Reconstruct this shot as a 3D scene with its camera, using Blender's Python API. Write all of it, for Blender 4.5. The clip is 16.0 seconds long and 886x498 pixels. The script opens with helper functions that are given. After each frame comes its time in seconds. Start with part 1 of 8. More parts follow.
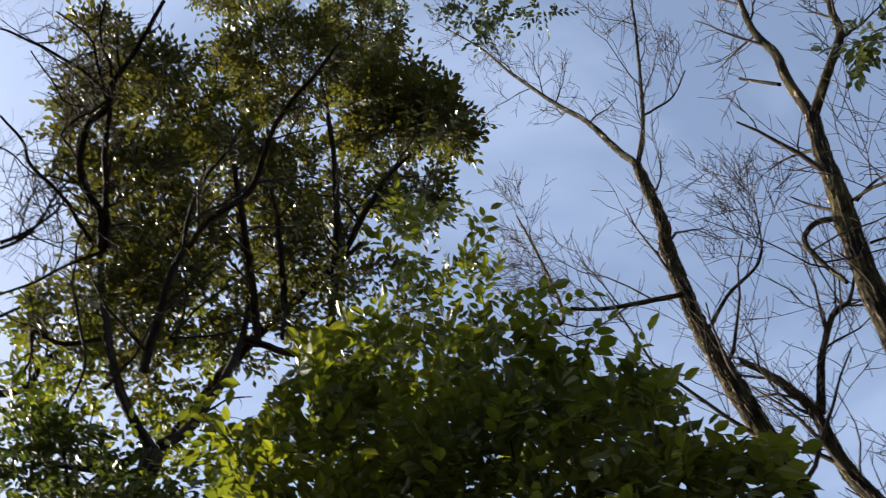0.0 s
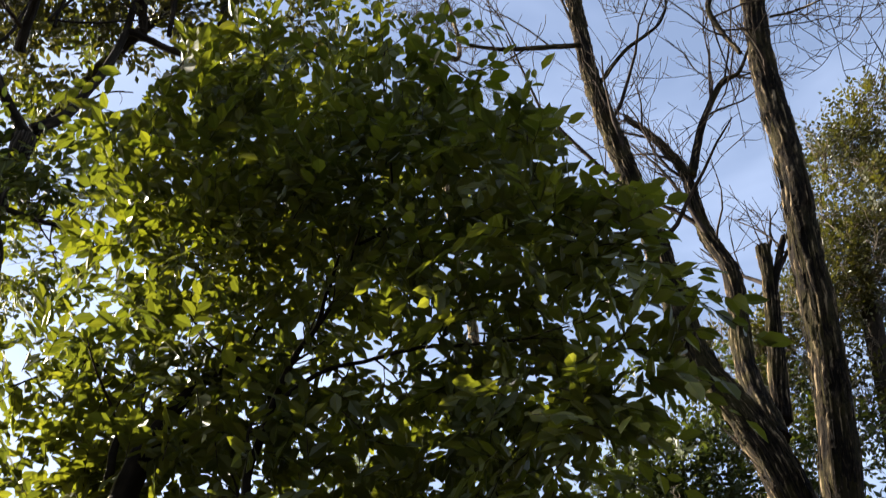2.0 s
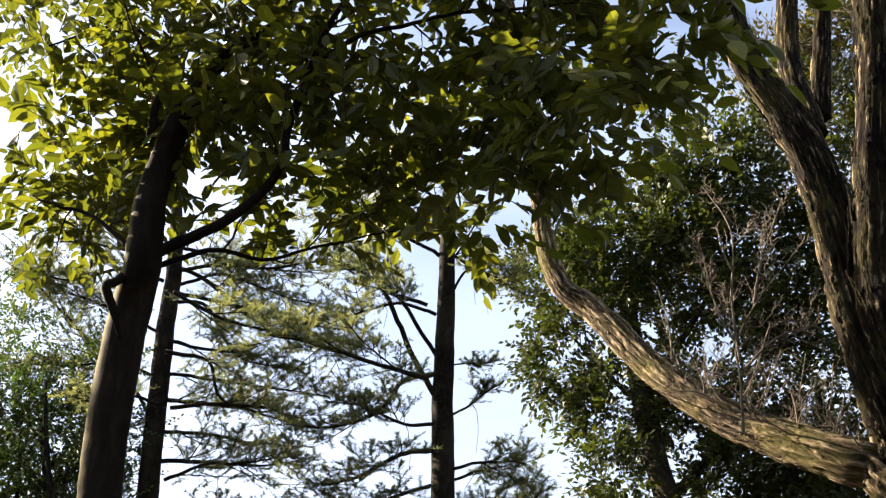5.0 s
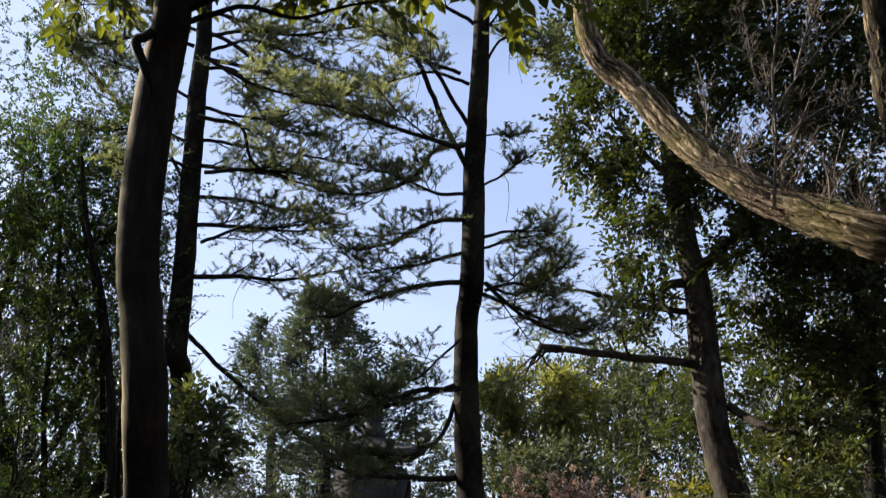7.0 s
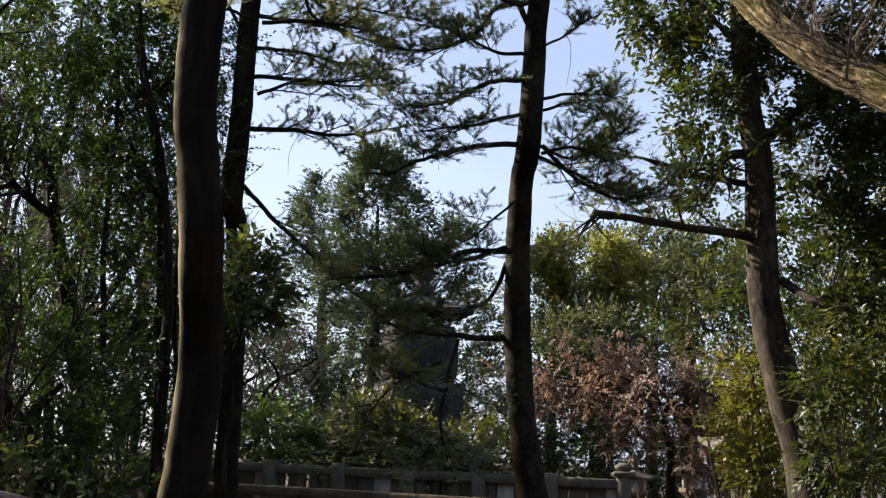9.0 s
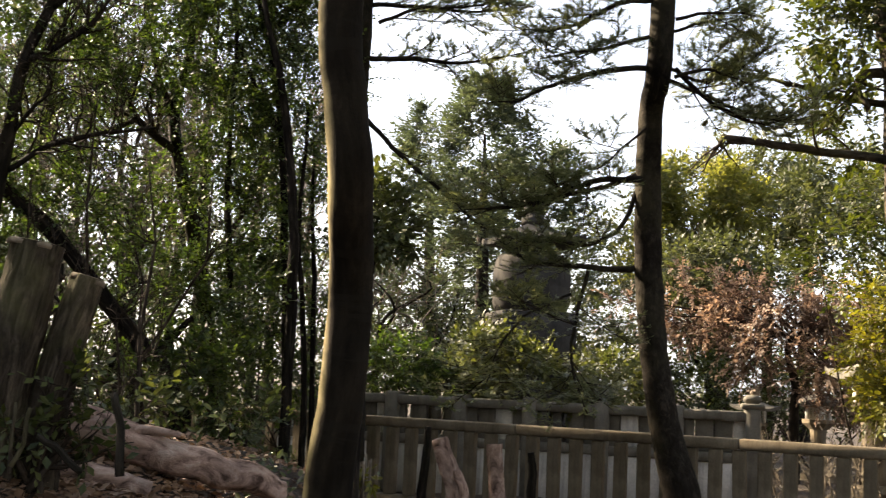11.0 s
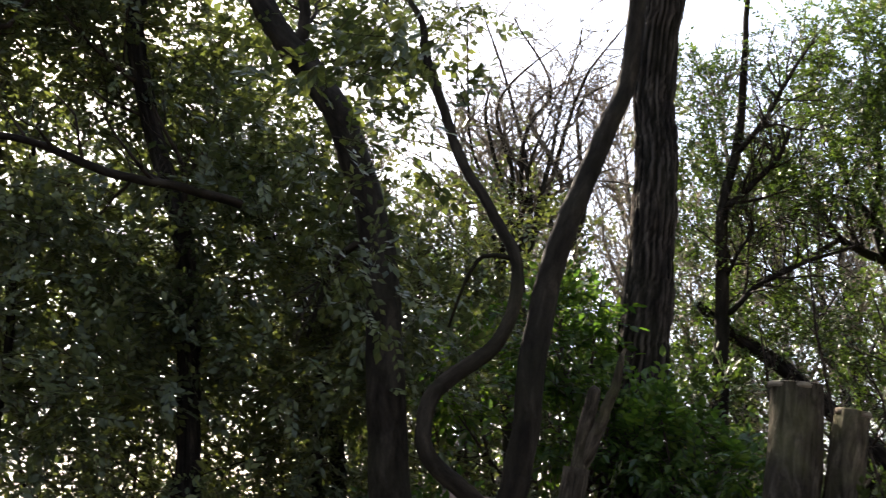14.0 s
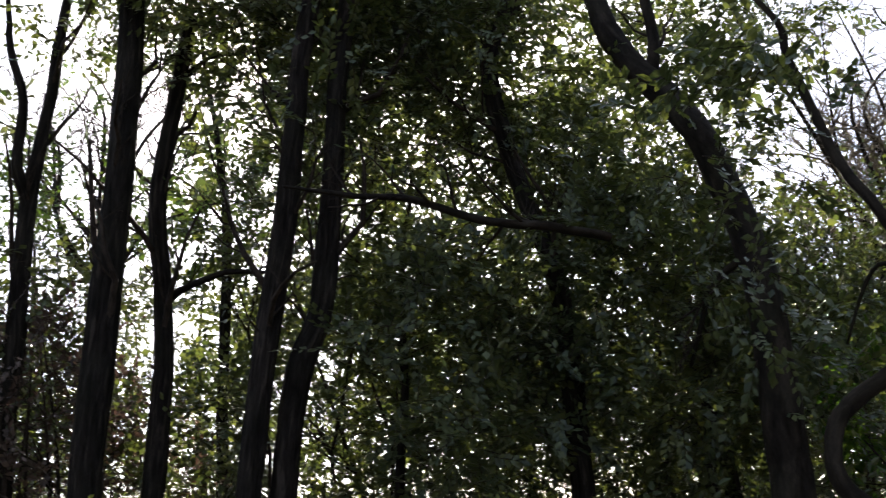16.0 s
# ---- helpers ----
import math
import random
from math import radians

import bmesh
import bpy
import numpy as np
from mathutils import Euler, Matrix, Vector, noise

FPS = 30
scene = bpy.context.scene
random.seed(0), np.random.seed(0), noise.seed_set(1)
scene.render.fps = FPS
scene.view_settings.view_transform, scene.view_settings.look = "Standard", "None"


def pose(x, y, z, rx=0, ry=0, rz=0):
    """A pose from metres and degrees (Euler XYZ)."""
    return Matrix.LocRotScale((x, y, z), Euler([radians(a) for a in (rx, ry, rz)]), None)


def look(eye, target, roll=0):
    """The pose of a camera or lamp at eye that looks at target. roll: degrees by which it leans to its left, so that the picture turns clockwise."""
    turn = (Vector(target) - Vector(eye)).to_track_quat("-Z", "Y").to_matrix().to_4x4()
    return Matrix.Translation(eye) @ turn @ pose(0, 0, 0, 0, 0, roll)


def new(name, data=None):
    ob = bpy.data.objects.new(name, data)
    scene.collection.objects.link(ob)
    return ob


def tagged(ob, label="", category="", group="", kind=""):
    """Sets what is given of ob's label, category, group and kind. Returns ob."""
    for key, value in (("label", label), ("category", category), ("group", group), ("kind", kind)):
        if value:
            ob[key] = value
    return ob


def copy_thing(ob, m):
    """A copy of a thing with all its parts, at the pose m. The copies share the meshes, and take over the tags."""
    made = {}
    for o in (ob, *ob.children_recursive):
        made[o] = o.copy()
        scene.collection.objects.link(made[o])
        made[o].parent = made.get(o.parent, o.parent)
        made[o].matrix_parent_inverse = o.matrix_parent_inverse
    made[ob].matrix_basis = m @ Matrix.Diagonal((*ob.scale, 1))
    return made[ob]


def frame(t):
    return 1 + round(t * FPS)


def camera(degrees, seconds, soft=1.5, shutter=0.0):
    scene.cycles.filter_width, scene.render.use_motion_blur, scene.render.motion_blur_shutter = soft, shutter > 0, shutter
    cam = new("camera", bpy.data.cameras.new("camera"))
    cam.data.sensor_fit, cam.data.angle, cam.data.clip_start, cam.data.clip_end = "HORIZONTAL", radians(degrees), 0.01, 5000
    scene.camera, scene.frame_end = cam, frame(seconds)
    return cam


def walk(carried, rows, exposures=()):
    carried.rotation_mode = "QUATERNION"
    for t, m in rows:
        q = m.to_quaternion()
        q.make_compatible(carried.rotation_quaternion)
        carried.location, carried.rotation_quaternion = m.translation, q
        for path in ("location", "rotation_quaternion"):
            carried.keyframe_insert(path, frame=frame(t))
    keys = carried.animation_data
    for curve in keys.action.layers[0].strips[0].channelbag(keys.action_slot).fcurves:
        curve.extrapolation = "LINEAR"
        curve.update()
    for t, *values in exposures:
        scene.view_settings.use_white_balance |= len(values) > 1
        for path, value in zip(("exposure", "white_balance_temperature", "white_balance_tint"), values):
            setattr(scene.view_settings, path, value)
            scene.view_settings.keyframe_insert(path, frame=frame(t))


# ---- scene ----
# ---- camera ----
cam = camera(44.34, 16.0, soft=1.2, shutter=0.25)
PATH = [
    (0, 0.392, -0.587, 1.824, 149.62, 3.79, 7.01),
    (0.5, 0.406, -0.551, 1.847, 147.44, 4.71, 1.7),
    (1, 0.405, -0.542, 1.84, 144.26, 5.59, -0.32),
    (1.5, 0.404, -0.526, 1.82, 139.72, 5.37, -1.43),
    (2, 0.397, -0.504, 1.794, 134.97, 4.14, -2.09),
    (2.5, 0.397, -0.467, 1.758, 131.87, 3.22, -1.97),
    (3, 0.4, -0.435, 1.728, 129.31, 2.9, -1.81),
    (3.5, 0.404, -0.394, 1.688, 126.25, 2.69, -1.73),
    (4, 0.399, -0.366, 1.647, 123.32, 2.43, -1.69),
    (6.5, 0.373, -0.262, 1.506, 112.69, 0.73, -0.81),
    (7, 0.374, -0.242, 1.504, 108.23, 0.3, -0.37),
    (7.5, 0.382, -0.229, 1.504, 105.64, -0.28, -0.08),
    (8, 0.382, -0.218, 1.51, 104.06, -0.93, 0.25),
    (8.5, 0.383, -0.213, 1.5, 102.49, -1.96, 1.13),
    (11, 0.035, 0.016, 1.549, 96.93, -2.71, 6.96),
    (11.5, 0, 0, 1.55, 97.01, -2.48, 11.56),
    (12, -0.045, -0.041, 1.557, 97.55, -1.36, 17.55),
    (12.5, -0.092, -0.076, 1.585, 98.61, 0.18, 24.05),
    (13, -0.14, -0.104, 1.599, 100.17, 1.1, 30.85),
    (13.5, -0.189, -0.114, 1.617, 101.99, 1.71, 37.99),
    (14, -0.218, -0.123, 1.617, 103.3, 2.33, 43.47),
    (14.5, -0.265, -0.139, 1.631, 104.19, 2.93, 48.48),
    (15, -0.27, -0.159, 1.642, 104.64, 3.01, 53.4),
    (15.5, -0.296, -0.162, 1.642, 105.03, 3.14, 57.91),
    (16, -0.352, -0.173, 1.622, 106.04, 3.21, 62.88),
]
EXPOSURES = [
    (0.0, 1.72, 6500, 11), (1.5, 1.92, 6600, 11), (2.5, 2.05, 6550, 14), (3.5, 2.32, 6950, 14), (4.2, 2.32, 7050, 14), (6.3, 1.69, 6400, 17), (7.0, 1.49, 6100, 17), (8.7, 1.49, 6200, 17), (9.7, 1.94, 7200, 14), (10.8, 2.46, 7900, 14), (12.5, 2.79, 8000, 14), (13.2, 2.83, 7530, 14), (14.0, 2.66, 6830, 14), (16.0, 2.22, 6450, 14),
]
walk(cam, [(t, pose(x, y, z, rx, ry, rz)) for t, x, y, z, rx, ry, rz in PATH], EXPOSURES)

# ---- light ----
SUN_TURN, SUN_HEIGHT = 66.0, 29.0  # degrees to the left of +y, and above the horizon
world = bpy.data.worlds.new("sky")
scene.world = world
world.use_nodes = True
wn, wl = world.node_tree.nodes, world.node_tree.links
wn.clear()
sky = wn.new("ShaderNodeTexSky")
sky.sky_type = "NISHITA"
sky.sun_disc = False
sky.sun_elevation, sky.sun_rotation = radians(SUN_HEIGHT), radians(-SUN_TURN)
sky.air_density, sky.dust_density, sky.ozone_density = 1.0, 1.7, 2.0
cloud = wn.new("ShaderNodeTexNoise")
cloud.inputs["Scale"].default_value, cloud.inputs["Detail"].default_value = 1.7, 5.0
cloud.inputs["Roughness"].default_value, cloud.inputs["Distortion"].default_value = 0.55, 0.6
span = wn.new("ShaderNodeMapping")
span.inputs["Scale"].default_value = (1.0, 1.5, 1.7)
where = wn.new("ShaderNodeTexCoord")
veil = wn.new("ShaderNodeMapRange")
veil.inputs["From Min"].default_value, veil.inputs["From Max"].default_value = 0.42, 0.78
veil.inputs["To Min"].default_value, veil.inputs["To Max"].default_value = 0.12, 0.6
mist = wn.new("ShaderNodeMix")
mist.data_type = "RGBA"
mist.inputs["B"].default_value = (5.6, 6.6, 8.6, 1)
ground_sky = wn.new("ShaderNodeBackground")
ground_sky.inputs["Strength"].default_value = 0.062
out = wn.new("ShaderNodeOutputWorld")
wl.new(where.outputs["Generated"], span.inputs["Vector"])
wl.new(span.outputs["Vector"], cloud.inputs["Vector"])
wl.new(cloud.outputs["Fac"], veil.inputs["Value"])
wl.new(veil.outputs["Result"], mist.inputs["Factor"])
wl.new(sky.outputs["Color"], mist.inputs["A"])
split = wn.new("ShaderNodeSeparateXYZ")
low = wn.new("ShaderNodeMapRange")
low.interpolation_type = "SMOOTHSTEP"
low.inputs["From Min"].default_value, low.inputs["From Max"].default_value = 0.05, 0.62
low.inputs["To Min"].default_value, low.inputs["To Max"].default_value = 0.4, 0.0
haze = wn.new("ShaderNodeMix")
haze.data_type = "RGBA"
haze.inputs["B"].default_value = (6.0, 6.7, 8.0, 1)
wl.new(where.outputs["Generated"], split.inputs["Vector"])
wl.new(split.outputs["Z"], low.inputs["Value"])
wl.new(low.outputs["Result"], haze.inputs["Factor"])
wl.new(mist.outputs["Result"], haze.inputs["A"])
wl.new(haze.outputs["Result"], ground_sky.inputs["Color"])
wl.new(ground_sky.outputs["Background"], out.inputs["Surface"])

sun = new("sun", bpy.data.lights.new("sun", "SUN"))
sun.data.energy, sun.data.angle, sun.data.color = 5.0, radians(0.6), (1.0, 0.92, 0.78)
sun.matrix_world = look((0, 0, 30), (math.sin(radians(SUN_TURN)) * 10, -math.cos(radians(SUN_TURN)) * 10,
                                     30 - 10 * math.tan(radians(SUN_HEIGHT))))


# ---- materials ----
def material(name):
    m = bpy.data.materials.new(name)
    m.use_nodes = True
    nt = m.node_tree
    return m, nt, nt.nodes["Principled BSDF"]


def ramp(nt, source, stops):
    n = nt.nodes.new("ShaderNodeValToRGB")
    while len(n.color_ramp.elements) < len(stops):
        n.color_ramp.elements.new(0.5)
    for e, (p, c) in zip(n.color_ramp.elements, stops):
        e.position, e.color = p, (*c, 1)
    nt.links.new(source, n.inputs["Fac"])
    return n.outputs["Color"]


def tex_noise(nt, vec, scale, detail=4.0, rough=0.55, distort=0.0):
    n = nt.nodes.new("ShaderNodeTexNoise")
    n.inputs["Scale"].default_value, n.inputs["Detail"].default_value = scale, detail
    n.inputs["Roughness"].default_value, n.inputs["Distortion"].default_value = rough, distort
    nt.links.new(vec, n.inputs["Vector"])
    return n.outputs["Fac"]


def stretch(nt, vec, scale):
    n = nt.nodes.new("ShaderNodeMapping")
    n.inputs["Scale"].default_value = scale
    nt.links.new(vec, n.inputs["Vector"])
    return n.outputs["Vector"]


def math_node(nt, op, a, b):
    n = nt.nodes.new("ShaderNodeMath")
    n.operation = op
    for i, v in enumerate((a, b)):
        if isinstance(v, (int, float)):
            n.inputs[i].default_value = v
        else:
            nt.links.new(v, n.inputs[i])
    return n.outputs[0]


def mix_colour(nt, fac, a, b, blend="MIX"):
    n = nt.nodes.new("ShaderNodeMix")
    n.data_type, n.blend_type = "RGBA", blend
    for key, v in (("Factor", fac), ("A", a), ("B", b)):
        if isinstance(v, (int, float)):
            n.inputs[key].default_value = v
        elif isinstance(v, tuple):
            n.inputs[key].default_value = (*v, 1)
        else:
            nt.links.new(v, n.inputs[key])
    return n.outputs["Result"]


def bump(nt, bsdf, height, strength, distance):
    n = nt.nodes.new("ShaderNodeBump")
    n.inputs["Strength"].default_value, n.inputs["Distance"].default_value = strength, distance
    nt.links.new(height, n.inputs["Height"])
    nt.links.new(n.outputs["Normal"], bsdf.inputs["Normal"])


def bark_material(name, dark, mid, light, furrow, across, along, depth, moss=0.0, moss_colour=(0.09, 0.1, 0.02), rough=0.85, side=None, rings=0.0, tone=0.0):
    """Bark from the trunk's own coordinates: furrows run along it."""
    m, nt, p = material(name)
    a = nt.nodes.new("ShaderNodeAttribute")
    a.attribute_name = "bark"
    long = stretch(nt, a.outputs["Vector"], (across, across, along))
    ridges = tex_noise(nt, long, 1.0, 6, 0.62, furrow)
    patches = tex_noise(nt, a.outputs["Vector"], 2.3, 3, 0.6)
    grain = tex_noise(nt, a.outputs["Vector"], 60.0, 4, 0.65)
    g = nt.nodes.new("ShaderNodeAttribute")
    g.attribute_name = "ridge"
    # furrows darker, ridge tops paler by height: their shade is put into the colour
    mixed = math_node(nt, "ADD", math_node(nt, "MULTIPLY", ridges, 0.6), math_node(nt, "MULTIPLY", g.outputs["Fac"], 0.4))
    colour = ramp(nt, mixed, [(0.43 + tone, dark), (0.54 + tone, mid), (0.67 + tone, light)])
    shade = ramp(nt, patches, [(0.3, (0.55, 0.55, 0.55)), (0.7, (1.2, 1.15, 1.1))])
    colour = mix_colour(nt, 1.0, colour, shade, "MULTIPLY")
    colour = mix_colour(nt, 0.35, colour, ramp(nt, grain, [(0.3, (0.4, 0.4, 0.4)), (0.7, (1.3, 1.3, 1.3))]), "MULTIPLY")
    if moss:
        spread = math_node(nt, "MULTIPLY", ramp(nt, tex_noise(nt, a.outputs["Vector"], 1.6, 5, 0.65), [(0.45, (0, 0, 0)), (0.7, (1, 1, 1))]), moss)
        colour = mix_colour(nt, spread, colour, moss_colour)
    if rings:
        # thin dark scars across the trunk
        scar = tex_noise(nt, stretch(nt, a.outputs["Vector"], (1.2, 1.2, 13)), 1.0, 3, 0.5)
        colour = mix_colour(nt, math_node(nt, "MULTIPLY", ramp(nt, scar, [(0.57, (0, 0, 0)), (0.62, (1, 1, 1))]), rings), colour, (0.015, 0.012, 0.008))
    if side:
        # sunlit strip painted pale on one side, tinted like lichen
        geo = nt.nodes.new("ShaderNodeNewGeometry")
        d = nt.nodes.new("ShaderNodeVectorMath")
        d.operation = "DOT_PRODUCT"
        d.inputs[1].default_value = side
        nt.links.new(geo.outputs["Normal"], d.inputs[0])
        sun_strip = math_node(nt, "ADD", d.outputs["Value"], math_node(nt, "MULTIPLY", math_node(nt, "SUBTRACT", patches, 0.5), 1.0))
        colour = mix_colour(nt, ramp(nt, sun_strip, [(0.5, (0, 0, 0)), (0.82, (0.9, 0.9, 0.9))]), colour, mix_colour(nt, grain, (0.15, 0.125, 0.06), (0.3, 0.25, 0.13)))
    nt.links.new(colour, p.inputs["Base Color"])
    p.inputs["Roughness"].default_value = rough
    p.inputs["Specular IOR Level"].default_value = 0.08
    bump(nt, p, math_node(nt, "ADD", ridges, math_node(nt, "MULTIPLY", grain, 0.15)), 0.9, depth)
    return m


def leaf_material(name, colours, through_colour, share=0.4, gloss=0.42, shine=0.45):
    """Leaves: a waxy face, and light that comes through from behind; each leaf has a tone of its own."""
    m, nt, p = material(name)
    info = nt.nodes.new("ShaderNodeNewGeometry")
    obj = nt.nodes.new("ShaderNodeObjectInfo")
    pick = math_node(nt, "FRACT", math_node(nt, "ADD", info.outputs["Random Per Island"], obj.outputs["Random"]), 0)
    n = len(colours)
    colour = ramp(nt, pick, [(i / max(1, n - 1), c) for i, c in enumerate(colours)])
    co = nt.nodes.new("ShaderNodeTexCoord")
    broad = ramp(nt, tex_noise(nt, co.outputs["Object"], 1.1, 2), [(0.3, (0.65, 0.7, 0.7)), (0.7, (1.25, 1.2, 1.0))])
    colour = mix_colour(nt, 1.0, colour, broad, "MULTIPLY")
    nt.links.new(colour, p.inputs["Base Color"])
    p.inputs["Roughness"].default_value = gloss
    p.inputs["Specular IOR Level"].default_value = shine
    t = nt.nodes.new("ShaderNodeBsdfTranslucent")
    nt.links.new(mix_colour(nt, 1.0, colour, through_colour, "MULTIPLY"), t.inputs["Color"])
    mix = nt.nodes.new("ShaderNodeMixShader")
    mix.inputs["Fac"].default_value = share
    nt.links.new(p.outputs[0], mix.inputs[1])
    nt.links.new(t.outputs[0], mix.inputs[2])
    nt.links.new(mix.outputs[0], nt.nodes["Material Output"].inputs["Surface"])
    return m


def stone_material(name, dark, light, stain, scale=3.0, lichen=0.3, rough=0.9):
    m, nt, p = material(name)
    co = nt.nodes.new("ShaderNodeTexCoord").outputs["Object"]
    big, fine = tex_noise(nt, co, scale, 5, 0.65, 0.4), tex_noise(nt, co, scale * 30, 3, 0.7)
    streak = tex_noise(nt, stretch(nt, co, (7, 7, 0.7)), 1.0, 5, 0.6)
    colour = ramp(nt, big, [(0.3, dark), (0.7, light)])
    colour = mix_colour(nt, 0.4, colour, ramp(nt, fine, [(0.3, (0.5, 0.5, 0.5)), (0.7, (1.3, 1.3, 1.3))]), "MULTIPLY")
    colour = mix_colour(nt, math_node(nt, "MULTIPLY", ramp(nt, streak, [(0.5, (0, 0, 0)), (0.7, (1, 1, 1))]), lichen), colour, stain)
    nt.links.new(colour, p.inputs["Base Color"])
    p.inputs["Roughness"].default_value = rough
    p.inputs["Specular IOR Level"].default_value = 0.15
    bump(nt, p, math_node(nt, "ADD", big, math_node(nt, "MULTIPLY", fine, 0.3)), 0.6, 0.012)
    return m


# side: the way the painted sunlit strip of this trunk faces
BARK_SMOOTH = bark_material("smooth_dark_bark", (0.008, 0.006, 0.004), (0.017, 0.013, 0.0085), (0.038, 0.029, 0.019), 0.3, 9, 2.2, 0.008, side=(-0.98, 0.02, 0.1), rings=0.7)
BARK_FIR = bark_material("fir_bark", (0.012, 0.0095, 0.007), (0.022, 0.018, 0.014), (0.055, 0.046, 0.036), 0.8, 18, 11, 0.012, 0.35, (0.1, 0.09, 0.052))
# near-black furrow shade and sunlit ridge tops are part of these colours
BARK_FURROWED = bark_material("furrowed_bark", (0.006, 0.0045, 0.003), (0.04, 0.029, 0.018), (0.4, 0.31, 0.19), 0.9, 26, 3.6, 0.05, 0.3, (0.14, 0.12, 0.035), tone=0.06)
# paler copy of the furrowed bark: sunlight on peeled wood put into the colour
BARK_PEELED_SUNLIT = bark_material("peeled_sunlit_bark", (0.02, 0.014, 0.009), (0.13, 0.094, 0.06), (0.5, 0.39, 0.25), 1.4, 26, 5.5, 0.05, 0.5, (0.17, 0.155, 0.035))
BARK_TALL = bark_material("ridged_grey_bark", (0.009, 0.007, 0.006), (0.04, 0.032, 0.027), (0.13, 0.108, 0.09), 0.5, 26, 3.0, 0.03, 0.2, (0.06, 0.06, 0.036))
BARK_OAK = bark_material("oak_bark", (0.018, 0.014, 0.011), (0.055, 0.045, 0.035), (0.125, 0.105, 0.082), 0.5, 14, 5, 0.012, 0.4, (0.09, 0.085, 0.05))
BARK_DARK = bark_material("dark_furrowed_bark", (0.007, 0.0055, 0.0045), (0.024, 0.019, 0.016), (0.08, 0.066, 0.054), 0.5, 26, 3.0, 0.03, 0.2, (0.045, 0.045, 0.028))
BARK_GREY = bark_material("grey_brown_bark", (0.01, 0.008, 0.006), (0.028, 0.022, 0.017), (0.065, 0.054, 0.042), 0.4, 12, 4, 0.008, 0.3, (0.045, 0.045, 0.025))
BARK_VINE = bark_material("vine_bark", (0.012, 0.009, 0.007), (0.028, 0.022, 0.016), (0.06, 0.048, 0.036), 0.4, 14, 3.5, 0.012, 0.25, (0.04, 0.04, 0.02))
WOOD_DEAD = bark_material("dead_wood", (0.07, 0.042, 0.032), (0.42, 0.29, 0.235), (0.68, 0.56, 0.47), 0.9, 9, 5.0, 0.025, 0.35, (0.08, 0.055, 0.04))
WOOD_STUMP = bark_material("weathered_stump_wood", (0.022, 0.017, 0.012), (0.078, 0.062, 0.046), (0.19, 0.155, 0.115), 1.2, 20, 4.0, 0.03, 0.6, (0.12, 0.115, 0.05))
WOOD_CUT = stone_material("sawn_wood", (0.13, 0.1, 0.07), (0.3, 0.24, 0.17), (0.08, 0.07, 0.05), 9.0, 0.4)
TWIG = bark_material("twig_bark", (0.02, 0.015, 0.011), (0.05, 0.038, 0.029), (0.11, 0.085, 0.065), 0.2, 20, 8, 0.002)
TWIG_RED = bark_material("reddish_twig_bark", (0.09, 0.056, 0.044), (0.19, 0.125, 0.1), (0.33, 0.23, 0.18), 0.2, 20, 8, 0.002)
TWIG_PALE = bark_material("pale_twig_bark", (0.09, 0.074, 0.055), (0.2, 0.168, 0.13), (0.36, 0.31, 0.24), 0.2, 20, 8, 0.002)

LEAF_BROAD = leaf_material("broad_leaf", [(0.055, 0.064, 0.02), (0.085, 0.094, 0.024), (0.132, 0.134, 0.03), (0.069, 0.08, 0.022)], (1.85, 1.9, 0.55), 0.4, 0.42, 0.35)
LEAF_YELLOW = leaf_material("yellowing_leaf", [(0.065, 0.078, 0.013), (0.105, 0.11, 0.018), (0.055, 0.07, 0.013)], (2.0, 2.0, 0.6), 0.46, 0.4)
LEAF_HIGH = leaf_material("high_crown_leaf", [(0.03, 0.033, 0.013), (0.052, 0.051, 0.016), (0.04, 0.044, 0.015), (0.07, 0.064, 0.02)], (2.1, 2.0, 0.7), 0.36, 0.36)
LEAF_SMALL = leaf_material("small_evergreen_leaf", [(0.027, 0.044, 0.019), (0.046, 0.066, 0.024), (0.08, 0.1, 0.032), (0.036, 0.054, 0.022)], (1.8, 2.2, 0.85), 0.28, 0.45, 0.32)
LEAF_DARK = leaf_material("dark_evergreen_leaf", [(0.042, 0.056, 0.029), (0.066, 0.082, 0.038), (0.105, 0.115, 0.046), (0.056, 0.069, 0.034)], (1.8, 1.9, 0.9), 0.25, 0.38, 0.4)
LEAF_OAK = leaf_material("evergreen_oak_leaf", [(0.024, 0.035, 0.014), (0.043, 0.056, 0.019), (0.074, 0.083, 0.025), (0.035, 0.046, 0.016)], (1.9, 2.0, 0.7), 0.24, 0.45, 0.25)
LEAF_SHINY = leaf_material("glossy_shrub_leaf", [(0.034, 0.066, 0.023), (0.056, 0.095, 0.029), (0.085, 0.12, 0.033)], (1.9, 2.2, 0.75), 0.42, 0.26)
LEAF_PALE = leaf_material("pale_crown_leaf", [(0.05, 0.06, 0.027), (0.085, 0.09, 0.034), (0.04, 0.05, 0.025)], (1.8, 1.8, 0.8), 0.35, 0.45)
LEAF_GOLD = leaf_material("golden_shrub_leaf", [(0.1, 0.11, 0.02), (0.15, 0.14, 0.028), (0.065, 0.08, 0.02)], (1.7, 1.6, 0.7), 0.4, 0.45)
LEAF_OLIVE = leaf_material("yellow_green_crown_leaf", [(0.09, 0.098, 0.036), (0.135, 0.138, 0.048), (0.065, 0.078, 0.032)], (2.0, 1.9, 0.9), 0.52, 0.5)
LEAF_CYPRESS = leaf_material("cypress_foliage", [(0.035, 0.048, 0.034), (0.06, 0.076, 0.05), (0.045, 0.06, 0.042)], (1.7, 1.7, 1.2), 0.35, 0.6)
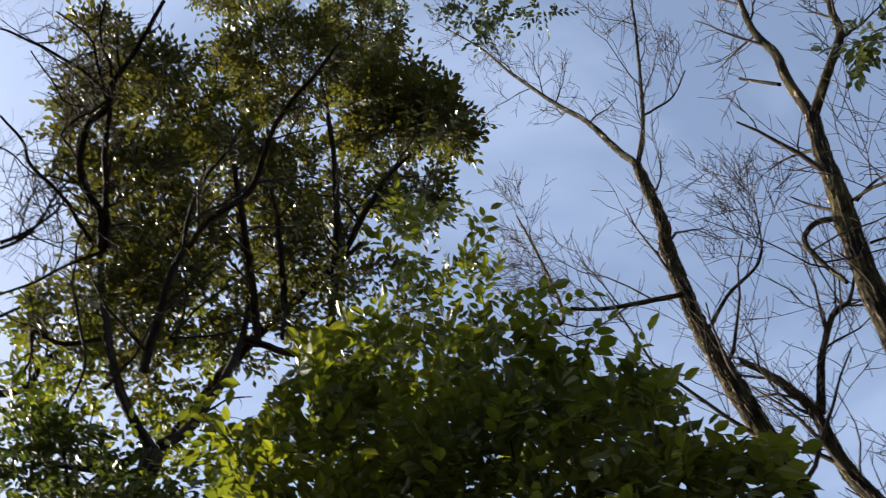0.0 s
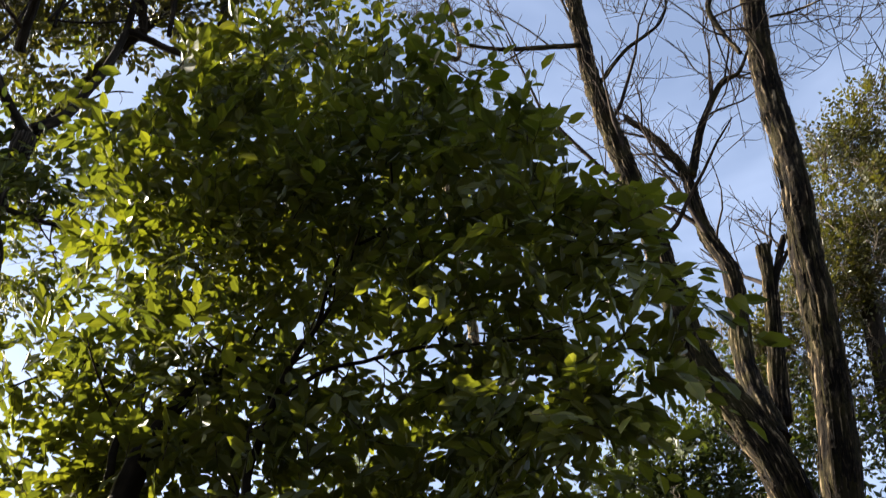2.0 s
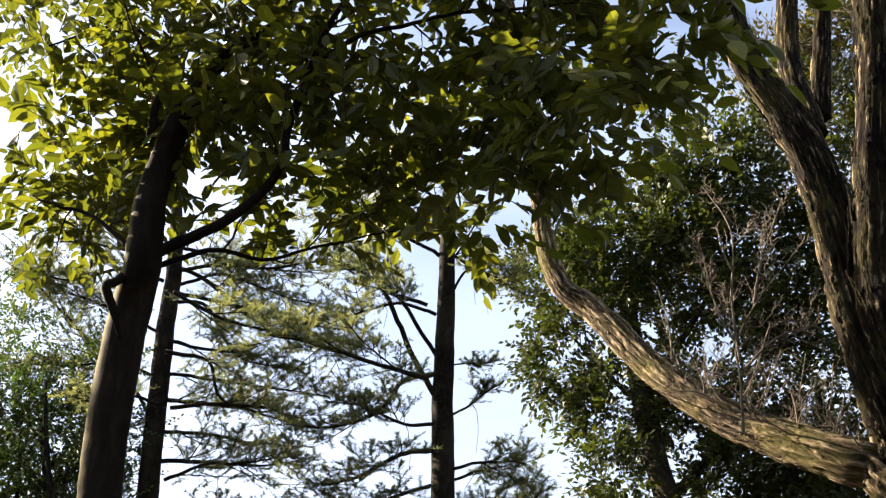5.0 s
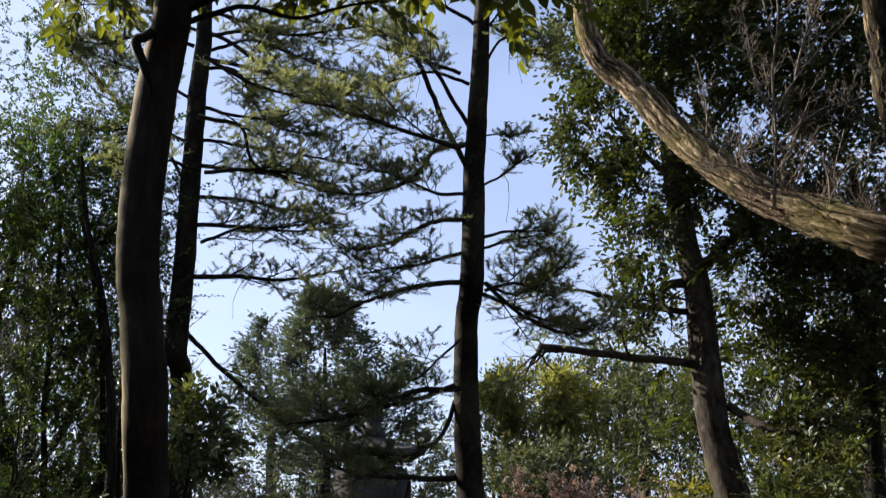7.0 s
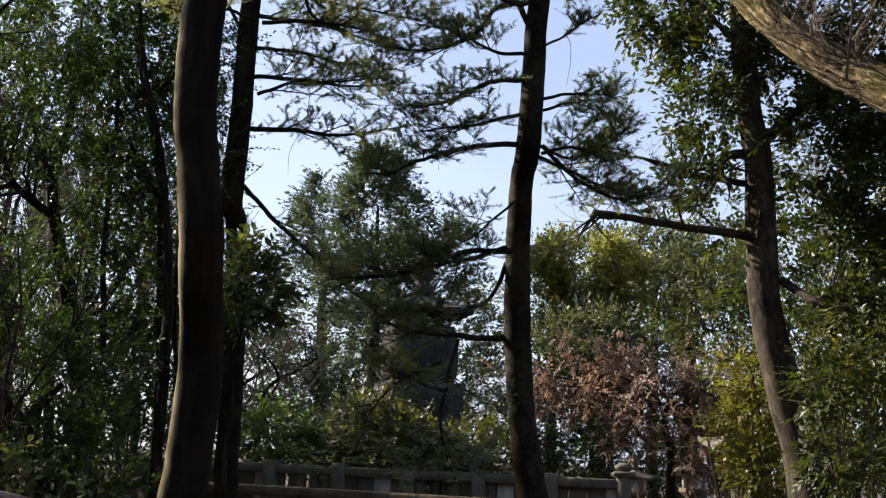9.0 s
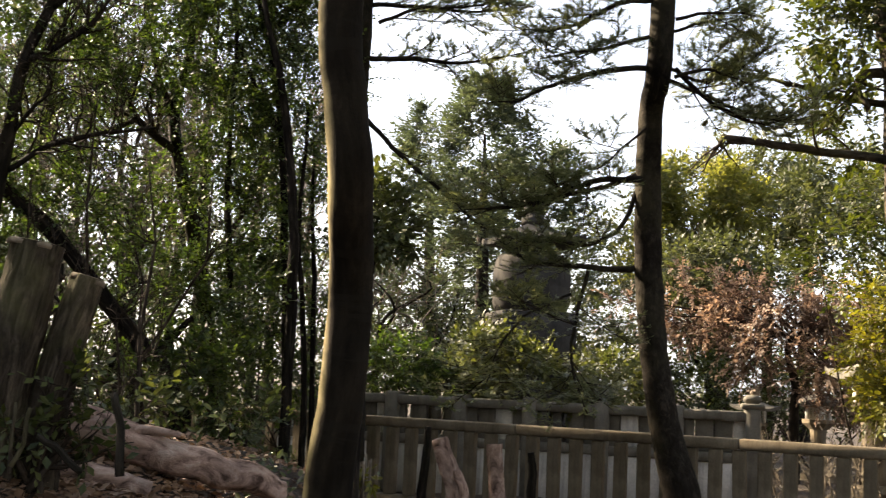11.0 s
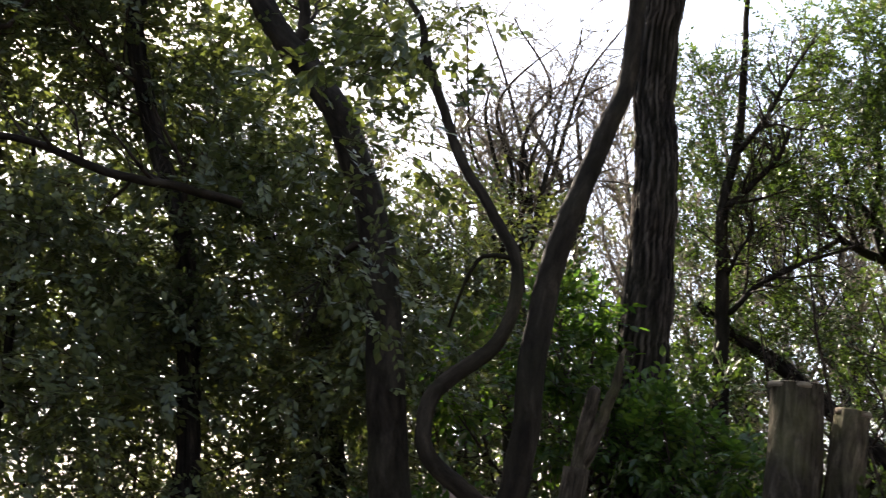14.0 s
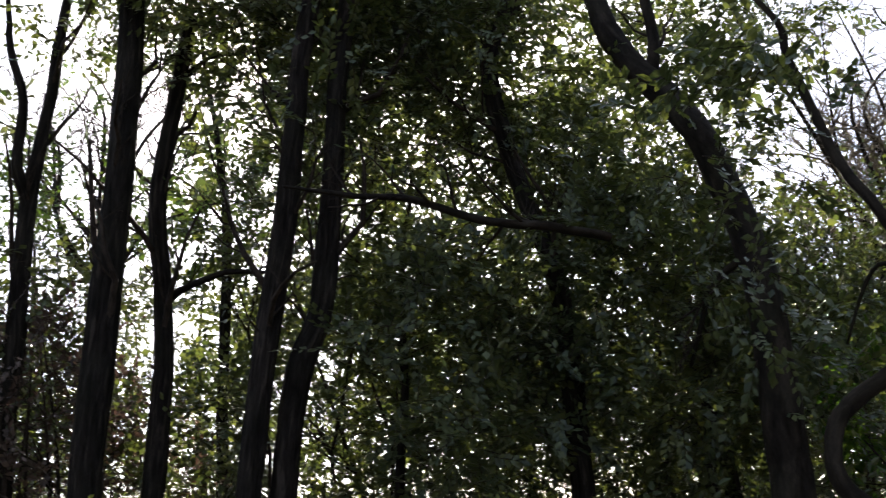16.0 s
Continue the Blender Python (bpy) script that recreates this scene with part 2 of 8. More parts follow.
LEAF_BROWN = leaf_material("withered_maple_leaf", [(0.19, 0.138, 0.115), (0.29, 0.215, 0.182), (0.24, 0.178, 0.15)], (1.3, 1.1, 0.95), 0.4, 0.7)
LEAF_DRY = leaf_material("dry_bush_leaf", [(0.05, 0.034, 0.03), (0.085, 0.056, 0.048), (0.11, 0.08, 0.062)], (1.2, 1.0, 0.9), 0.25, 0.5)
LEAF_LITTER = leaf_material("fallen_leaf", [(0.12, 0.068, 0.046), (0.24, 0.145, 0.098), (0.36, 0.235, 0.17), (0.18, 0.105, 0.072)], (1.1, 1.0, 0.9), 0.15, 0.6)
LEAF_WOODS = leaf_material("distant_foliage", [(0.04, 0.052, 0.03), (0.068, 0.076, 0.038), (0.054, 0.062, 0.038)], (1.8, 1.8, 1.0), 0.35, 0.5)
NEEDLE = leaf_material("fir_needle", [(0.085, 0.1, 0.066), (0.115, 0.132, 0.088), (0.14, 0.146, 0.09), (0.1, 0.115, 0.078)], (2.0, 1.95, 1.1), 0.5, 0.42)
STONE = stone_material("weathered_granite", (0.105, 0.083, 0.055), (0.25, 0.2, 0.138), (0.04, 0.035, 0.027), 2.5, 0.45)
STONE_DARK = stone_material("dark_mossy_stone", (0.09, 0.085, 0.07), (0.2, 0.18, 0.15), (0.045, 0.042, 0.035), 2.0, 0.5)
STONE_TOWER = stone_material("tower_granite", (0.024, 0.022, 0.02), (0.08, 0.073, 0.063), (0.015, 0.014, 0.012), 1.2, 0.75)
PLASTER = stone_material("pale_wall_stone", (0.42, 0.4, 0.36), (0.68, 0.65, 0.6), (0.08, 0.072, 0.062), 1.5, 0.6)


# ---- mesh helpers ----
def unit(v):
    return v / np.maximum(np.linalg.norm(v, axis=-1, keepdims=True), 1e-9)


class Build:
    """Collects vertices and faces of one mesh, with the bark coordinates of its vertices."""

    def __init__(self):
        self.v, self.b, self.g, self.f, self.n = [], [], [], [], 0

    def add(self, v, faces, b=None, g=None):
        v = np.asarray(v, float).reshape(-1, 3)
        self.v.append(v)
        self.b.append(v if b is None else b)
        self.g.append(np.full(len(v), 0.55) if g is None else g)
        for f in faces:
            if len(f):
                self.f.append(np.asarray(f, np.int64) + self.n)
        self.n += len(v)

    def mesh(self, name, mat, smooth=True):
        me = bpy.data.meshes.new(name)
        v = np.concatenate(self.v)
        b = np.concatenate(self.b)
        me.vertices.add(len(v))
        me.vertices.foreach_set("co", v.ravel().astype(np.float32))
        loops = np.concatenate([f.ravel() for f in self.f]).astype(np.int32)
        sizes = np.concatenate([np.full(len(f), f.shape[1]) for f in self.f]).astype(np.int32)
        me.loops.add(len(loops))
        me.loops.foreach_set("vertex_index", loops)
        me.polygons.add(len(sizes))
        me.polygons.foreach_set("loop_start", np.concatenate([[0], np.cumsum(sizes)[:-1]]).astype(np.int32))
        me.polygons.foreach_set("use_smooth", np.full(len(sizes), smooth))
        me.attributes.new("bark", "FLOAT_VECTOR", "POINT").data.foreach_set("vector", b.ravel().astype(np.float32))
        me.attributes.new("ridge", "FLOAT", "POINT").data.foreach_set("value", np.concatenate(self.g).astype(np.float32))
        me.materials.append(mat)
        me.update(calc_edges=True)
        me.validate()
        return me


def part(name, build, mat, parent, label="", kind="", smooth=True):
    ob = new(name, build.mesh(name, mat, smooth))
    ob.parent = parent
    if parent is not None:
        ob.matrix_parent_inverse = parent.matrix_basis.inverted()
    return tagged(ob, label, kind=kind)


def thing(name, at, label, category, group=""):
    ob = new(name)
    ob.empty_display_size = 0.2
    ob.matrix_basis = Matrix.Translation(at)
    return tagged(ob, label, category, group)


def spline(points, values, step):
    """Points on a smooth line through the given ones, about a step apart, and the values along it."""
    p = np.asarray(points, float)
    w = np.asarray(values, float)
    q = np.concatenate([[2 * p[0] - p[1]], p, [2 * p[-1] - p[-2]]])
    out, val = [], []
    for i in range(len(p) - 1):
        a, b, c, d = q[i : i + 4]
        n = max(1, int(np.ceil(np.linalg.norm(c - b) / step)))
        u = (np.arange(n) / n)[:, None]
        out.append(0.5 * (2 * b + (c - a) * u + (2 * a - 5 * b + 4 * c - d) * u**2 + (3 * b - a - 3 * c + d) * u**3))
        val.append(w[i] + (w[i + 1] - w[i]) * u[:, 0])
    return np.concatenate([*out, p[-1:]]), np.concatenate([*val, w[-1:]])


def tube(build, line, radii, sides=8, rough=0.0, rng=None, cap=True, ridge=0.0, count=14):
    """A round, tapering limb along a line of points. rough: how far its ridges stand out, as a share of the radius."""
    line, radii = np.asarray(line, float), np.asarray(radii, float)
    n = len(line)
    t = unit(np.gradient(line, axis=0))
    side = np.cross(t[0], (0.31, 0.94, 0.11))
    frames = []
    for k in range(n):
        side = side - t[k] * (side @ t[k])
        side = side / max(np.linalg.norm(side), 1e-9)
        frames.append(side)
    s = np.array(frames)
    o = np.cross(t, s)
    ang = np.arange(sides) * 2 * np.pi / sides
    r = radii[:, None] * np.ones(sides)
    length = np.concatenate([[0], np.cumsum(np.linalg.norm(np.diff(line, axis=0), axis=1))])
    if rough:
        ph = rng.random(6) * 6.28
        wave = (np.sin(3 * ang[None] + 1.3 * length[:, None] + ph[0]) * 0.5 + np.sin(2 * ang[None] - 2.1 * length[:, None] + ph[1]) * 0.6
                + np.sin(5 * ang[None] + 4.7 * length[:, None] + ph[2]) * 0.35 + np.sin(7.3 * length[:, None] + ph[3]) * 0.3)
        r = r * (1 + rough * wave + rough * 0.5 * (rng.random(r.shape) - 0.5))
    high = np.full(r.shape, 0.55)
    if ridge:
        # long broken furrows: plates that end and shift as they go up
        drift = np.cumsum(rng.normal(0, 0.16, n))[:, None] + 0.35 * np.sin(ang * 3 + ph[4])[None] * np.sin(length * 2.2 + ph[5])[:, None]
        plate = abs(np.sin(count * ang[None] / 2 + drift * 2.0)) * (0.75 + 0.25 * np.sin(length[:, None] * 9 + 5 * np.sin(2 * ang[None] + ph[2])))
        plate2 = abs(np.sin((count + 5) * ang[None] / 2 - drift * 1.4 + ph[3]))
        high = np.clip(0.65 * plate + 0.35 * plate2 + rng.normal(0, 0.07, r.shape), 0, 1)
        r = r + ridge * (high - 0.6)
    v = line[:, None] + r[..., None] * (np.cos(ang)[None, :, None] * s[:, None] + np.sin(ang)[None, :, None] * o[:, None])
    b = np.stack([radii[:, None] * np.cos(ang), radii[:, None] * np.sin(ang), np.repeat(length[:, None], sides, 1)], -1)
    b = b + (rng.random(3) * 9 if rng is not None else 0)
    i, j = np.meshgrid(np.arange(n - 1), np.arange(sides), indexing="ij")
    a, c = i * sides + j, i * sides + (j + 1) % sides
    f = np.stack([a, c, c + sides, a + sides], -1).reshape(-1, 4)
    ends = [np.arange(sides)[None, ::-1], (np.arange(sides) + (n - 1) * sides)[None]] if cap else []
    build.add(v.reshape(-1, 3), [f, *ends], b.reshape(-1, 3), high.ravel())


def limb(build, points, radii, rng, step=0.12, sides=12, rough=0.06, wander=0.0, ridge=0.0, count=14):
    line, r = spline(points, radii, step)
    if wander:
        k = rng.normal(0, wander, (len(line), 3))
        k = (k + np.roll(k, 1, 0) + np.roll(k, -1, 0)) / 3
        k[0] = 0
        line = line + k
    tube(build, line, r, sides, rough, rng, True, ridge, count)
    return line, r


def sprout(build, line, r, rng, levels, count, length, start=0.25, spread=0.9, rise=0.25, wiggle=0.22, thin=0.55, sides=5, tips=None, least=0.0016):
    """Branches off a limb, and branches off those. tips collects the outermost twigs as (points)."""
    n = len(line)
    for k in range(count):
        u = start + (1 - start) * (k + rng.random()) / count
        i = min(n - 2, int(u * (n - 1)))
        t = unit(line[i + 1] - line[i])
        side = rng.normal(0, 1, 3)
        side = unit(side - t * (side @ t))
        d = unit(t * (1 - 0.5 * spread) + side * spread * (0.6 + 0.5 * rng.random()) + np.array([0, 0, rise]))
        ln = length * (0.55 + 0.75 * rng.random()) * (1.15 - 0.6 * u)
        m = 6 if levels > 1 else 5
        pts = [line[i]]
        for _ in range(m - 1):
            d = unit(d + rng.normal(0, wiggle, 3) + np.array([0, 0, rise * 0.25]))
            pts.append(pts[-1] + d * ln / (m - 1))
        pts = np.array(pts)
        r0 = max(least * 1.5, min(r[i] * thin, ln * 0.03))
        rad = np.linspace(r0, max(least, r0 * 0.3), m)
        tube(build, pts, rad, sides if levels > 1 else 3, cap=False)
        if levels > 1:
            sprout(build, pts, rad, rng, levels - 1, max(3, int(count * 0.6)), length * 0.5, 0.15, spread, rise, wiggle, thin, max(3, sides - 1), tips, least)
        elif tips is not None:
            tips.append(pts)


OVATE = (np.array([(0, 0, 0), (-0.23, 0.3, 0.06), (-0.2, 0.68, 0.05), (0, 1, -0.06), (0.2, 0.68, 0.05), (0.23, 0.3, 0.06)], float),
         [np.array([(0, 3, 2, 1)]), np.array([(0, 5, 4, 3)])])
DIAMOND = (np.array([(0, 0, 0), (-0.24, 0.5, 0.05), (0, 1, 0), (0.24, 0.5, 0.05)], float), [np.array([(0, 2, 1)]), np.array([(0, 3, 2)])])


def leaves(build, at, axis, normal, size, shape, width=1.0):
    """Many leaves: stalk ends, the ways they point, their upper sides and lengths."""
    tv, tf = shape
    a = unit(axis)
    nrm = unit(normal - a * (normal * a).sum(-1, keepdims=True))
    s = np.cross(a, nrm)
    sz = np.asarray(size)[:, None, None]
    v = at[:, None] + sz * (tv[None, :, :1] * width * s[:, None] + tv[None, :, 1:2] * a[:, None] + tv[None, :, 2:] * nrm[:, None])
    base = (np.arange(len(at)) * len(tv))[:, None]
    build.add(v.reshape(-1, 3), [(f[None] + base[:, :, None]).reshape(-1, f.shape[1]) for f in tf])


def twig_leaves(build, wood, start, way, rng, twig=0.3, each=8, size=0.1, droop=0.15, shape=OVATE, width=1.0, spread=0.8):
    """Leafy twigs: at each start a short twig with leaves to both sides, about in one plane."""
    n = len(start)
    way = unit(way)
    flat = unit(np.array([0, 0, 1.0]) + rng.normal(0, 0.45, (n, 3)))
    flat = unit(flat - way * (flat * way).sum(-1, keepdims=True))
    side = np.cross(way, flat)
    ln = twig * (0.6 + 0.8 * rng.random(n))
    if wood is not None:
        e1, e2 = flat * 0.0035, side * 0.0035
        end = start + way * ln[:, None] - np.array([0, 0, 1]) * (droop * ln * 0.3)[:, None]
        v = np.stack([start + e1, start - e1 + e2, start - e1 - e2, end], 1)
        base = (np.arange(n) * 4)[:, None]
        wood.add(v.reshape(-1, 3), [base + np.array([0, 1, 3]), base + np.array([1, 2, 3]), base + np.array([2, 0, 3])])
    for k in range(each):
        u = (k + 0.6 * rng.random(n)) / each
        turn = (1 if k % 2 else -1) * spread * (0.6 + 0.6 * rng.random(n))
        if k == each - 1:
            u, turn = np.ones(n), rng.normal(0, 0.2, n)
        at = start + way * (ln * u)[:, None] - np.array([0, 0, 1]) * (droop * ln * u * u * 0.3)[:, None]
        ax = way * np.cos(turn)[:, None] + side * np.sin(turn)[:, None] - np.array([0, 0, droop]) + rng.normal(0, 0.14, (n, 3))
        leaves(build, at, ax, flat + rng.normal(0, 0.3, (n, 3)), size * (0.65 + 0.6 * rng.random(n)), shape, width)


def crown_points(blobs, count, rng, gap=0.0, gap_size=0.9, shell=0.5):
    """Places and outward ways inside round masses (centre, radii, share), thinned where a noise is low, so that gaps stay open."""
    total = sum(b[2] for b in blobs)
    at, way = [], []
    for c, rad, share in blobs:
        n = int(count * share / total)
        d = unit(rng.normal(0, 1, (n, 3)))
        q = rng.random(n) ** (1 / 3)
        q = np.where(rng.random(n) < shell, 0.75 + 0.33 * rng.random(n), q)
        p = np.array(c) + d * q[:, None] * np.array(rad)
        at.append(p)
        way.append(d)
    at, way = np.concatenate(at), np.concatenate(way)
    if gap:
        keep = np.array([noise.noise(Vector(p) * (1 / gap_size)) + 0.35 * noise.noise(Vector(p) * (3.1 / gap_size)) > gap - 0.5 for p in at])
        at, way = at[keep], way[keep]
    return at, way


# ---- ground ----
def smooth_step(u):
    u = np.clip(u, 0, 1)
    return u * u * (3 - 2 * u)


def height(x, y):
    """The ground: level towards the fence, a bank that rises to the left."""
    x, y = np.asarray(x, float), np.asarray(y, float)
    near = smooth_step((12.6 - y) / 3.5) * smooth_step((y + 14) / 8)
    bank = (0.95 * smooth_step((-x - 0.5) / 2.9) + 0.45 * smooth_step((-x - 3.2) / 3.5)) * near
    far = 0.9 * smooth_step((-x - 6) / 8) * (1 - near) * smooth_step((60 - y) / 30)
    ripple = 0.05 * np.sin(1.7 * x + 0.6 * y) * np.sin(1.3 * y - 0.4 * x) + 0.025 * np.sin(4.1 * x + 1.0) * np.sin(3.7 * y)
    return bank + far + ripple


def ground_sheet():
    rings = np.concatenate([[0], np.geomspace(0.4, 18, 60), np.geomspace(20, 3000, 26)])
    turns = 120
    a = np.arange(turns) * 2 * np.pi / turns
    x, y = rings[:, None] * np.cos(a), rings[:, None] * np.sin(a) + 5
    v = np.stack([x, y, height(x, y)], -1)
    i, j = np.meshgrid(np.arange(len(rings) - 1), np.arange(turns), indexing="ij")
    p, q = i * turns + j, i * turns + (j + 1) % turns
    b = Build()
    b.add(v, [np.stack([p, q, q + turns, p + turns], -1).reshape(-1, 4)[:, ::-1]])
    m, nt, bs = material("forest_soil")
    co = nt.nodes.new("ShaderNodeTexCoord").outputs["Object"]
    big, fine = tex_noise(nt, co, 0.9, 6, 0.65), tex_noise(nt, co, 22, 5, 0.7)
    colour = ramp(nt, big, [(0.3, (0.022, 0.016, 0.011)), (0.55, (0.045, 0.031, 0.021)), (0.75, (0.08, 0.056, 0.04))])
    colour = mix_colour(nt, 0.7, colour, ramp(nt, fine, [(0.3, (0.3, 0.3, 0.3)), (0.7, (1.5, 1.4, 1.3))]), "MULTIPLY")
    nt.links.new(colour, bs.inputs["Base Color"])
    bs.inputs["Roughness"].default_value = 0.95
    bump(nt, bs, fine, 0.8, 0.03)
    return tagged(part("ground", b, m, None), "brown forest soil with fallen leaves, rising to a bank", "ground", kind="structure")


ground_sheet()


# ---- trees ----
def ground_point(p):
    return (p[0], p[1], float(height(p[0], p[1])) - 0.05)


def down_to_ground(points, radii, flare=1.35, lean=(0, 0)):
    """Continues a trunk from its lowest point down to the ground."""
    x, y, z = points[0]
    foot = ground_point((x + lean[0], y + lean[1]))
    if z - foot[2] > 0.25:
        mid = ((x + foot[0]) / 2, (y + foot[1]) / 2, foot[2] + 0.45 * (z - foot[2]))
        return [foot, mid, *points], [radii[0] * flare, radii[0] * 1.08, *radii]
    return list(points), list(radii)


def plant(name, label, category, points, radii, bark, seed, rough=0.06, sides=14, step=0.12, lean=(0, 0), flare=1.35, group="", ridge=0.0, count=14):
    """A tree's base and trunk. Returns the thing, the trunk's line and radii, and a random source."""
    rng = np.random.default_rng(seed)
    points, radii = down_to_ground(points, radii, flare, lean)
    tree = thing(name, points[0], label, category, group)
    b = Build()
    line, r = limb(b, points, radii, rng, step, sides, rough, 0.006, ridge, count)
    part("trunk", b, bark, tree)
    return tree, line, r, rng


def bough(tree, name, points, radii, bark, rng, sides=8, step=0.12, rough=0.06, wander=0.012, ridge=0.0, count=14):
    b = Build()
    line, r = limb(b, points, radii, rng, step, sides, rough, wander, ridge, count)
    part(name, b, bark, tree)
    return line, r


def foliage(tree, blobs, clumps, leaf, rng, size, twig=0.3, each=8, gap=0.0, gap_size=0.9, shape=OVATE, width=1.0, droop=0.15, shell=0.5, wood=TWIG, out=0.5):
    at, way = crown_points(blobs, clumps, rng, gap, gap_size, shell)
    way = unit(way * out + rng.normal(0, 0.5, way.shape) + np.array([0, 0, 0.12]))
    b, w = Build(), Build()
    twig_leaves(b, w, at, way, rng, twig, each, size, droop, shape, width)
    part("crown", b, leaf, tree, kind="stuff", smooth=False)
    if wood is not None:
        part("twig_growth", w, wood, tree, kind="stuff")


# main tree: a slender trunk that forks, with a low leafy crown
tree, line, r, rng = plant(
    "broadleaf_tree", "slender dark-barked broadleaf tree, mossy side painted sunlit, glossy green crown", "tree",
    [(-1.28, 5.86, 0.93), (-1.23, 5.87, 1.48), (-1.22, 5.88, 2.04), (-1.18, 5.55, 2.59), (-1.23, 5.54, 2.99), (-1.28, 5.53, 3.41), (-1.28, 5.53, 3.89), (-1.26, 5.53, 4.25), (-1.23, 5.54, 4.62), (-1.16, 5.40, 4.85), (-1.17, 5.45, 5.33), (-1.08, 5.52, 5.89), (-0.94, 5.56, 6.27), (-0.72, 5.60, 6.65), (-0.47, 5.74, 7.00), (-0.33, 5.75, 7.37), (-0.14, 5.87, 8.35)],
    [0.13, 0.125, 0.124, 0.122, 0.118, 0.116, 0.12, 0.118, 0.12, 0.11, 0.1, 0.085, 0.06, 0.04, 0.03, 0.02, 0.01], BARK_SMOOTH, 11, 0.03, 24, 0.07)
main_tree, tips = tree, []
limbs = ([([(-1.16, 5.40, 4.83), (-0.81, 5.38, 4.99), (-0.48, 5.34, 5.22), (-0.35, 5.36, 5.50), (-0.32, 5.36, 5.78), (-0.20, 5.27, 6.13), (-0.05, 5.19, 6.52), (0.10, 5.10, 6.69), (0.30, 5.01, 6.99), (0.42, 4.80, 7.34)], [0.042, 0.034, 0.032, 0.032, 0.03, 0.027, 0.022, 0.018, 0.012, 0.006]), ([(-0.20, 5.27, 6.15), (0.10, 5.20, 6.35), (0.48, 5.11, 6.39), (0.85, 4.99, 6.38), (1.29, 4.73, 6.19), (1.66, 4.45, 6.06)], [0.018, 0.016, 0.014, 0.012, 0.009, 0.005])]
    + [([(-1.08, 5.52, 5.89), (-0.87, 5.78, 6.26), (-0.63, 5.92, 6.51), (-0.37, 6.16, 6.58)], [0.03, 0.02, 0.013, 0.006]), ([(-0.20, 5.27, 6.20), (-0.41, 5.35, 6.56), (-0.71, 5.40, 6.87), (-1.05, 5.43, 7.52)], [0.014, 0.012, 0.009, 0.005]), ([(-1.23, 5.38, 4.87), (-1.40, 5.43, 5.06), (-1.60, 5.47, 5.19), (-1.96, 5.55, 5.37)], [0.02, 0.016, 0.012, 0.006]), ([(-1.23, 5.48, 5.78), (-1.24, 5.58, 6.22), (-1.16, 5.71, 6.54), (-1.57, 5.70, 6.93), (-2.06, 5.62, 6.67)], [0.03, 0.025, 0.02, 0.012, 0.006])]
    + [([(-1.12, 5.57, 4.86), (-0.83, 5.64, 5.02), (-0.51, 5.79, 5.03), (-0.09, 5.94, 5.22), (0.34, 5.96, 5.33)], [0.02, 0.016, 0.012, 0.009, 0.005]), ([(0.10, 5.10, 6.69), (0.26, 5.00, 7.24), (0.62, 4.69, 7.34), (0.62, 4.47, 8.48), (0.63, 4.27, 9.62)], [0.015, 0.013, 0.011, 0.008, 0.004])])
for pts, rad in limbs:
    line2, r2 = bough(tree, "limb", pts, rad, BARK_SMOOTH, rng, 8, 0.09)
    w = Build()
    sprout(w, line2, r2, rng, 2, 7, 0.6, 0.25, 0.9, 0.1, 0.2, 0.6, 5, tips)
    part("twig_growth", w, TWIG, tree, kind="stuff")
bough(tree, "broken_stub", [(-1.20, 5.50, 4.82), (-1.28, 5.37, 4.66), (-1.33, 5.30, 4.59), (-1.27, 5.30, 4.43), (-1.22, 5.33, 4.26)], [0.035, 0.026, 0.028, 0.024, 0.008], BARK_SMOOTH, rng, 9, 0.04, 0.12, 0.004)
start = np.array([q[2] for q in tips])
b, w = Build(), Build()
twig_leaves(b, w, start, np.array([q[-1] - q[2] for q in tips]), rng, 0.3, 9, 0.1)
part("crown", b, LEAF_BROAD, tree, kind="stuff", smooth=False)
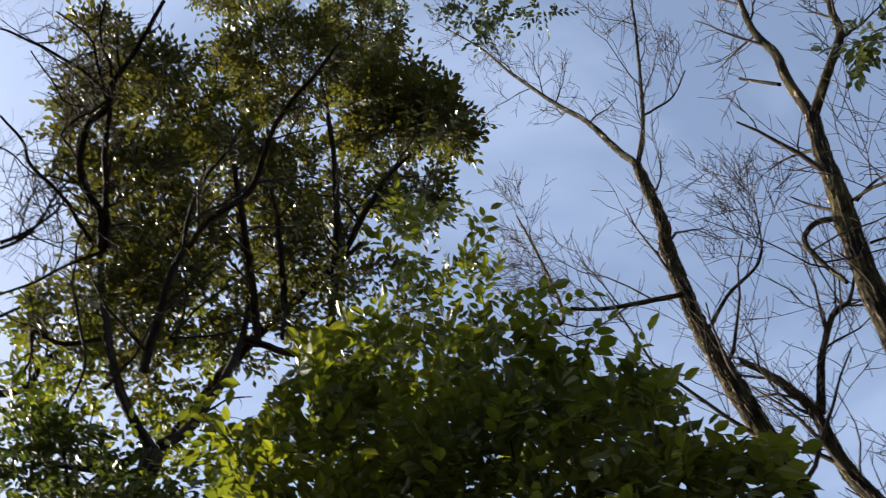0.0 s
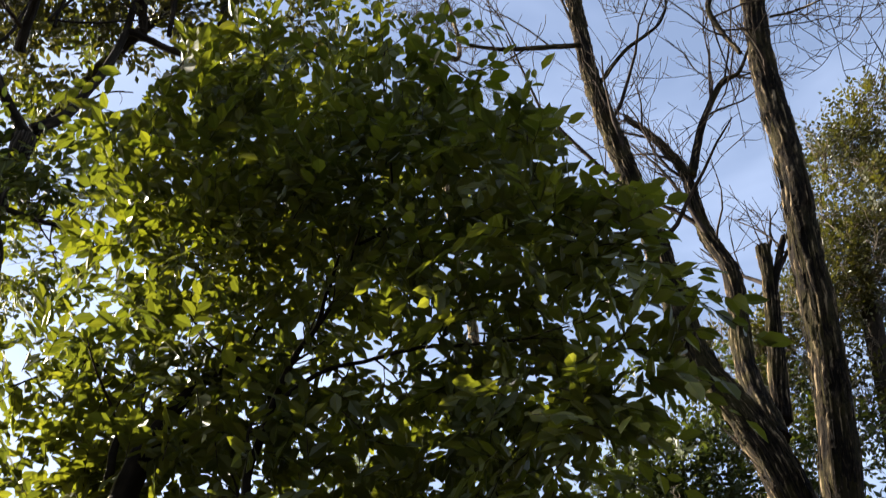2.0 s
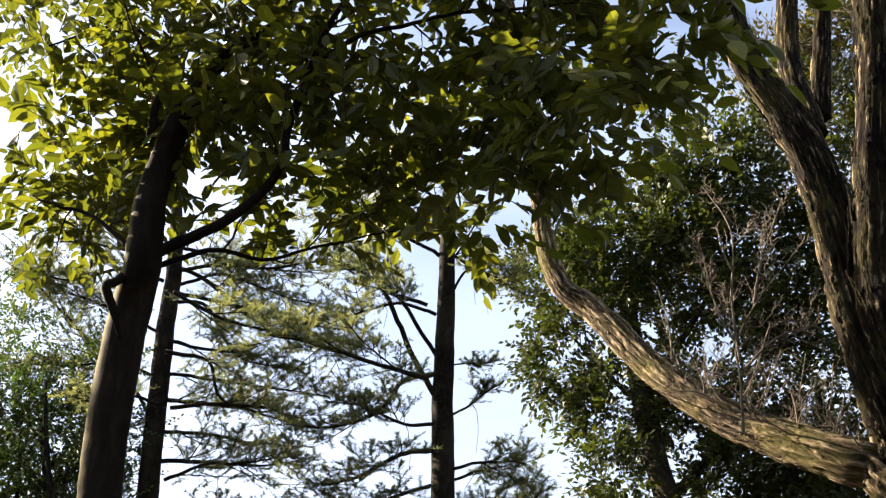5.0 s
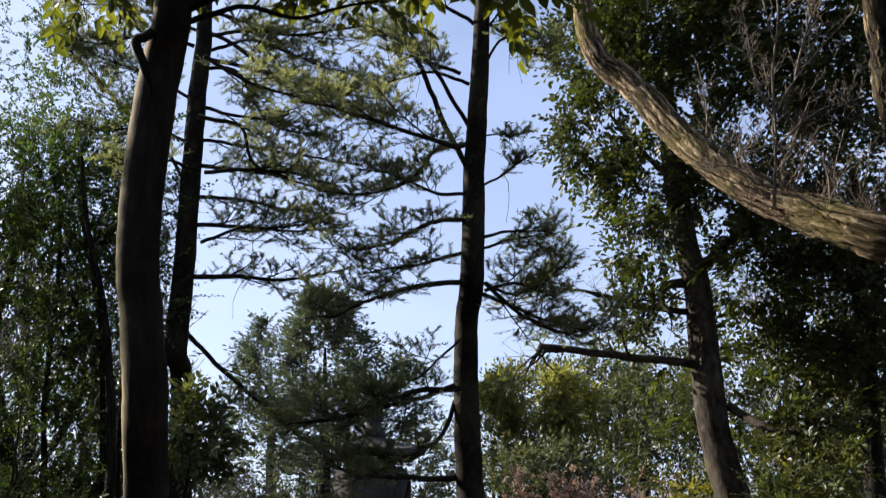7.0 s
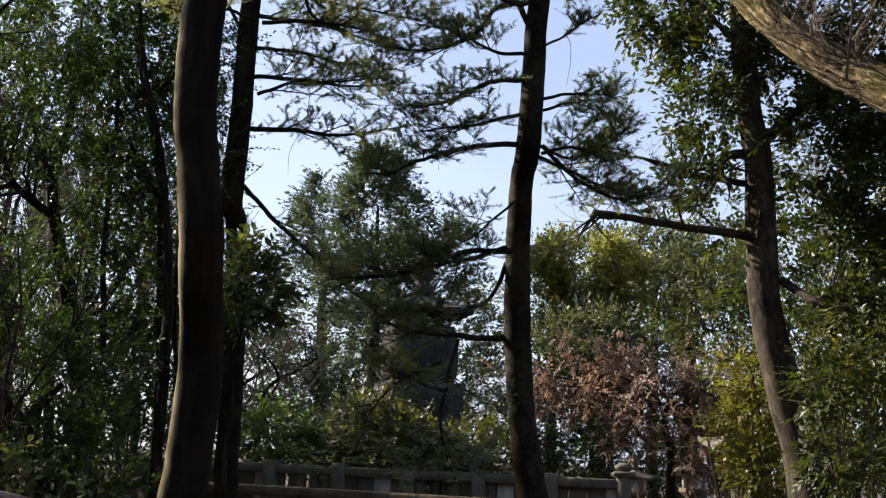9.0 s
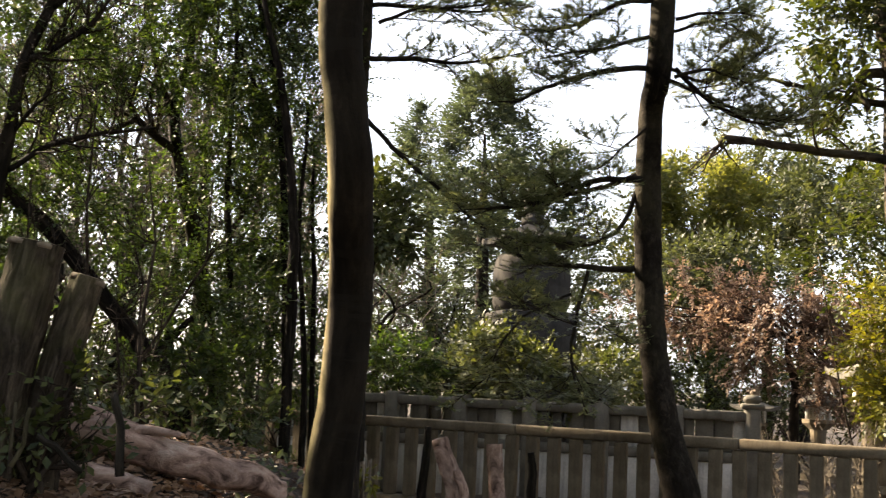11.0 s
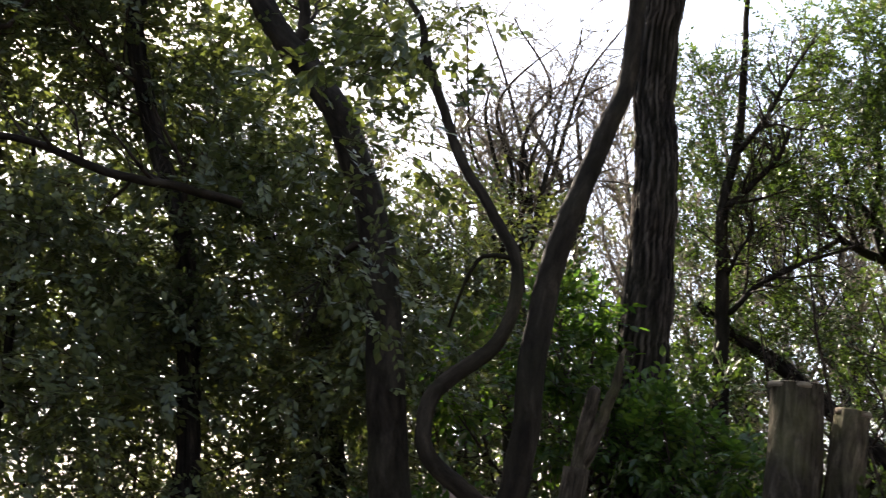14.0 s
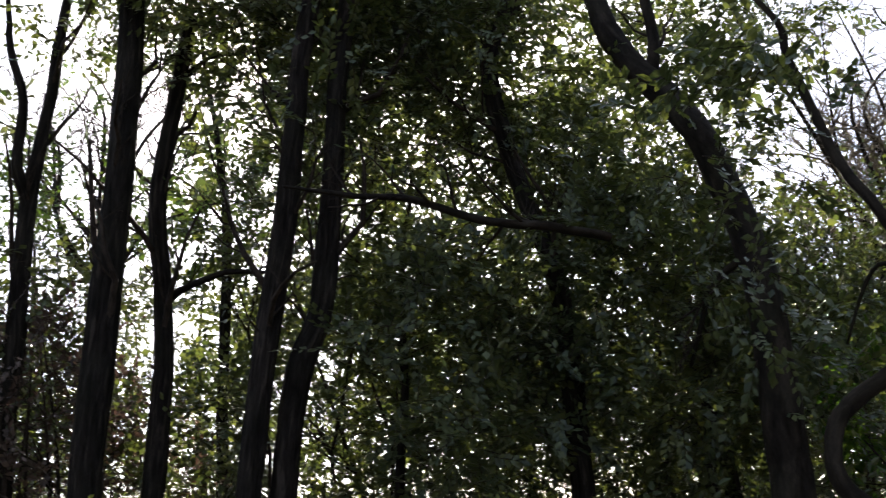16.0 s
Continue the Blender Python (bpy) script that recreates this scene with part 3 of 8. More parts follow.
foliage(tree, ([((0.13, 5.67, 9.28), (1.0, 0.9, 0.75), 9), ((-1.07, 5.49, 8.78), (0.75, 0.8, 0.7), 6), ((1.01, 5.04, 7.86), (0.8, 0.8, 0.7), 8), ((0.57, 5.13, 7.58), (0.95, 0.9, 0.7), 8), ((-1.07, 5.56, 8.06), (0.75, 0.8, 0.8), 6), ((-0.20, 5.44, 7.57), (0.9, 0.8, 0.6), 7), ((1.35, 4.59, 6.69), (0.6, 0.6, 0.5), 4), ((1.04, 5.17, 6.28), (0.7, 0.7, 0.45), 4), ((-1.11, 6.03, 5.87), (0.5, 0.5, 0.35), 2), ((0.23, 5.80, 6.11), (0.7, 0.6, 0.3), 3)]
    + [((-1.96, 6.09, 6.52), (0.45, 0.5, 0.6), 1.4), ((1.48, 4.69, 5.41), (0.45, 0.5, 0.35), 2.2), ((-0.21, 4.98, 8.99), (0.7, 0.7, 0.5), 4), ((-2.19, 5.89, 6.95), (0.5, 0.5, 0.5), 0.9), ((-1.80, 6.04, 6.08), (0.5, 0.5, 0.4), 1.6), ((-2.24, 6.09, 6.47), (0.4, 0.5, 0.4), 0.6), ((0.55, 5.90, 6.37), (0.5, 0.5, 0.3), 2), ((1.08, 5.57, 6.01), (0.45, 0.5, 0.3), 2), ((1.41, 5.11, 5.94), (0.4, 0.5, 0.3), 1.6), ((-0.44, 6.05, 6.61), (0.4, 0.5, 0.3), 1.5)]
    + [((-0.41, 5.95, 5.99), (0.4, 0.5, 0.3), 1.6), ((0.11, 6.00, 5.91), (0.4, 0.5, 0.25), 1.6), ((0.46, 6.01, 5.76), (0.6, 0.5, 0.22), 2.2), ((-0.12, 5.98, 5.63), (0.45, 0.5, 0.2), 1.4), ((0.83, 5.79, 5.48), (0.35, 0.4, 0.25), 1.2), ((1.32, 5.13, 5.39), (0.35, 0.4, 0.3), 1.4), ((1.83, 4.29, 5.54), (0.3, 0.35, 0.3), 1.6), ((1.90, 4.17, 6.35), (0.3, 0.35, 0.3), 1.4), ((1.71, 4.30, 6.79), (0.4, 0.4, 0.3), 2)]
    + [((-1.36, 4.78, 8.36), (0.36, 0.36, 0.31), 0.9), ((-1.22, 5.01, 7.79), (0.40, 0.40, 0.34), 1.1), ((-0.90, 4.71, 8.78), (0.40, 0.40, 0.34), 1.1), ((-0.60, 4.97, 8.36), (0.45, 0.45, 0.38), 1.2), ((-0.20, 4.74, 9.10), (0.42, 0.42, 0.36), 1.1), ((0.21, 4.80, 8.83), (0.42, 0.42, 0.36), 1.2), ((-1.14, 4.65, 9.03), (0.32, 0.32, 0.27), 0.7), ((0.58, 4.47, 8.58), (0.36, 0.36, 0.31), 0.9), ((0.21, 4.70, 10.82), (0.34, 0.34, 0.29), 0.5), ((1.31, 4.34, 7.59), (0.36, 0.36, 0.31), 1.0), ((1.47, 4.16, 7.19), (0.30, 0.30, 0.26), 0.8), ((0.84, 4.44, 8.08), (0.40, 0.40, 0.34), 1.1), ((0.98, 4.74, 7.55), (0.45, 0.45, 0.38), 1.1), ((-0.05, 5.16, 7.99), (0.50, 0.50, 0.42), 1.2), ((-0.73, 5.23, 6.37), (0.40, 0.40, 0.28), 0.8), ((-0.42, 5.36, 5.94), (0.40, 0.40, 0.28), 0.8), ((-0.05, 5.35, 5.66), (0.40, 0.40, 0.28), 0.8), ((0.17, 5.26, 6.14), (0.40, 0.40, 0.28), 0.8), ((-0.22, 5.26, 6.73), (0.45, 0.45, 0.32), 0.7), ((0.89, 5.24, 5.64), (0.36, 0.36, 0.25), 0.6), ((-0.89, 5.46, 5.67), (0.30, 0.30, 0.21), 0.5)]
    + [((-1.44, 5.80, 6.38), (0.34, 0.34, 0.24), 1.4), ((-1.07, 5.84, 6.11), (0.34, 0.34, 0.24), 1.4), ((-1.43, 5.90, 5.88), (0.34, 0.34, 0.24), 1.3), ((-0.95, 5.81, 6.52), (0.36, 0.36, 0.25), 1.3), ((-1.61, 5.90, 5.59), (0.32, 0.32, 0.22), 1.0), ((-1.04, 5.83, 5.57), (0.30, 0.30, 0.21), 1.0), ((-1.34, 5.68, 6.90), (0.36, 0.36, 0.25), 1.0)]),
    2250, LEAF_BROAD, rng, 0.148, 0.34, 7, 0.22, 0.8, width=1.05)
foliage(tree, [((-0.89, 5.05, 7.31), (0.55, 0.5, 0.5), 3), ((-1.18, 5.05, 7.54), (0.5, 0.4, 0.4), 2), ((-0.39, 4.55, 7.84), (0.6, 0.5, 0.4), 2), ((0.00, 4.63, 10.84), (0.3, 0.3, 0.25), 1)],
        150, LEAF_YELLOW, rng, 0.11, 0.32, 8, 0.3, 0.6, width=1.15)

# low twigs with single large leaves
spray = Build()
leaves(spray, np.zeros((1, 3)), np.array([[0, 1.0, 0]]), np.array([[0, 0, 1.0]]), [0.165], OVATE, 1.25)
leaf_mesh = spray.mesh("leaf", LEAF_BROAD, False)
leaf_mesh_gold = spray.mesh("leaf", LEAF_YELLOW, False)
for start, end, bend, gold in ([((0.71, 4.47, 8.72), (1.48, 4.12, 8.82), 0.05, True), ((0.46, 4.72, 9.10), (1.25, 4.41, 9.47), 0.05, False), ((0.20, 4.71, 9.89), (0.81, 4.47, 10.62), 0.05, True), ((0.87, 4.46, 8.40), (1.40, 4.13, 8.18), -0.05, True), ((1.19, 4.42, 7.66), (1.77, 4.04, 7.62), 0.04, False), ((1.35, 4.40, 7.09), (2.02, 3.96, 6.65), 0.05, False), ((1.61, 4.36, 6.88), (2.03, 3.99, 6.76), 0.05, False), ((1.71, 4.34, 6.38), (2.33, 3.74, 5.81), 0.05, False), ((1.83, 4.30, 6.11), (2.40, 3.70, 5.56), 0.06, False), ((1.64, 4.52, 6.67), (2.15, 4.10, 6.72), 0.05, False)]
    + [((1.68, 4.50, 6.41), (2.30, 4.04, 6.46), 0.05, False), ((1.71, 4.49, 6.11), (2.50, 3.82, 5.64), 0.07, False), ((1.67, 4.50, 5.81), (2.33, 4.02, 5.63), 0.05, False), ((1.59, 4.53, 5.70), (1.97, 4.17, 5.20), -0.03, False), ((0.26, 5.14, 6.00), (0.68, 5.02, 5.63), -0.05, True), ((1.14, 5.09, 5.41), (1.52, 4.91, 4.67), -0.1, True), ((1.78, 4.48, 6.67), (2.20, 4.18, 6.40), 0.05, False), ((1.82, 4.47, 5.90), (2.34, 4.02, 5.26), 0.04, False), ((1.78, 4.56, 7.02), (2.22, 4.23, 6.78), 0.05, False), ((1.32, 4.71, 5.46), (1.97, 4.29, 5.10), 0.04, False)]
    + [((2.08, 4.50, 6.46), (2.57, 3.92, 5.44), 0.06, False), ((1.08, 4.43, 8.06), (1.73, 4.05, 7.21), 0.05, False)]):
    a, e = np.array(start), np.array(end)
    mid = (a + e) / 2 + np.array([0, 0, bend * 2])
    line, r = spline([a, mid, e], [0.006, 0.004, 0.002], 0.05)
    w = Build()
    tube(w, line, r, 5, rng=rng)
    twig = part("leafy_twig", w, TWIG, main_tree)
    for k in range(14):
        u = 0.12 + 0.88 * k / 13
        i = min(len(line) - 2, int(u * (len(line) - 1)))
        t = unit(line[i + 1] - line[i])
        side = np.cross(t, (0, 0, 1)) * (1 if k % 2 else -1)
        ax = Vector(unit(t * 0.6 + side * (0.9 if k < 13 else 0) + rng.normal(0, 0.2, 3) - np.array([0, 0, 0.2])))
        up = Vector(unit(np.array([0, 0, 1.0]) + rng.normal(0, 0.45, 3)))
        x = ax.cross(up).normalized()
        m = Matrix((x, ax, x.cross(ax))).transposed().to_4x4()
        ob = new("leaf", leaf_mesh_gold if gold else leaf_mesh)
        ob.parent = twig
        ob.matrix_basis = Matrix.Translation(line[i]) @ m @ Matrix.Scale(float(0.6 + 0.5 * rng.random()), 4)


# ---- firs ----
def fir_spray(build, wood, line, r, rng, reach=0.75, start=0.12, needle=0.03, density=1.0, lift=0.3):
    reach = reach * 1.55
    """Flat sprays to both sides of a fir's bough: side shoots, and on them short shoots with two rows of needles."""
    n = len(line)
    total = np.linalg.norm(np.diff(line, axis=0), axis=1).sum()
    shoots = []
    k, u = 0, start
    while u < 1.0:
        i = min(n - 2, int(u * (n - 1)))
        t = unit(line[i + 1] - line[i])
        side = unit(np.cross(t, (0, 0, 1.0))) * (1 if k % 2 else -1)
        ln = reach * (1.12 - u) * (0.5 + 0.7 * rng.random())
        d = unit(t * 0.75 + side * (0.75 + 0.3 * rng.random()) + np.array([0, 0, lift * rng.normal(0.5, 1.2)]))
        pts = [line[i]]
        for _ in range(3):
            d = unit(d + rng.normal(0, 0.1, 3) + np.array([0, 0, 0.05]))
            pts.append(pts[-1] + d * ln / 3)
        pts = np.array(pts)
        tube(wood, pts, np.linspace(0.005, 0.002, 4), 3, cap=False)
        shoots.append((pts[1], pts[3]))
        m = max(2, int(ln / 0.075 * density))
        for q in range(m):
            v = 0.15 + 0.85 * (q + rng.random()) / m
            j = min(2, int(v * 3))
            p = pts[j] + (pts[j + 1] - pts[j]) * (v * 3 - j)
            td = unit(pts[j + 1] - pts[j])
            s2 = unit(np.cross(td, (0, 0, 1.0))) * (1 if q % 2 else -1)
            sl = (0.1 + 0.16 * rng.random()) * (1.25 - 0.7 * v)
            shoots.append((p, p + sl * unit(td * 0.8 + s2 * 0.7 + np.array([0, 0, 0.12 + 0.3 * rng.normal()]))))
        k += 1
        u += (0.045 + 0.05 * rng.random()) / max(total, 0.3) / density * 1.1
    shoots.append((line[-3], line[-1]))
    a = np.array([s[0] for s in shoots])
    e = np.array([s[1] for s in shoots])
    ln = np.linalg.norm(e - a, axis=1)
    d = unit(e - a)
    side = unit(np.cross(d, np.array([0, 0, 1.0]) + rng.normal(0, 0.25, d.shape)))
    top = np.cross(side, d)
    v = np.stack([a + side * 0.0025, a - side * 0.0025, e], 1)
    base = (np.arange(len(a)) * 3)[:, None]
    wood.add(v.reshape(-1, 3), [base + np.array([0, 1, 2])])
    rows = 9
    for sgn in (-1, 1):
        for q in range(rows):
            u = (q + rng.random(len(a))) / rows
            p = a + d * (ln * u)[:, None]
            nl = needle * 1.5 * (0.75 + 0.5 * rng.random(len(a)))
            tip = p + unit(d * 0.65 + side * sgn * 0.8 + top * rng.normal(0.15, 0.25, (len(a), 1))) * nl[:, None]
            wdt = d * 0.008
            tri = np.stack([p - wdt, p + wdt, tip], 1)
            build.add(tri.reshape(-1, 3), [base + np.array([0, 1, 2])])


def fir_bough(tree, pts, rad, rng, reach=0.75, start=0.12, density=1.0, needle=0.03):
    """A bough with side branches; sprays of needles lie along all of them."""
    line, r = bough(tree, "bough", pts, rad, BARK_FIR, rng, 7, 0.1, 0.05, 0.012)
    b, w = Build(), Build()
    fir_spray(b, w, line, r, rng, reach * 0.6, max(start, 0.35), needle, density)
    n = len(line)
    total = np.linalg.norm(np.diff(line, axis=0), axis=1).sum()
    for k in range(max(3, int(total * (1 - start) * 5.0))):
        u = start + (1 - start) * (k + rng.random()) / max(3, int(total * (1 - start) * 5.0))
        i = min(n - 2, int(u * (n - 1)))
        t = unit(line[i + 1] - line[i])
        side = unit(np.cross(t, (0, 0, 1.0))) * (1 if k % 2 else -1)
        ln = reach * 1.25 * (0.65 + 0.55 * rng.random()) * (1.15 - 0.5 * u)
        d = unit(t * 0.8 + side * 0.7 + np.array([0, 0, rng.normal(0.05, 0.4)]))
        sub = [line[i]]
        for _ in range(5):
            d = unit(d + rng.normal(0, 0.08, 3) + np.array([0, 0, 0.03]))
            sub.append(sub[-1] + d * ln / 5)
        sub = np.array(sub)
        tube(w, sub, np.linspace(max(0.004, r[i] * 0.45), 0.003, 6), 4, cap=False)
        fir_spray(b, w, sub, np.linspace(0.006, 0.003, 6), rng, reach * 0.5, 0.1, needle, density * 1.2)
    # a thin dry twig that hangs down
    p = line[int((0.25 + 0.6 * rng.random()) * (n - 1))]
    drop, sway = 0.3 + 0.4 * rng.random(), rng.normal(0, 0.16, 3) * np.array([1, 1, 0])
    bend = rng.normal(0, 0.03, (6, 3))
    tube(w, np.array([p + sway * math.sin(1.6 * u) + bend[q] * u - np.array([0, 0, drop * u * u]) for q, u in enumerate(np.linspace(0, 1, 6))]), np.linspace(0.005, 0.0025, 6), 3, cap=False)
    part("needles", b, NEEDLE, tree, kind="stuff", smooth=False)
    part("shoot_growth", w, TWIG, tree, kind="stuff")


tree, line, r, rng = plant(
    "fir_tree", "tall straight fir with a dark scaly trunk and flat needle boughs", "tree",
    [(1.13, 11.46, 0.49), (0.95, 11.48, 1.17), (0.80, 11.49, 2.09), (0.72, 11.50, 3.27), (0.73, 11.50, 4.48), (0.79, 11.25, 4.90), (0.83, 11.25, 6.24), (0.89, 11.10, 7.22), (0.94, 11.09, 8.10), (1.10, 11.09, 10.49), (1.37, 11.07, 13.69)],
    [0.19, 0.16, 0.145, 0.14, 0.13, 0.135, 0.12, 0.11, 0.095, 0.06, 0.03], BARK_FIR, 21, 0.03, 20, 0.07)
for pts, rad, reach, start in ([([(0.76, 11.25, 6.25), (0.51, 11.06, 6.69), (0.23, 10.76, 7.28), (-0.12, 10.55, 7.84), (-0.37, 10.33, 8.25)], [0.035, 0.032, 0.028, 0.022, 0.012], 0.5, 0.7), ([(0.78, 11.25, 6.77), (0.55, 10.96, 7.06), (0.19, 10.76, 7.56), (-0.06, 10.55, 7.88)], [0.028, 0.024, 0.02, 0.012], 0.5, 0.5), ([(0.75, 11.25, 6.56), (0.38, 10.96, 6.36), (0.17, 10.76, 5.98), (-0.10, 10.55, 5.73), (-0.50, 10.32, 5.58), (-0.84, 10.19, 5.59)], [0.03, 0.028, 0.024, 0.018, 0.012, 0.006], 0.5, 0.3)]
    + [([(0.71, 11.25, 5.64), (0.38, 10.96, 5.51), (0.05, 10.65, 5.23), (-0.26, 10.44, 5.04), (-0.59, 10.21, 4.96)], [0.03, 0.027, 0.022, 0.014, 0.006], 0.55, 0.25), ([(0.69, 11.25, 4.90), (0.32, 10.96, 4.78), (-0.10, 10.75, 4.63), (-0.38, 10.53, 4.48), (-0.64, 10.31, 4.27), (-0.89, 10.08, 4.19)], [0.032, 0.03, 0.025, 0.02, 0.012, 0.006], 0.55, 0.25), ([(0.63, 11.26, 3.72), (0.20, 10.96, 3.64), (-0.26, 10.74, 3.45), (-0.62, 10.41, 3.26), (-1.08, 10.16, 3.17)], [0.034, 0.03, 0.022, 0.014, 0.006], 0.6, 0.25)]
    + [([(0.60, 11.50, 3.81), (0.31, 11.21, 3.63), (-0.14, 10.91, 3.47), (-0.69, 10.59, 3.27), (-1.21, 10.34, 3.18)], [0.028, 0.026, 0.02, 0.014, 0.005], 0.55, 0.2), ([(0.59, 11.50, 3.63), (0.42, 11.31, 3.20), (0.10, 11.02, 2.99), (-0.24, 10.81, 2.97), (-0.56, 10.60, 2.93)], [0.026, 0.024, 0.018, 0.012, 0.005], 0.5, 0.4), ([(0.61, 11.50, 2.82), (0.22, 11.31, 2.78), (-0.12, 11.11, 2.78), (-0.52, 11.00, 2.82), (-0.80, 10.78, 3.00)], [0.036, 0.032, 0.026, 0.018, 0.008], 0.6, 0.45)]
    + [([(0.11, 11.12, 2.73), (0.01, 11.02, 2.26), (-0.03, 10.92, 1.80), (0.15, 10.82, 1.31)], [0.022, 0.018, 0.014, 0.008], 0.8, 0.25), ([(-0.05, 11.02, 2.48), (-0.49, 10.80, 2.22), (-0.74, 10.59, 1.87), (-0.83, 10.48, 1.54)], [0.014, 0.013, 0.01, 0.005], 0.9, 0.3), ([(0.89, 11.25, 4.77), (1.29, 11.02, 4.53), (1.62, 10.79, 4.30), (1.99, 10.54, 4.15)], [0.026, 0.022, 0.014, 0.006], 0.65, 0.15), ([(0.89, 11.25, 4.90), (1.25, 11.32, 4.79), (1.57, 11.30, 4.91), (1.76, 11.27, 5.23)], [0.02, 0.017, 0.012, 0.005], 0.45, 0.2)]
    + [([(0.89, 11.25, 5.29), (1.19, 11.13, 5.35), (1.49, 11.00, 5.37), (1.70, 10.88, 5.40)], [0.018, 0.015, 0.01, 0.005], 0.45, 0.1), ([(0.91, 11.25, 6.04), (1.15, 11.13, 6.13), (1.36, 11.01, 6.25), (1.52, 11.00, 6.34)], [0.015, 0.012, 0.009, 0.005], 0.3, 0.2), ([(0.93, 11.24, 6.66), (1.16, 11.13, 6.63), (1.40, 11.01, 6.59)], [0.01, 0.008, 0.004], 0.18, 0.3), ([(0.96, 11.24, 7.53), (1.18, 11.03, 7.79), (1.48, 10.80, 7.52), (1.84, 10.66, 7.23)], [0.018, 0.015, 0.011, 0.005], 0.45, 0.2)]
    + [([(0.98, 11.24, 7.98), (1.18, 10.93, 8.18), (1.43, 10.71, 8.42)], [0.016, 0.012, 0.006], 0.25, 0.2), ([(0.78, 11.25, 7.32), (0.39, 10.96, 7.33), (-0.06, 10.75, 7.13), (-0.48, 10.52, 6.85)], [0.022, 0.018, 0.013, 0.006], 0.55, 0.25), ([(0.74, 11.25, 5.94), (0.32, 10.96, 5.87), (-0.05, 10.75, 5.99), (-0.46, 10.53, 5.96)], [0.022, 0.018, 0.013, 0.006], 0.5, 0.3), ([(0.71, 11.25, 5.25), (0.35, 10.96, 5.06), (-0.04, 10.75, 4.91), (-0.44, 10.53, 4.78)], [0.024, 0.02, 0.014, 0.006], 0.5, 0.25)]
    + [([(0.85, 11.10, 8.03), (0.35, 10.81, 8.19), (-0.17, 10.59, 8.39), (-0.68, 10.35, 8.33)], [0.025, 0.02, 0.014, 0.006], 0.7, 0.2), ([(1.02, 11.09, 8.02), (1.33, 10.87, 7.67), (1.68, 10.63, 7.39)], [0.02, 0.015, 0.006], 0.3, 0.2), ([(0.98, 11.09, 8.74), (0.50, 10.81, 8.90), (-0.04, 10.60, 9.02)], [0.02, 0.015, 0.006], 0.7, 0.2)]
    + [([(0.90, 10.68, 4.73), (1.15, 10.73, 4.50), (1.44, 10.76, 4.31), (1.79, 10.74, 4.20), (2.19, 10.65, 4.32)], [0.026, 0.022, 0.018, 0.012, 0.005], 0.6, 0.1), ([(0.89, 10.61, 4.62), (1.17, 10.57, 4.70), (1.43, 10.56, 4.66), (1.72, 10.47, 4.85)], [0.02, 0.016, 0.012, 0.005], 0.5, 0.15), ([(0.87, 10.35, 5.12), (1.16, 10.32, 5.16), (1.42, 10.29, 5.17), (1.62, 10.28, 5.13)], [0.018, 0.014, 0.01, 0.005], 0.5, 0.1), ([(0.65, 10.11, 6.02), (0.32, 10.08, 6.10), (-0.08, 10.02, 6.22), (-0.54, 9.92, 6.35), (-1.00, 9.84, 6.42)], [0.03, 0.026, 0.022, 0.015, 0.006], 0.6, 0.2), ([(0.65, 9.88, 6.75), (0.33, 9.82, 6.85), (-0.02, 9.71, 7.05), (-0.37, 9.61, 7.19)], [0.022, 0.018, 0.014, 0.006], 0.6, 0.25), ([(0.64, 10.74, 4.14), (0.38, 10.80, 3.92), (0.20, 10.83, 3.75), (-0.03, 10.85, 3.63)], [0.014, 0.012, 0.009, 0.005], 0.5, 0.3)]):
    fir_bough(tree, pts, rad, rng, reach, start)

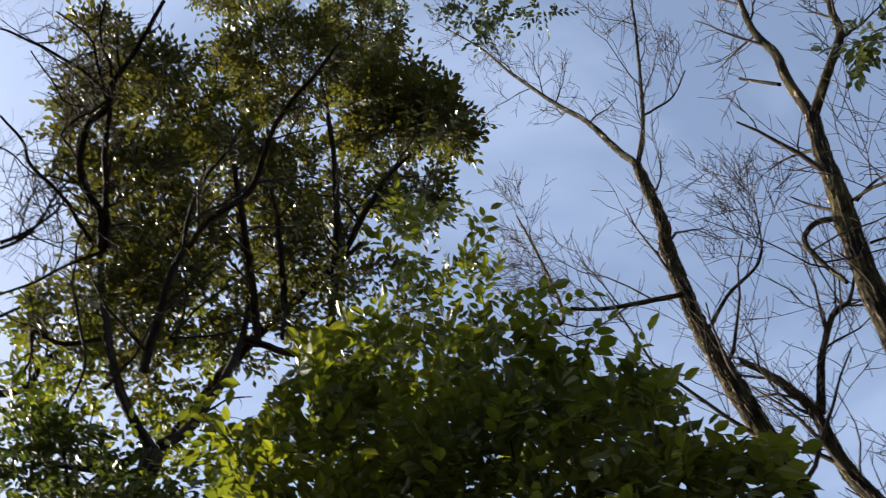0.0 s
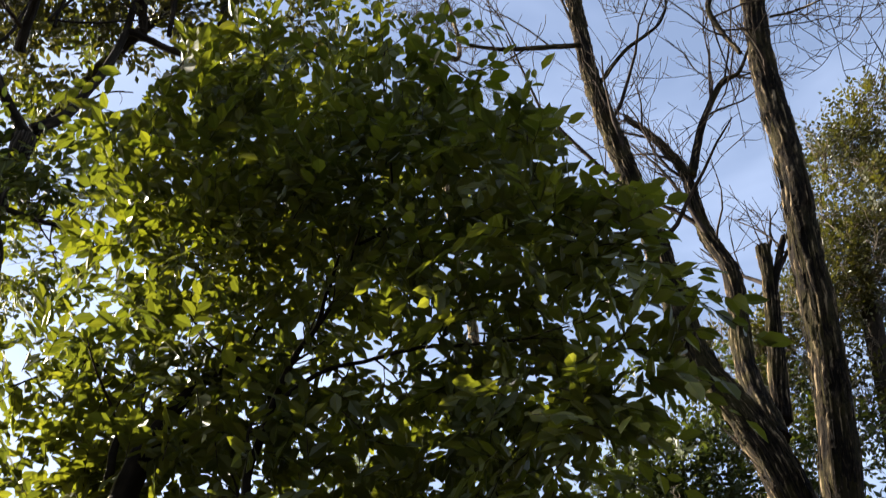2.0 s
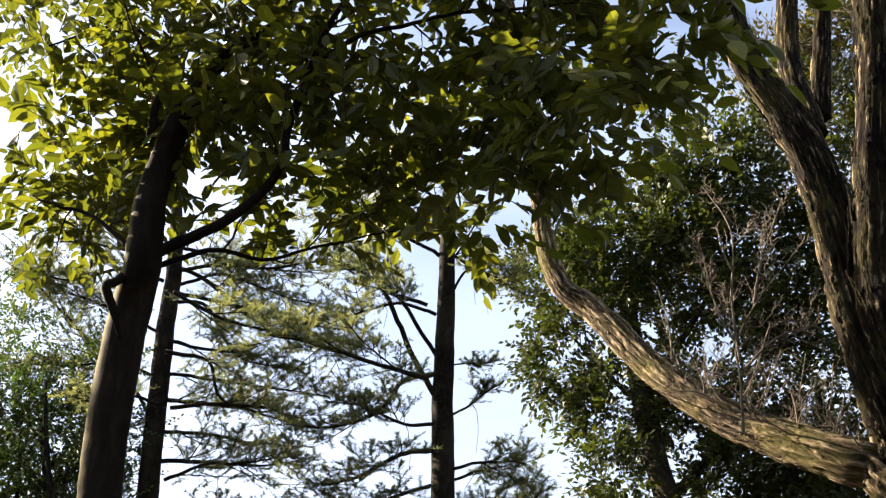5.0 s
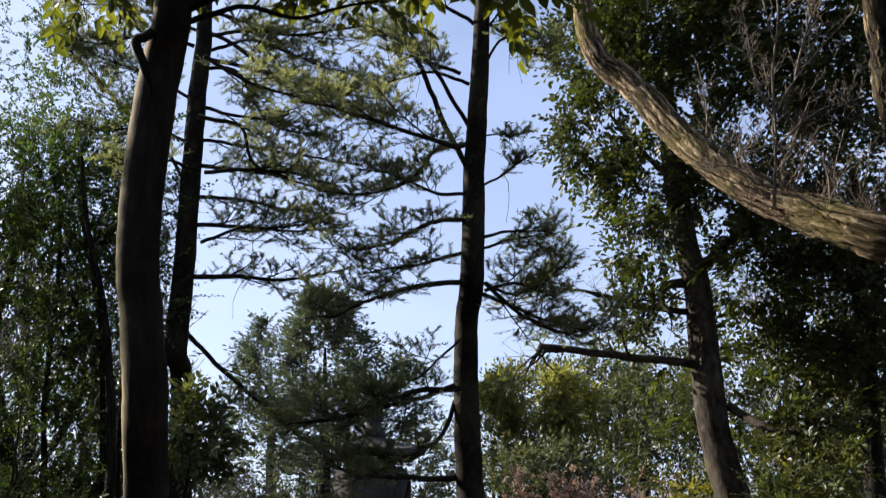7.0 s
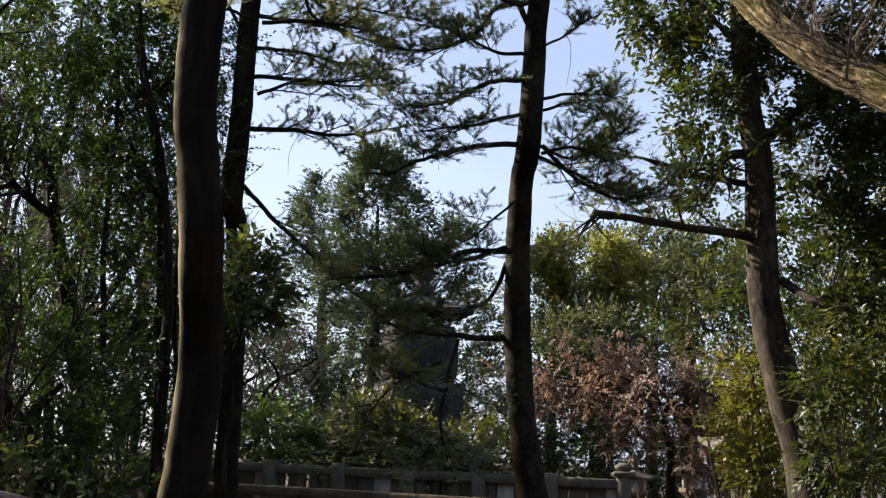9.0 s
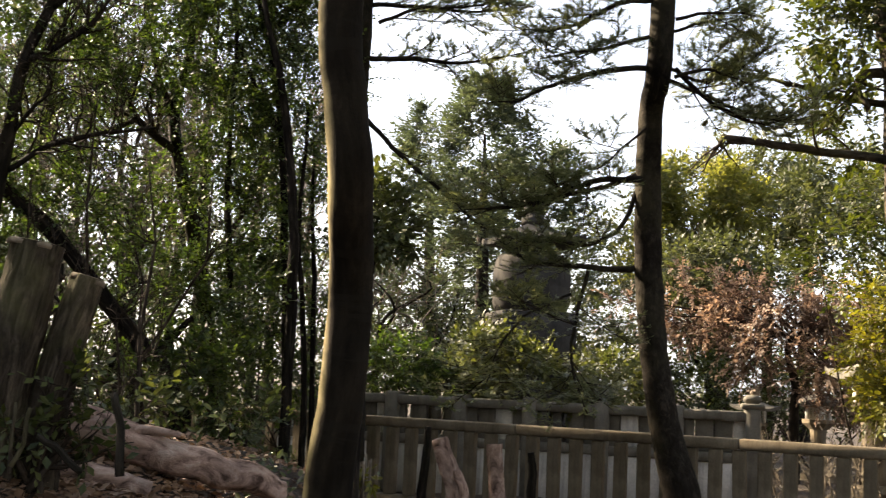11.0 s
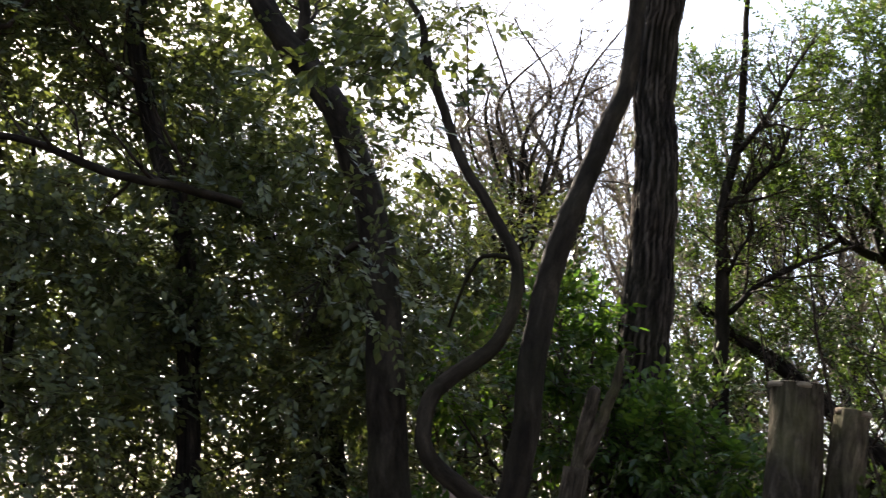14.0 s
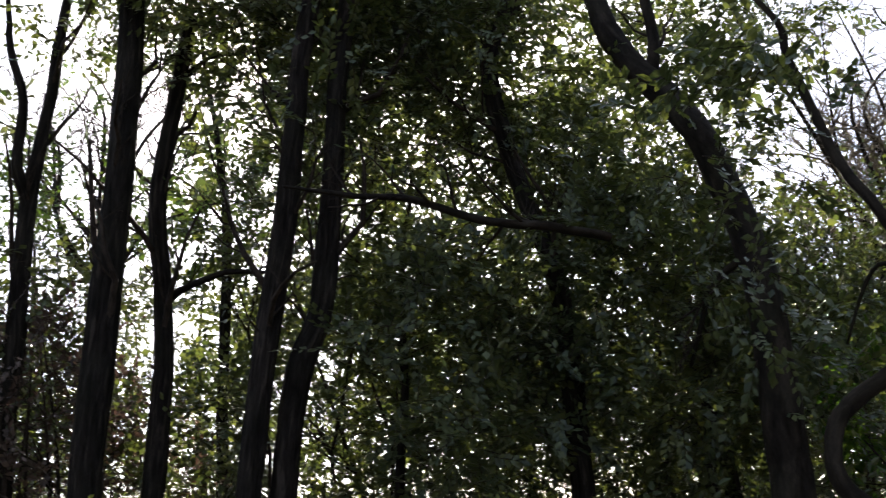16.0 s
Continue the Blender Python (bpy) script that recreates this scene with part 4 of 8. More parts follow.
tree, line, r, rng = plant(
    "fir_tree", "fir with a slim dark trunk and long level boughs", "tree",
    [(-2.48, 12.36, 1.00), (-2.51, 12.35, 2.29), (-2.59, 12.33, 4.02), (-2.60, 12.00, 4.32), (-2.58, 12.01, 5.27), (-2.57, 12.01, 6.57), (-2.55, 11.95, 7.6), (-2.51, 11.87, 8.48), (-2.61, 11.84, 10.20), (-2.76, 11.80, 13.30)],
    [0.14, 0.13, 0.125, 0.13, 0.125, 0.12, 0.11, 0.095, 0.06, 0.03], BARK_FIR, 22, 0.03, 18, 0.08)
for pts, rad, reach, start in ([([(-2.51, 12.02, 8.47), (-2.02, 11.93, 8.13), (-1.49, 11.82, 7.61), (-0.84, 11.70, 7.24), (-0.16, 11.65, 6.96)], [0.03, 0.027, 0.022, 0.014, 0.006], 0.75, 0.3), ([(-2.52, 12.02, 7.95), (-2.05, 11.82, 7.78), (-1.81, 11.76, 7.35), (-1.58, 11.70, 7.02), (-0.89, 11.59, 6.75)], [0.025, 0.022, 0.018, 0.012, 0.006], 0.6, 0.35), ([(-2.50, 12.03, 7.40), (-2.04, 11.92, 7.24), (-1.47, 11.82, 7.11), (-0.90, 11.69, 6.87)], [0.025, 0.02, 0.014, 0.006], 0.7, 0.2)]
    + [([(-2.51, 12.02, 6.63), (-1.98, 11.83, 6.48), (-1.42, 11.72, 6.34), (-0.80, 11.60, 6.07)], [0.028, 0.024, 0.016, 0.006], 0.7, 0.2), ([(-2.49, 12.03, 5.85), (-1.88, 11.85, 5.77), (-1.33, 11.74, 5.68), (-0.73, 11.61, 5.68)], [0.028, 0.024, 0.016, 0.006], 0.7, 0.2), ([(-2.49, 12.03, 5.21), (-1.93, 11.94, 5.18), (-1.39, 11.83, 5.11), (-0.72, 11.71, 5.18)], [0.032, 0.027, 0.018, 0.006], 0.6, 0.2)]
    + [([(-2.50, 12.03, 4.53), (-1.98, 11.83, 4.02), (-1.50, 11.71, 3.62), (-1.03, 11.57, 3.22), (-0.41, 11.53, 2.97)], [0.03, 0.026, 0.02, 0.014, 0.006], 0.6, 0.5), ([(-2.50, 12.03, 8.75), (-1.97, 11.93, 8.54), (-1.38, 11.83, 8.32), (-0.73, 11.71, 8.17)], [0.025, 0.02, 0.014, 0.006], 0.8, 0.2), ([(-2.62, 12.00, 6.34), (-2.96, 12.12, 6.91), (-3.51, 12.17, 7.47), (-4.10, 12.07, 8.06), (-4.48, 12.03, 8.44)], [0.025, 0.022, 0.018, 0.012, 0.006], 0.8, 0.35)]
    + [([(-2.59, 12.00, 7.47), (-3.06, 11.98, 7.77), (-3.66, 12.01, 8.02), (-4.28, 11.90, 8.28)], [0.022, 0.018, 0.013, 0.006], 0.8, 0.2), ([(-2.55, 12.01, 8.42), (-3.06, 11.99, 8.65), (-3.72, 11.99, 8.82), (-4.26, 11.90, 8.77)], [0.022, 0.018, 0.013, 0.006], 0.8, 0.2), ([(-2.52, 12.02, 8.17), (-1.89, 11.95, 8.29), (-1.23, 11.85, 7.97), (-0.44, 11.73, 7.64)], [0.024, 0.02, 0.014, 0.006], 0.7, 0.25), ([(-2.49, 12.03, 6.96), (-1.95, 11.94, 6.85), (-1.32, 11.84, 6.70), (-0.49, 11.73, 6.50)], [0.024, 0.02, 0.014, 0.006], 0.65, 0.25)]
    + [([(-2.49, 12.03, 6.22), (-1.92, 11.94, 6.14), (-1.29, 11.84, 5.98), (-0.68, 11.71, 5.88)], [0.024, 0.02, 0.014, 0.006], 0.6, 0.2), ([(-2.59, 12.01, 6.90), (-3.11, 12.08, 7.16), (-3.74, 12.09, 7.12), (-4.33, 11.98, 7.14)], [0.022, 0.018, 0.013, 0.006], 0.7, 0.25), ([(-2.46, 11.88, 8.32), (-1.92, 11.79, 8.34), (-1.27, 11.69, 8.23), (-0.22, 11.59, 8.34)], [0.028, 0.024, 0.018, 0.008], 0.7, 0.4), ([(-2.49, 11.87, 8.01), (-1.81, 11.81, 7.80), (-1.10, 11.71, 7.51), (-0.21, 11.59, 7.27)], [0.028, 0.024, 0.018, 0.008], 0.8, 0.2)]
    + [([(-2.61, 11.84, 8.15), (-3.17, 11.79, 8.30), (-3.74, 11.72, 8.12), (-4.19, 11.55, 8.20)], [0.025, 0.02, 0.014, 0.006], 0.9, 0.2), ([(-2.68, 11.82, 8.79), (-3.25, 11.77, 8.94), (-3.80, 11.70, 8.91)], [0.022, 0.016, 0.007], 0.9, 0.2)]
    + [([(-2.22, 10.68, 6.02), (-2.47, 10.59, 6.08), (-2.76, 10.56, 5.97), (-3.15, 10.41, 6.04)], [0.02, 0.016, 0.012, 0.005], 0.8, 0.2), ([(-2.15, 10.88, 5.25), (-1.76, 10.90, 5.41), (-1.28, 10.96, 5.47), (-0.74, 11.01, 5.52)], [0.022, 0.018, 0.012, 0.005], 0.75, 0.2), ([(-2.05, 10.02, 7.03), (-1.66, 10.19, 6.85), (-1.13, 10.35, 6.72), (-0.53, 10.47, 6.62)], [0.024, 0.02, 0.014, 0.006], 0.8, 0.2), ([(-2.08, 10.53, 5.92), (-1.56, 10.61, 5.98), (-1.09, 10.70, 5.96), (-0.66, 10.78, 5.86)], [0.024, 0.02, 0.014, 0.006], 0.8, 0.2), ([(-2.11, 10.19, 6.42), (-1.68, 10.32, 6.35), (-1.55, 10.50, 6.00), (-1.13, 10.62, 5.86)], [0.024, 0.02, 0.016, 0.006], 0.7, 0.35)]):
    fir_bough(tree, pts, rad, rng, reach * 0.7, start * 0.45, 0.8)


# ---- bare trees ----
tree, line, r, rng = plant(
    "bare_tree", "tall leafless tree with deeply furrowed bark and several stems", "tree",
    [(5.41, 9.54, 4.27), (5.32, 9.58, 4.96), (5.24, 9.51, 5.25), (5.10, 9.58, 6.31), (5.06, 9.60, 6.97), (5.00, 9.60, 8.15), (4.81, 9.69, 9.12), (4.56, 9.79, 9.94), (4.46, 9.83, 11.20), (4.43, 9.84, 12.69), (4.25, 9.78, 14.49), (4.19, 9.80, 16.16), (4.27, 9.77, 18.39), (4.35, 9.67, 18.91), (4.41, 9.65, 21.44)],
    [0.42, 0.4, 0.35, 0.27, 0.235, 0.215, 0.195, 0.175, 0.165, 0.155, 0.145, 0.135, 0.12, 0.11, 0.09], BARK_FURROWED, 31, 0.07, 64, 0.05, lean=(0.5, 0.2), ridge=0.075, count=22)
bare = tree
stems = ([([(5.87, 9.52, 4.82), (5.49, 9.38, 5.20), (5.26, 9.39, 5.84), (5.19, 9.31, 6.55), (5.33, 9.22, 7.46), (5.57, 8.98, 8.77), (5.71, 8.78, 9.84), (5.83, 8.60, 11.03), (5.92, 8.41, 11.86), (6.10, 8.29, 13.92), (6.36, 8.12, 15.59), (6.43, 8.00, 16.06), (6.64, 7.85, 17.48), (6.85, 7.69, 18.54)],
     [0.36, 0.31, 0.265, 0.23, 0.215, 0.2, 0.19, 0.185, 0.18, 0.175, 0.165, 0.155, 0.14, 0.12], 0.6, 5)]
    + [([(6.85, 7.69, 18.54), (6.87, 7.55, 19.88), (6.92, 7.38, 20.70), (6.93, 7.37, 22.13), (7.15, 7.06, 24.01), (7.65, 6.43, 27.06)], [0.1, 0.09, 0.085, 0.07, 0.055, 0.03], 0.3, 9), ([(6.87, 7.68, 18.51), (7.36, 7.13, 19.18), (7.74, 6.77, 19.74), (7.89, 6.47, 20.66), (8.46, 5.66, 22.00)], [0.095, 0.085, 0.075, 0.06, 0.03], 0.3, 9)]
    + [([(4.41, 9.65, 21.44), (4.23, 9.83, 22.55), (3.94, 10.04, 24.61), (3.50, 10.28, 26.34), (2.73, 10.57, 29.45), (2.13, 10.78, 32.27), (0.97, 11.00, 35.71)], [0.08, 0.075, 0.065, 0.055, 0.042, 0.03, 0.012], 0.2, 12), ([(4.47, 9.63, 21.52), (4.94, 9.43, 23.19), (5.68, 9.06, 27.13), (6.00, 8.88, 29.10), (6.67, 8.45, 32.71)], [0.05, 0.045, 0.035, 0.028, 0.01], 0.2, 10), ([(4.94, 9.43, 23.19), (5.27, 9.27, 23.17), (5.62, 9.09, 23.24), (6.06, 8.84, 23.93)], [0.028, 0.026, 0.022, 0.014], 0.3, 5)]
    + [([(4.20, 9.73, 16.73), (3.48, 9.76, 16.70), (2.76, 9.74, 16.64), (2.25, 9.65, 16.65)], [0.045, 0.042, 0.034, 0.03], 0.3, 6), ([(4.29, 9.70, 15.67), (4.77, 9.51, 16.24), (5.45, 9.30, 16.81), (5.80, 9.22, 18.09), (6.13, 9.15, 19.63)], [0.035, 0.03, 0.022, 0.014, 0.006], 0.2, 10), ([(5.24, 9.93, 8.92), (5.34, 10.33, 10.36), (5.57, 10.30, 11.92), (5.43, 10.37, 12.90), (5.44, 10.37, 14.10), (5.26, 10.45, 14.97), (4.88, 10.61, 15.91)], [0.15, 0.14, 0.12, 0.11, 0.075, 0.065, 0.04], 0.5, 8)]
    + [([(5.51, 10.33, 14.06), (5.88, 10.15, 15.07), (6.34, 9.90, 15.85), (6.62, 9.74, 15.93), (6.96, 9.52, 16.58)], [0.07, 0.06, 0.05, 0.035, 0.012], 0.3, 8), ([(6.33, 8.08, 15.77), (5.98, 8.18, 15.88), (5.69, 8.25, 15.55), (5.71, 8.24, 14.88), (5.81, 8.17, 14.21)], [0.05, 0.045, 0.04, 0.04, 0.035], 0.4, 5), ([(6.75, 7.65, 19.89), (6.56, 7.78, 20.44), (6.36, 7.93, 21.04)], [0.035, 0.03, 0.025], 0.5, 2)]
    + [([(6.48, 7.97, 15.97), (6.67, 7.58, 15.65), (6.91, 7.13, 15.14), (7.34, 6.60, 14.82)], [0.03, 0.024, 0.018, 0.008], 0.2, 8), ([(6.43, 8.07, 14.96), (6.69, 7.76, 14.67), (7.02, 7.37, 14.47)], [0.022, 0.018, 0.008], 0.2, 6), ([(6.61, 7.94, 15.95), (6.90, 7.60, 15.92), (7.24, 7.18, 15.42), (7.32, 6.97, 14.25)], [0.025, 0.02, 0.014, 0.008], 0.2, 7)]
    + [([(5.17, 9.66, 4.42), (4.95, 9.77, 4.85), (4.68, 9.90, 5.00), (4.13, 10.46, 5.48), (3.64, 10.95, 6.05), (3.22, 11.41, 6.75), (2.82, 11.83, 7.59), (2.46, 11.98, 8.03), (2.29, 12.01, 8.63), (2.24, 11.98, 9.64), (2.18, 12.00, 10.79), (2.10, 12.01, 12.28), (1.84, 11.88, 18.95), (2.44, 11.76, 19.37), (2.34, 11.79, 21.53), (2.06, 11.82, 23.86)],
     [0.27, 0.23, 0.22, 0.205, 0.185, 0.17, 0.155, 0.14, 0.125, 0.105, 0.085, 0.07, 0.06, 0.035, 0.024, 0.01], 0.72, 13)]
    + [([(5.69, 10.60, 9.65), (5.92, 10.49, 10.87), (6.10, 10.40, 11.80), (6.18, 10.35, 12.53)], [0.12, 0.11, 0.1, 0.09], 0.6, 3), ([(6.05, 10.42, 11.51), (6.29, 10.29, 12.13), (6.48, 10.19, 12.57)], [0.06, 0.05, 0.045], 0.6, 2)])
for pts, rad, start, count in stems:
    line2, r2 = bough(tree, "stem", pts, rad, BARK_PEELED_SUNLIT if count == 13 else BARK_FURROWED, rng, 40 if rad[0] > 0.1 else 14, 0.06, 0.07, 0.004, 0.055 if rad[0] > 0.1 else 0.008, 13)
    w = Build()
    sprout(w, line2, r2, rng, 3, int(count * 1.15), 2.4, start, 0.8, 0.3, 0.15, 0.4, 5, least=0.0045)
    part("twig_growth", w, TWIG, tree, kind="stuff")
w = Build()
sprout(w, line[len(line) // 2 :], r[len(r) // 2 :], rng, 3, 10, 3.4, 0.1, 0.85, 0.3, 0.15, 0.25, 5, least=0.0045)
part("twig_growth", w, TWIG, tree, kind="stuff")
# strips of bark that peel off the leaning stem
b = Build()
seg, _ = spline([(4.95, 9.77, 4.85), (4.13, 10.46, 5.48), (3.64, 10.95, 6.05), (3.22, 11.41, 6.75), (2.82, 11.83, 7.59), (2.46, 11.98, 8.03)], [1] * 6, 0.05)
for q in range(520):
    i = rng.integers(0, len(seg) - 8)
    t = unit(seg[i + 7] - seg[i])
    out = rng.normal(0, 1, 3)
    out = unit(out - t * (out @ t))
    wide = np.cross(t, out) * (0.008 + 0.012 * rng.random())
    rad = 0.225 - 0.1 * i / len(seg)
    ln = 0.1 + 0.25 * rng.random()
    rows = [seg[i] + t * ln * u + out * (rad + 0.045 * u * u * rng.random() + 0.004) + rng.normal(0, 0.003, 3) for u in (0, 0.35, 0.7, 1.0)]
    v = np.array([p + s * wide * (1 - 0.25 * k) for k, p in enumerate(rows) for s in (-1, 1)])
    b.add(v, [np.array([(0, 1, 3, 2), (2, 3, 5, 4), (4, 5, 7, 6)])])
part("loose_bark", b, BARK_PEELED_SUNLIT, bare, kind="stuff", smooth=False)
b = Build()
for stem, count in (([(5.41, 9.54, 4.27), (5.24, 9.51, 5.25), (5.10, 9.58, 6.31), (5.00, 9.60, 8.15), (4.56, 9.79, 9.94), (4.43, 9.84, 12.69)], 520), ([(5.49, 9.38, 5.20), (5.19, 9.31, 6.55), (5.33, 9.22, 7.46), (5.57, 8.98, 8.77), (5.83, 8.60, 11.03), (6.10, 8.29, 13.92)], 480)):
    seg, wide_at = spline(stem, [0.37, 0.33, 0.27, 0.215, 0.18, 0.16] if count > 500 else [0.31, 0.24, 0.22, 0.205, 0.19, 0.18], 0.06)
    for q in range(count):
        i = rng.integers(0, len(seg) - 10)
        t = unit(seg[i + 6] - seg[i])
        out = rng.normal(0, 1, 3)
        out = unit(out - t * (out @ t))
        wide = np.cross(t, out) * (0.008 + 0.014 * rng.random())
        ln = 0.18 + 0.4 * rng.random()
        curl = 0.05 * rng.random()
        rows = [seg[i] + t * ln * u + out * (wide_at[i] + 0.01 + curl * u * u) + rng.normal(0, 0.003, 3) for u in (0, 0.35, 0.7, 1.0)]
        v = np.array([p + side * wide * (1 - 0.25 * k) for k, p in enumerate(rows) for side in (-1, 1)])
        b.add(v, [np.array([(0, 1, 3, 2), (2, 3, 5, 4), (4, 5, 7, 6)])])
part("loose_bark", b, BARK_FURROWED, bare, kind="stuff", smooth=False)
# dry suckers on the leaning stem
w = Build()
for q in range(34):
    u = 0.03 + 0.67 * rng.random()
    seg, _ = spline([(4.95, 9.77, 4.85), (4.13, 10.46, 5.48), (3.64, 10.95, 6.05), (2.82, 11.83, 7.59)], [1, 1, 1, 1], 0.1)
    p = seg[int(u * (len(seg) - 1))]
    tip = p + np.array([rng.normal(0, 0.45), rng.normal(-0.2, 0.3), 0.2 + 0.9 * rng.random() ** 1.5])
    ln2, rr = spline([p, (p + tip) / 2 + rng.normal(0, 0.06, 3), tip], [0.012, 0.008, 0.004], 0.08)
    tube(w, ln2, rr, 4, cap=False)
    sprout(w, ln2, rr, rng, 2, 5, 0.4, 0.2, 0.9, 0.2, 0.3, 0.6, 4)
for pts in ([(3.70, 9.71, 5.20), (3.73, 9.59, 5.74), (3.75, 9.58, 6.10), (3.99, 9.40, 6.50), (4.48, 9.20, 7.03)], [(3.76, 9.58, 6.07), (3.60, 9.53, 6.45), (3.54, 9.55, 7.26)], [(3.75, 9.58, 5.79), (4.08, 9.36, 6.05), (4.46, 9.10, 6.09)], [(3.75, 9.58, 5.91), (3.75, 9.48, 6.55), (3.83, 9.35, 7.27), (3.64, 9.41, 7.88)], [(3.95, 9.41, 6.48), (4.09, 9.36, 6.93), (4.36, 9.14, 7.55)]):
    ln2, rr = spline(pts, np.linspace(0.016, 0.006, len(pts)), 0.08)
    tube(w, ln2, rr, 5, cap=False)
    sprout(w, ln2, rr, rng, 3, 7, 0.55, 0.15, 0.9, 0.25, 0.28, 0.6, 4, least=0.003)
part("sucker_growth", w, TWIG_PALE, tree, kind="stuff")


# ---- tall tree over the bank, whose crown hangs overhead ----
tree, line, r, rng = plant(
    "tall_evergreen_tree", "tall tree with dark furrowed bark and a dense dark crown", "tree",
    [(-5.45, 7.66, 1.66), (-5.36, 7.73, 2.38), (-5.19, 7.71, 3.10), (-4.98, 7.73, 4.33), (-4.80, 7.72, 5.60), (-3.45, 7.52, 9.25), (-3.48, 7.50, 10.36), (-3.22, 7.22, 11.45)],
    [0.27, 0.235, 0.21, 0.185, 0.17, 0.15, 0.13, 0.11], BARK_TALL, 41, 0.05, 60, 0.045, ridge=0.045, count=20)
tips = []
for pts, rad in ([([(-3.22, 7.22, 11.45), (-3.59, 6.81, 12.05), (-3.90, 6.40, 13.16), (-4.20, 5.96, 14.75), (-4.46, 5.65, 15.56), (-4.63, 5.38, 16.34), (-4.50, 5.36, 17.93), (-4.57, 5.17, 20.31)], [0.07, 0.06, 0.05, 0.045, 0.035, 0.03, 0.024, 0.01]), ([(-3.19, 7.23, 11.56), (-2.81, 7.29, 12.05), (-2.48, 7.31, 13.37), (-2.42, 7.22, 14.57), (-2.72, 7.00, 16.53), (-3.01, 6.76, 18.56), (-3.56, 6.37, 22.01)], [0.075, 0.06, 0.05, 0.045, 0.035, 0.028, 0.01])]
    + [([(-2.43, 7.32, 13.63), (-1.49, 7.50, 13.39), (-1.22, 7.45, 15.37), (-1.22, 7.35, 16.73), (-1.34, 7.22, 19.22), (-1.76, 7.12, 23.30)], [0.05, 0.05, 0.045, 0.035, 0.028, 0.01]), ([(-1.29, 7.44, 15.21), (-0.96, 7.40, 16.93), (-0.29, 7.38, 18.31), (0.39, 7.31, 20.06)], [0.035, 0.03, 0.022, 0.008]), ([(-4.00, 6.34, 13.88), (-3.20, 6.45, 15.33), (-2.43, 6.69, 16.96), (-1.94, 6.75, 19.09), (-1.63, 6.74, 21.62)], [0.03, 0.026, 0.022, 0.016, 0.008])]
    + [([(-3.77, 6.71, 12.07), (-3.41, 6.57, 12.68), (-3.18, 6.46, 14.13), (-3.13, 6.37, 15.51), (-2.70, 6.47, 18.48)], [0.025, 0.02, 0.018, 0.014, 0.006]), ([(-3.91, 6.51, 12.84), (-4.30, 6.38, 12.64), (-4.64, 6.26, 12.79), (-4.64, 6.39, 12.39), (-4.76, 6.42, 11.82)], [0.03, 0.03, 0.026, 0.02, 0.012]), ([(-3.29, 7.19, 11.43), (-3.76, 7.17, 11.23), (-4.33, 7.08, 11.33)], [0.05, 0.04, 0.03]), ([(-4.24, 5.94, 14.88), (-4.67, 5.61, 14.87), (-4.80, 5.50, 13.81), (-5.07, 5.26, 13.08)], [0.018, 0.014, 0.01, 0.006])]
    + [([(-4.50, 5.36, 17.93), (-4.97, 4.79, 17.86), (-5.51, 4.21, 17.95), (-5.76, 3.71, 17.62)], [0.012, 0.01, 0.008, 0.004]), ([(-3.48, 7.50, 10.62), (-3.09, 7.47, 10.40), (-2.75, 7.39, 10.18), (-2.30, 7.35, 10.09)], [0.035, 0.028, 0.022, 0.012]), ([(-3.61, 6.34, 10.04), (-3.79, 6.12, 10.84), (-3.72, 6.04, 11.70), (-4.03, 5.72, 12.91), (-4.08, 5.56, 14.30), (-3.71, 5.69, 16.70), (-3.86, 5.47, 19.72)], [0.02, 0.018, 0.017, 0.015, 0.013, 0.01, 0.006])]
    + [([(-3.18, 6.79, 13.06), (-2.81, 6.85, 13.96), (-2.16, 7.00, 14.88), (-1.51, 7.08, 16.32)], [0.02, 0.016, 0.012, 0.006]), ([(-3.18, 6.79, 13.06), (-2.54, 6.97, 13.28), (-1.87, 7.09, 13.67)], [0.018, 0.014, 0.006]), ([(-3.11, 6.83, 12.98), (-3.07, 6.63, 14.09), (-3.50, 6.29, 15.46), (-3.59, 6.12, 18.70), (-3.16, 6.24, 22.78)], [0.02, 0.016, 0.014, 0.01, 0.006]), ([(-1.92, 7.38, 13.59), (-1.93, 7.28, 14.82), (-2.14, 7.11, 16.56), (-1.93, 7.07, 19.80)], [0.03, 0.026, 0.02, 0.01])]
    + [([(-5.55, 6.17, 12.76), (-5.23, 6.31, 13.36), (-4.93, 6.42, 13.98), (-4.90, 6.32, 15.26), (-5.42, 5.75, 16.41)], [0.025, 0.022, 0.016, 0.012, 0.006]), ([(-5.50, 6.74, 12.38), (-4.99, 7.00, 12.71), (-4.81, 7.00, 13.37), (-4.38, 7.16, 13.87)], [0.05, 0.045, 0.04, 0.03]), ([(-6.03, 5.13, 15.37), (-5.75, 5.29, 16.33), (-5.26, 5.63, 15.94), (-4.89, 5.82, 15.84)], [0.016, 0.013, 0.01, 0.005])]):
    line2, r2 = bough(tree, "limb", pts, rad, BARK_DARK, rng, 9, 0.12)
    w = Build()
    sprout(w, line2, r2, rng, 2, 9, 0.9, 0.3, 0.8, 0.2, 0.2, 0.5, 5, tips)
    part("twig_growth", w, TWIG, tree, kind="stuff")
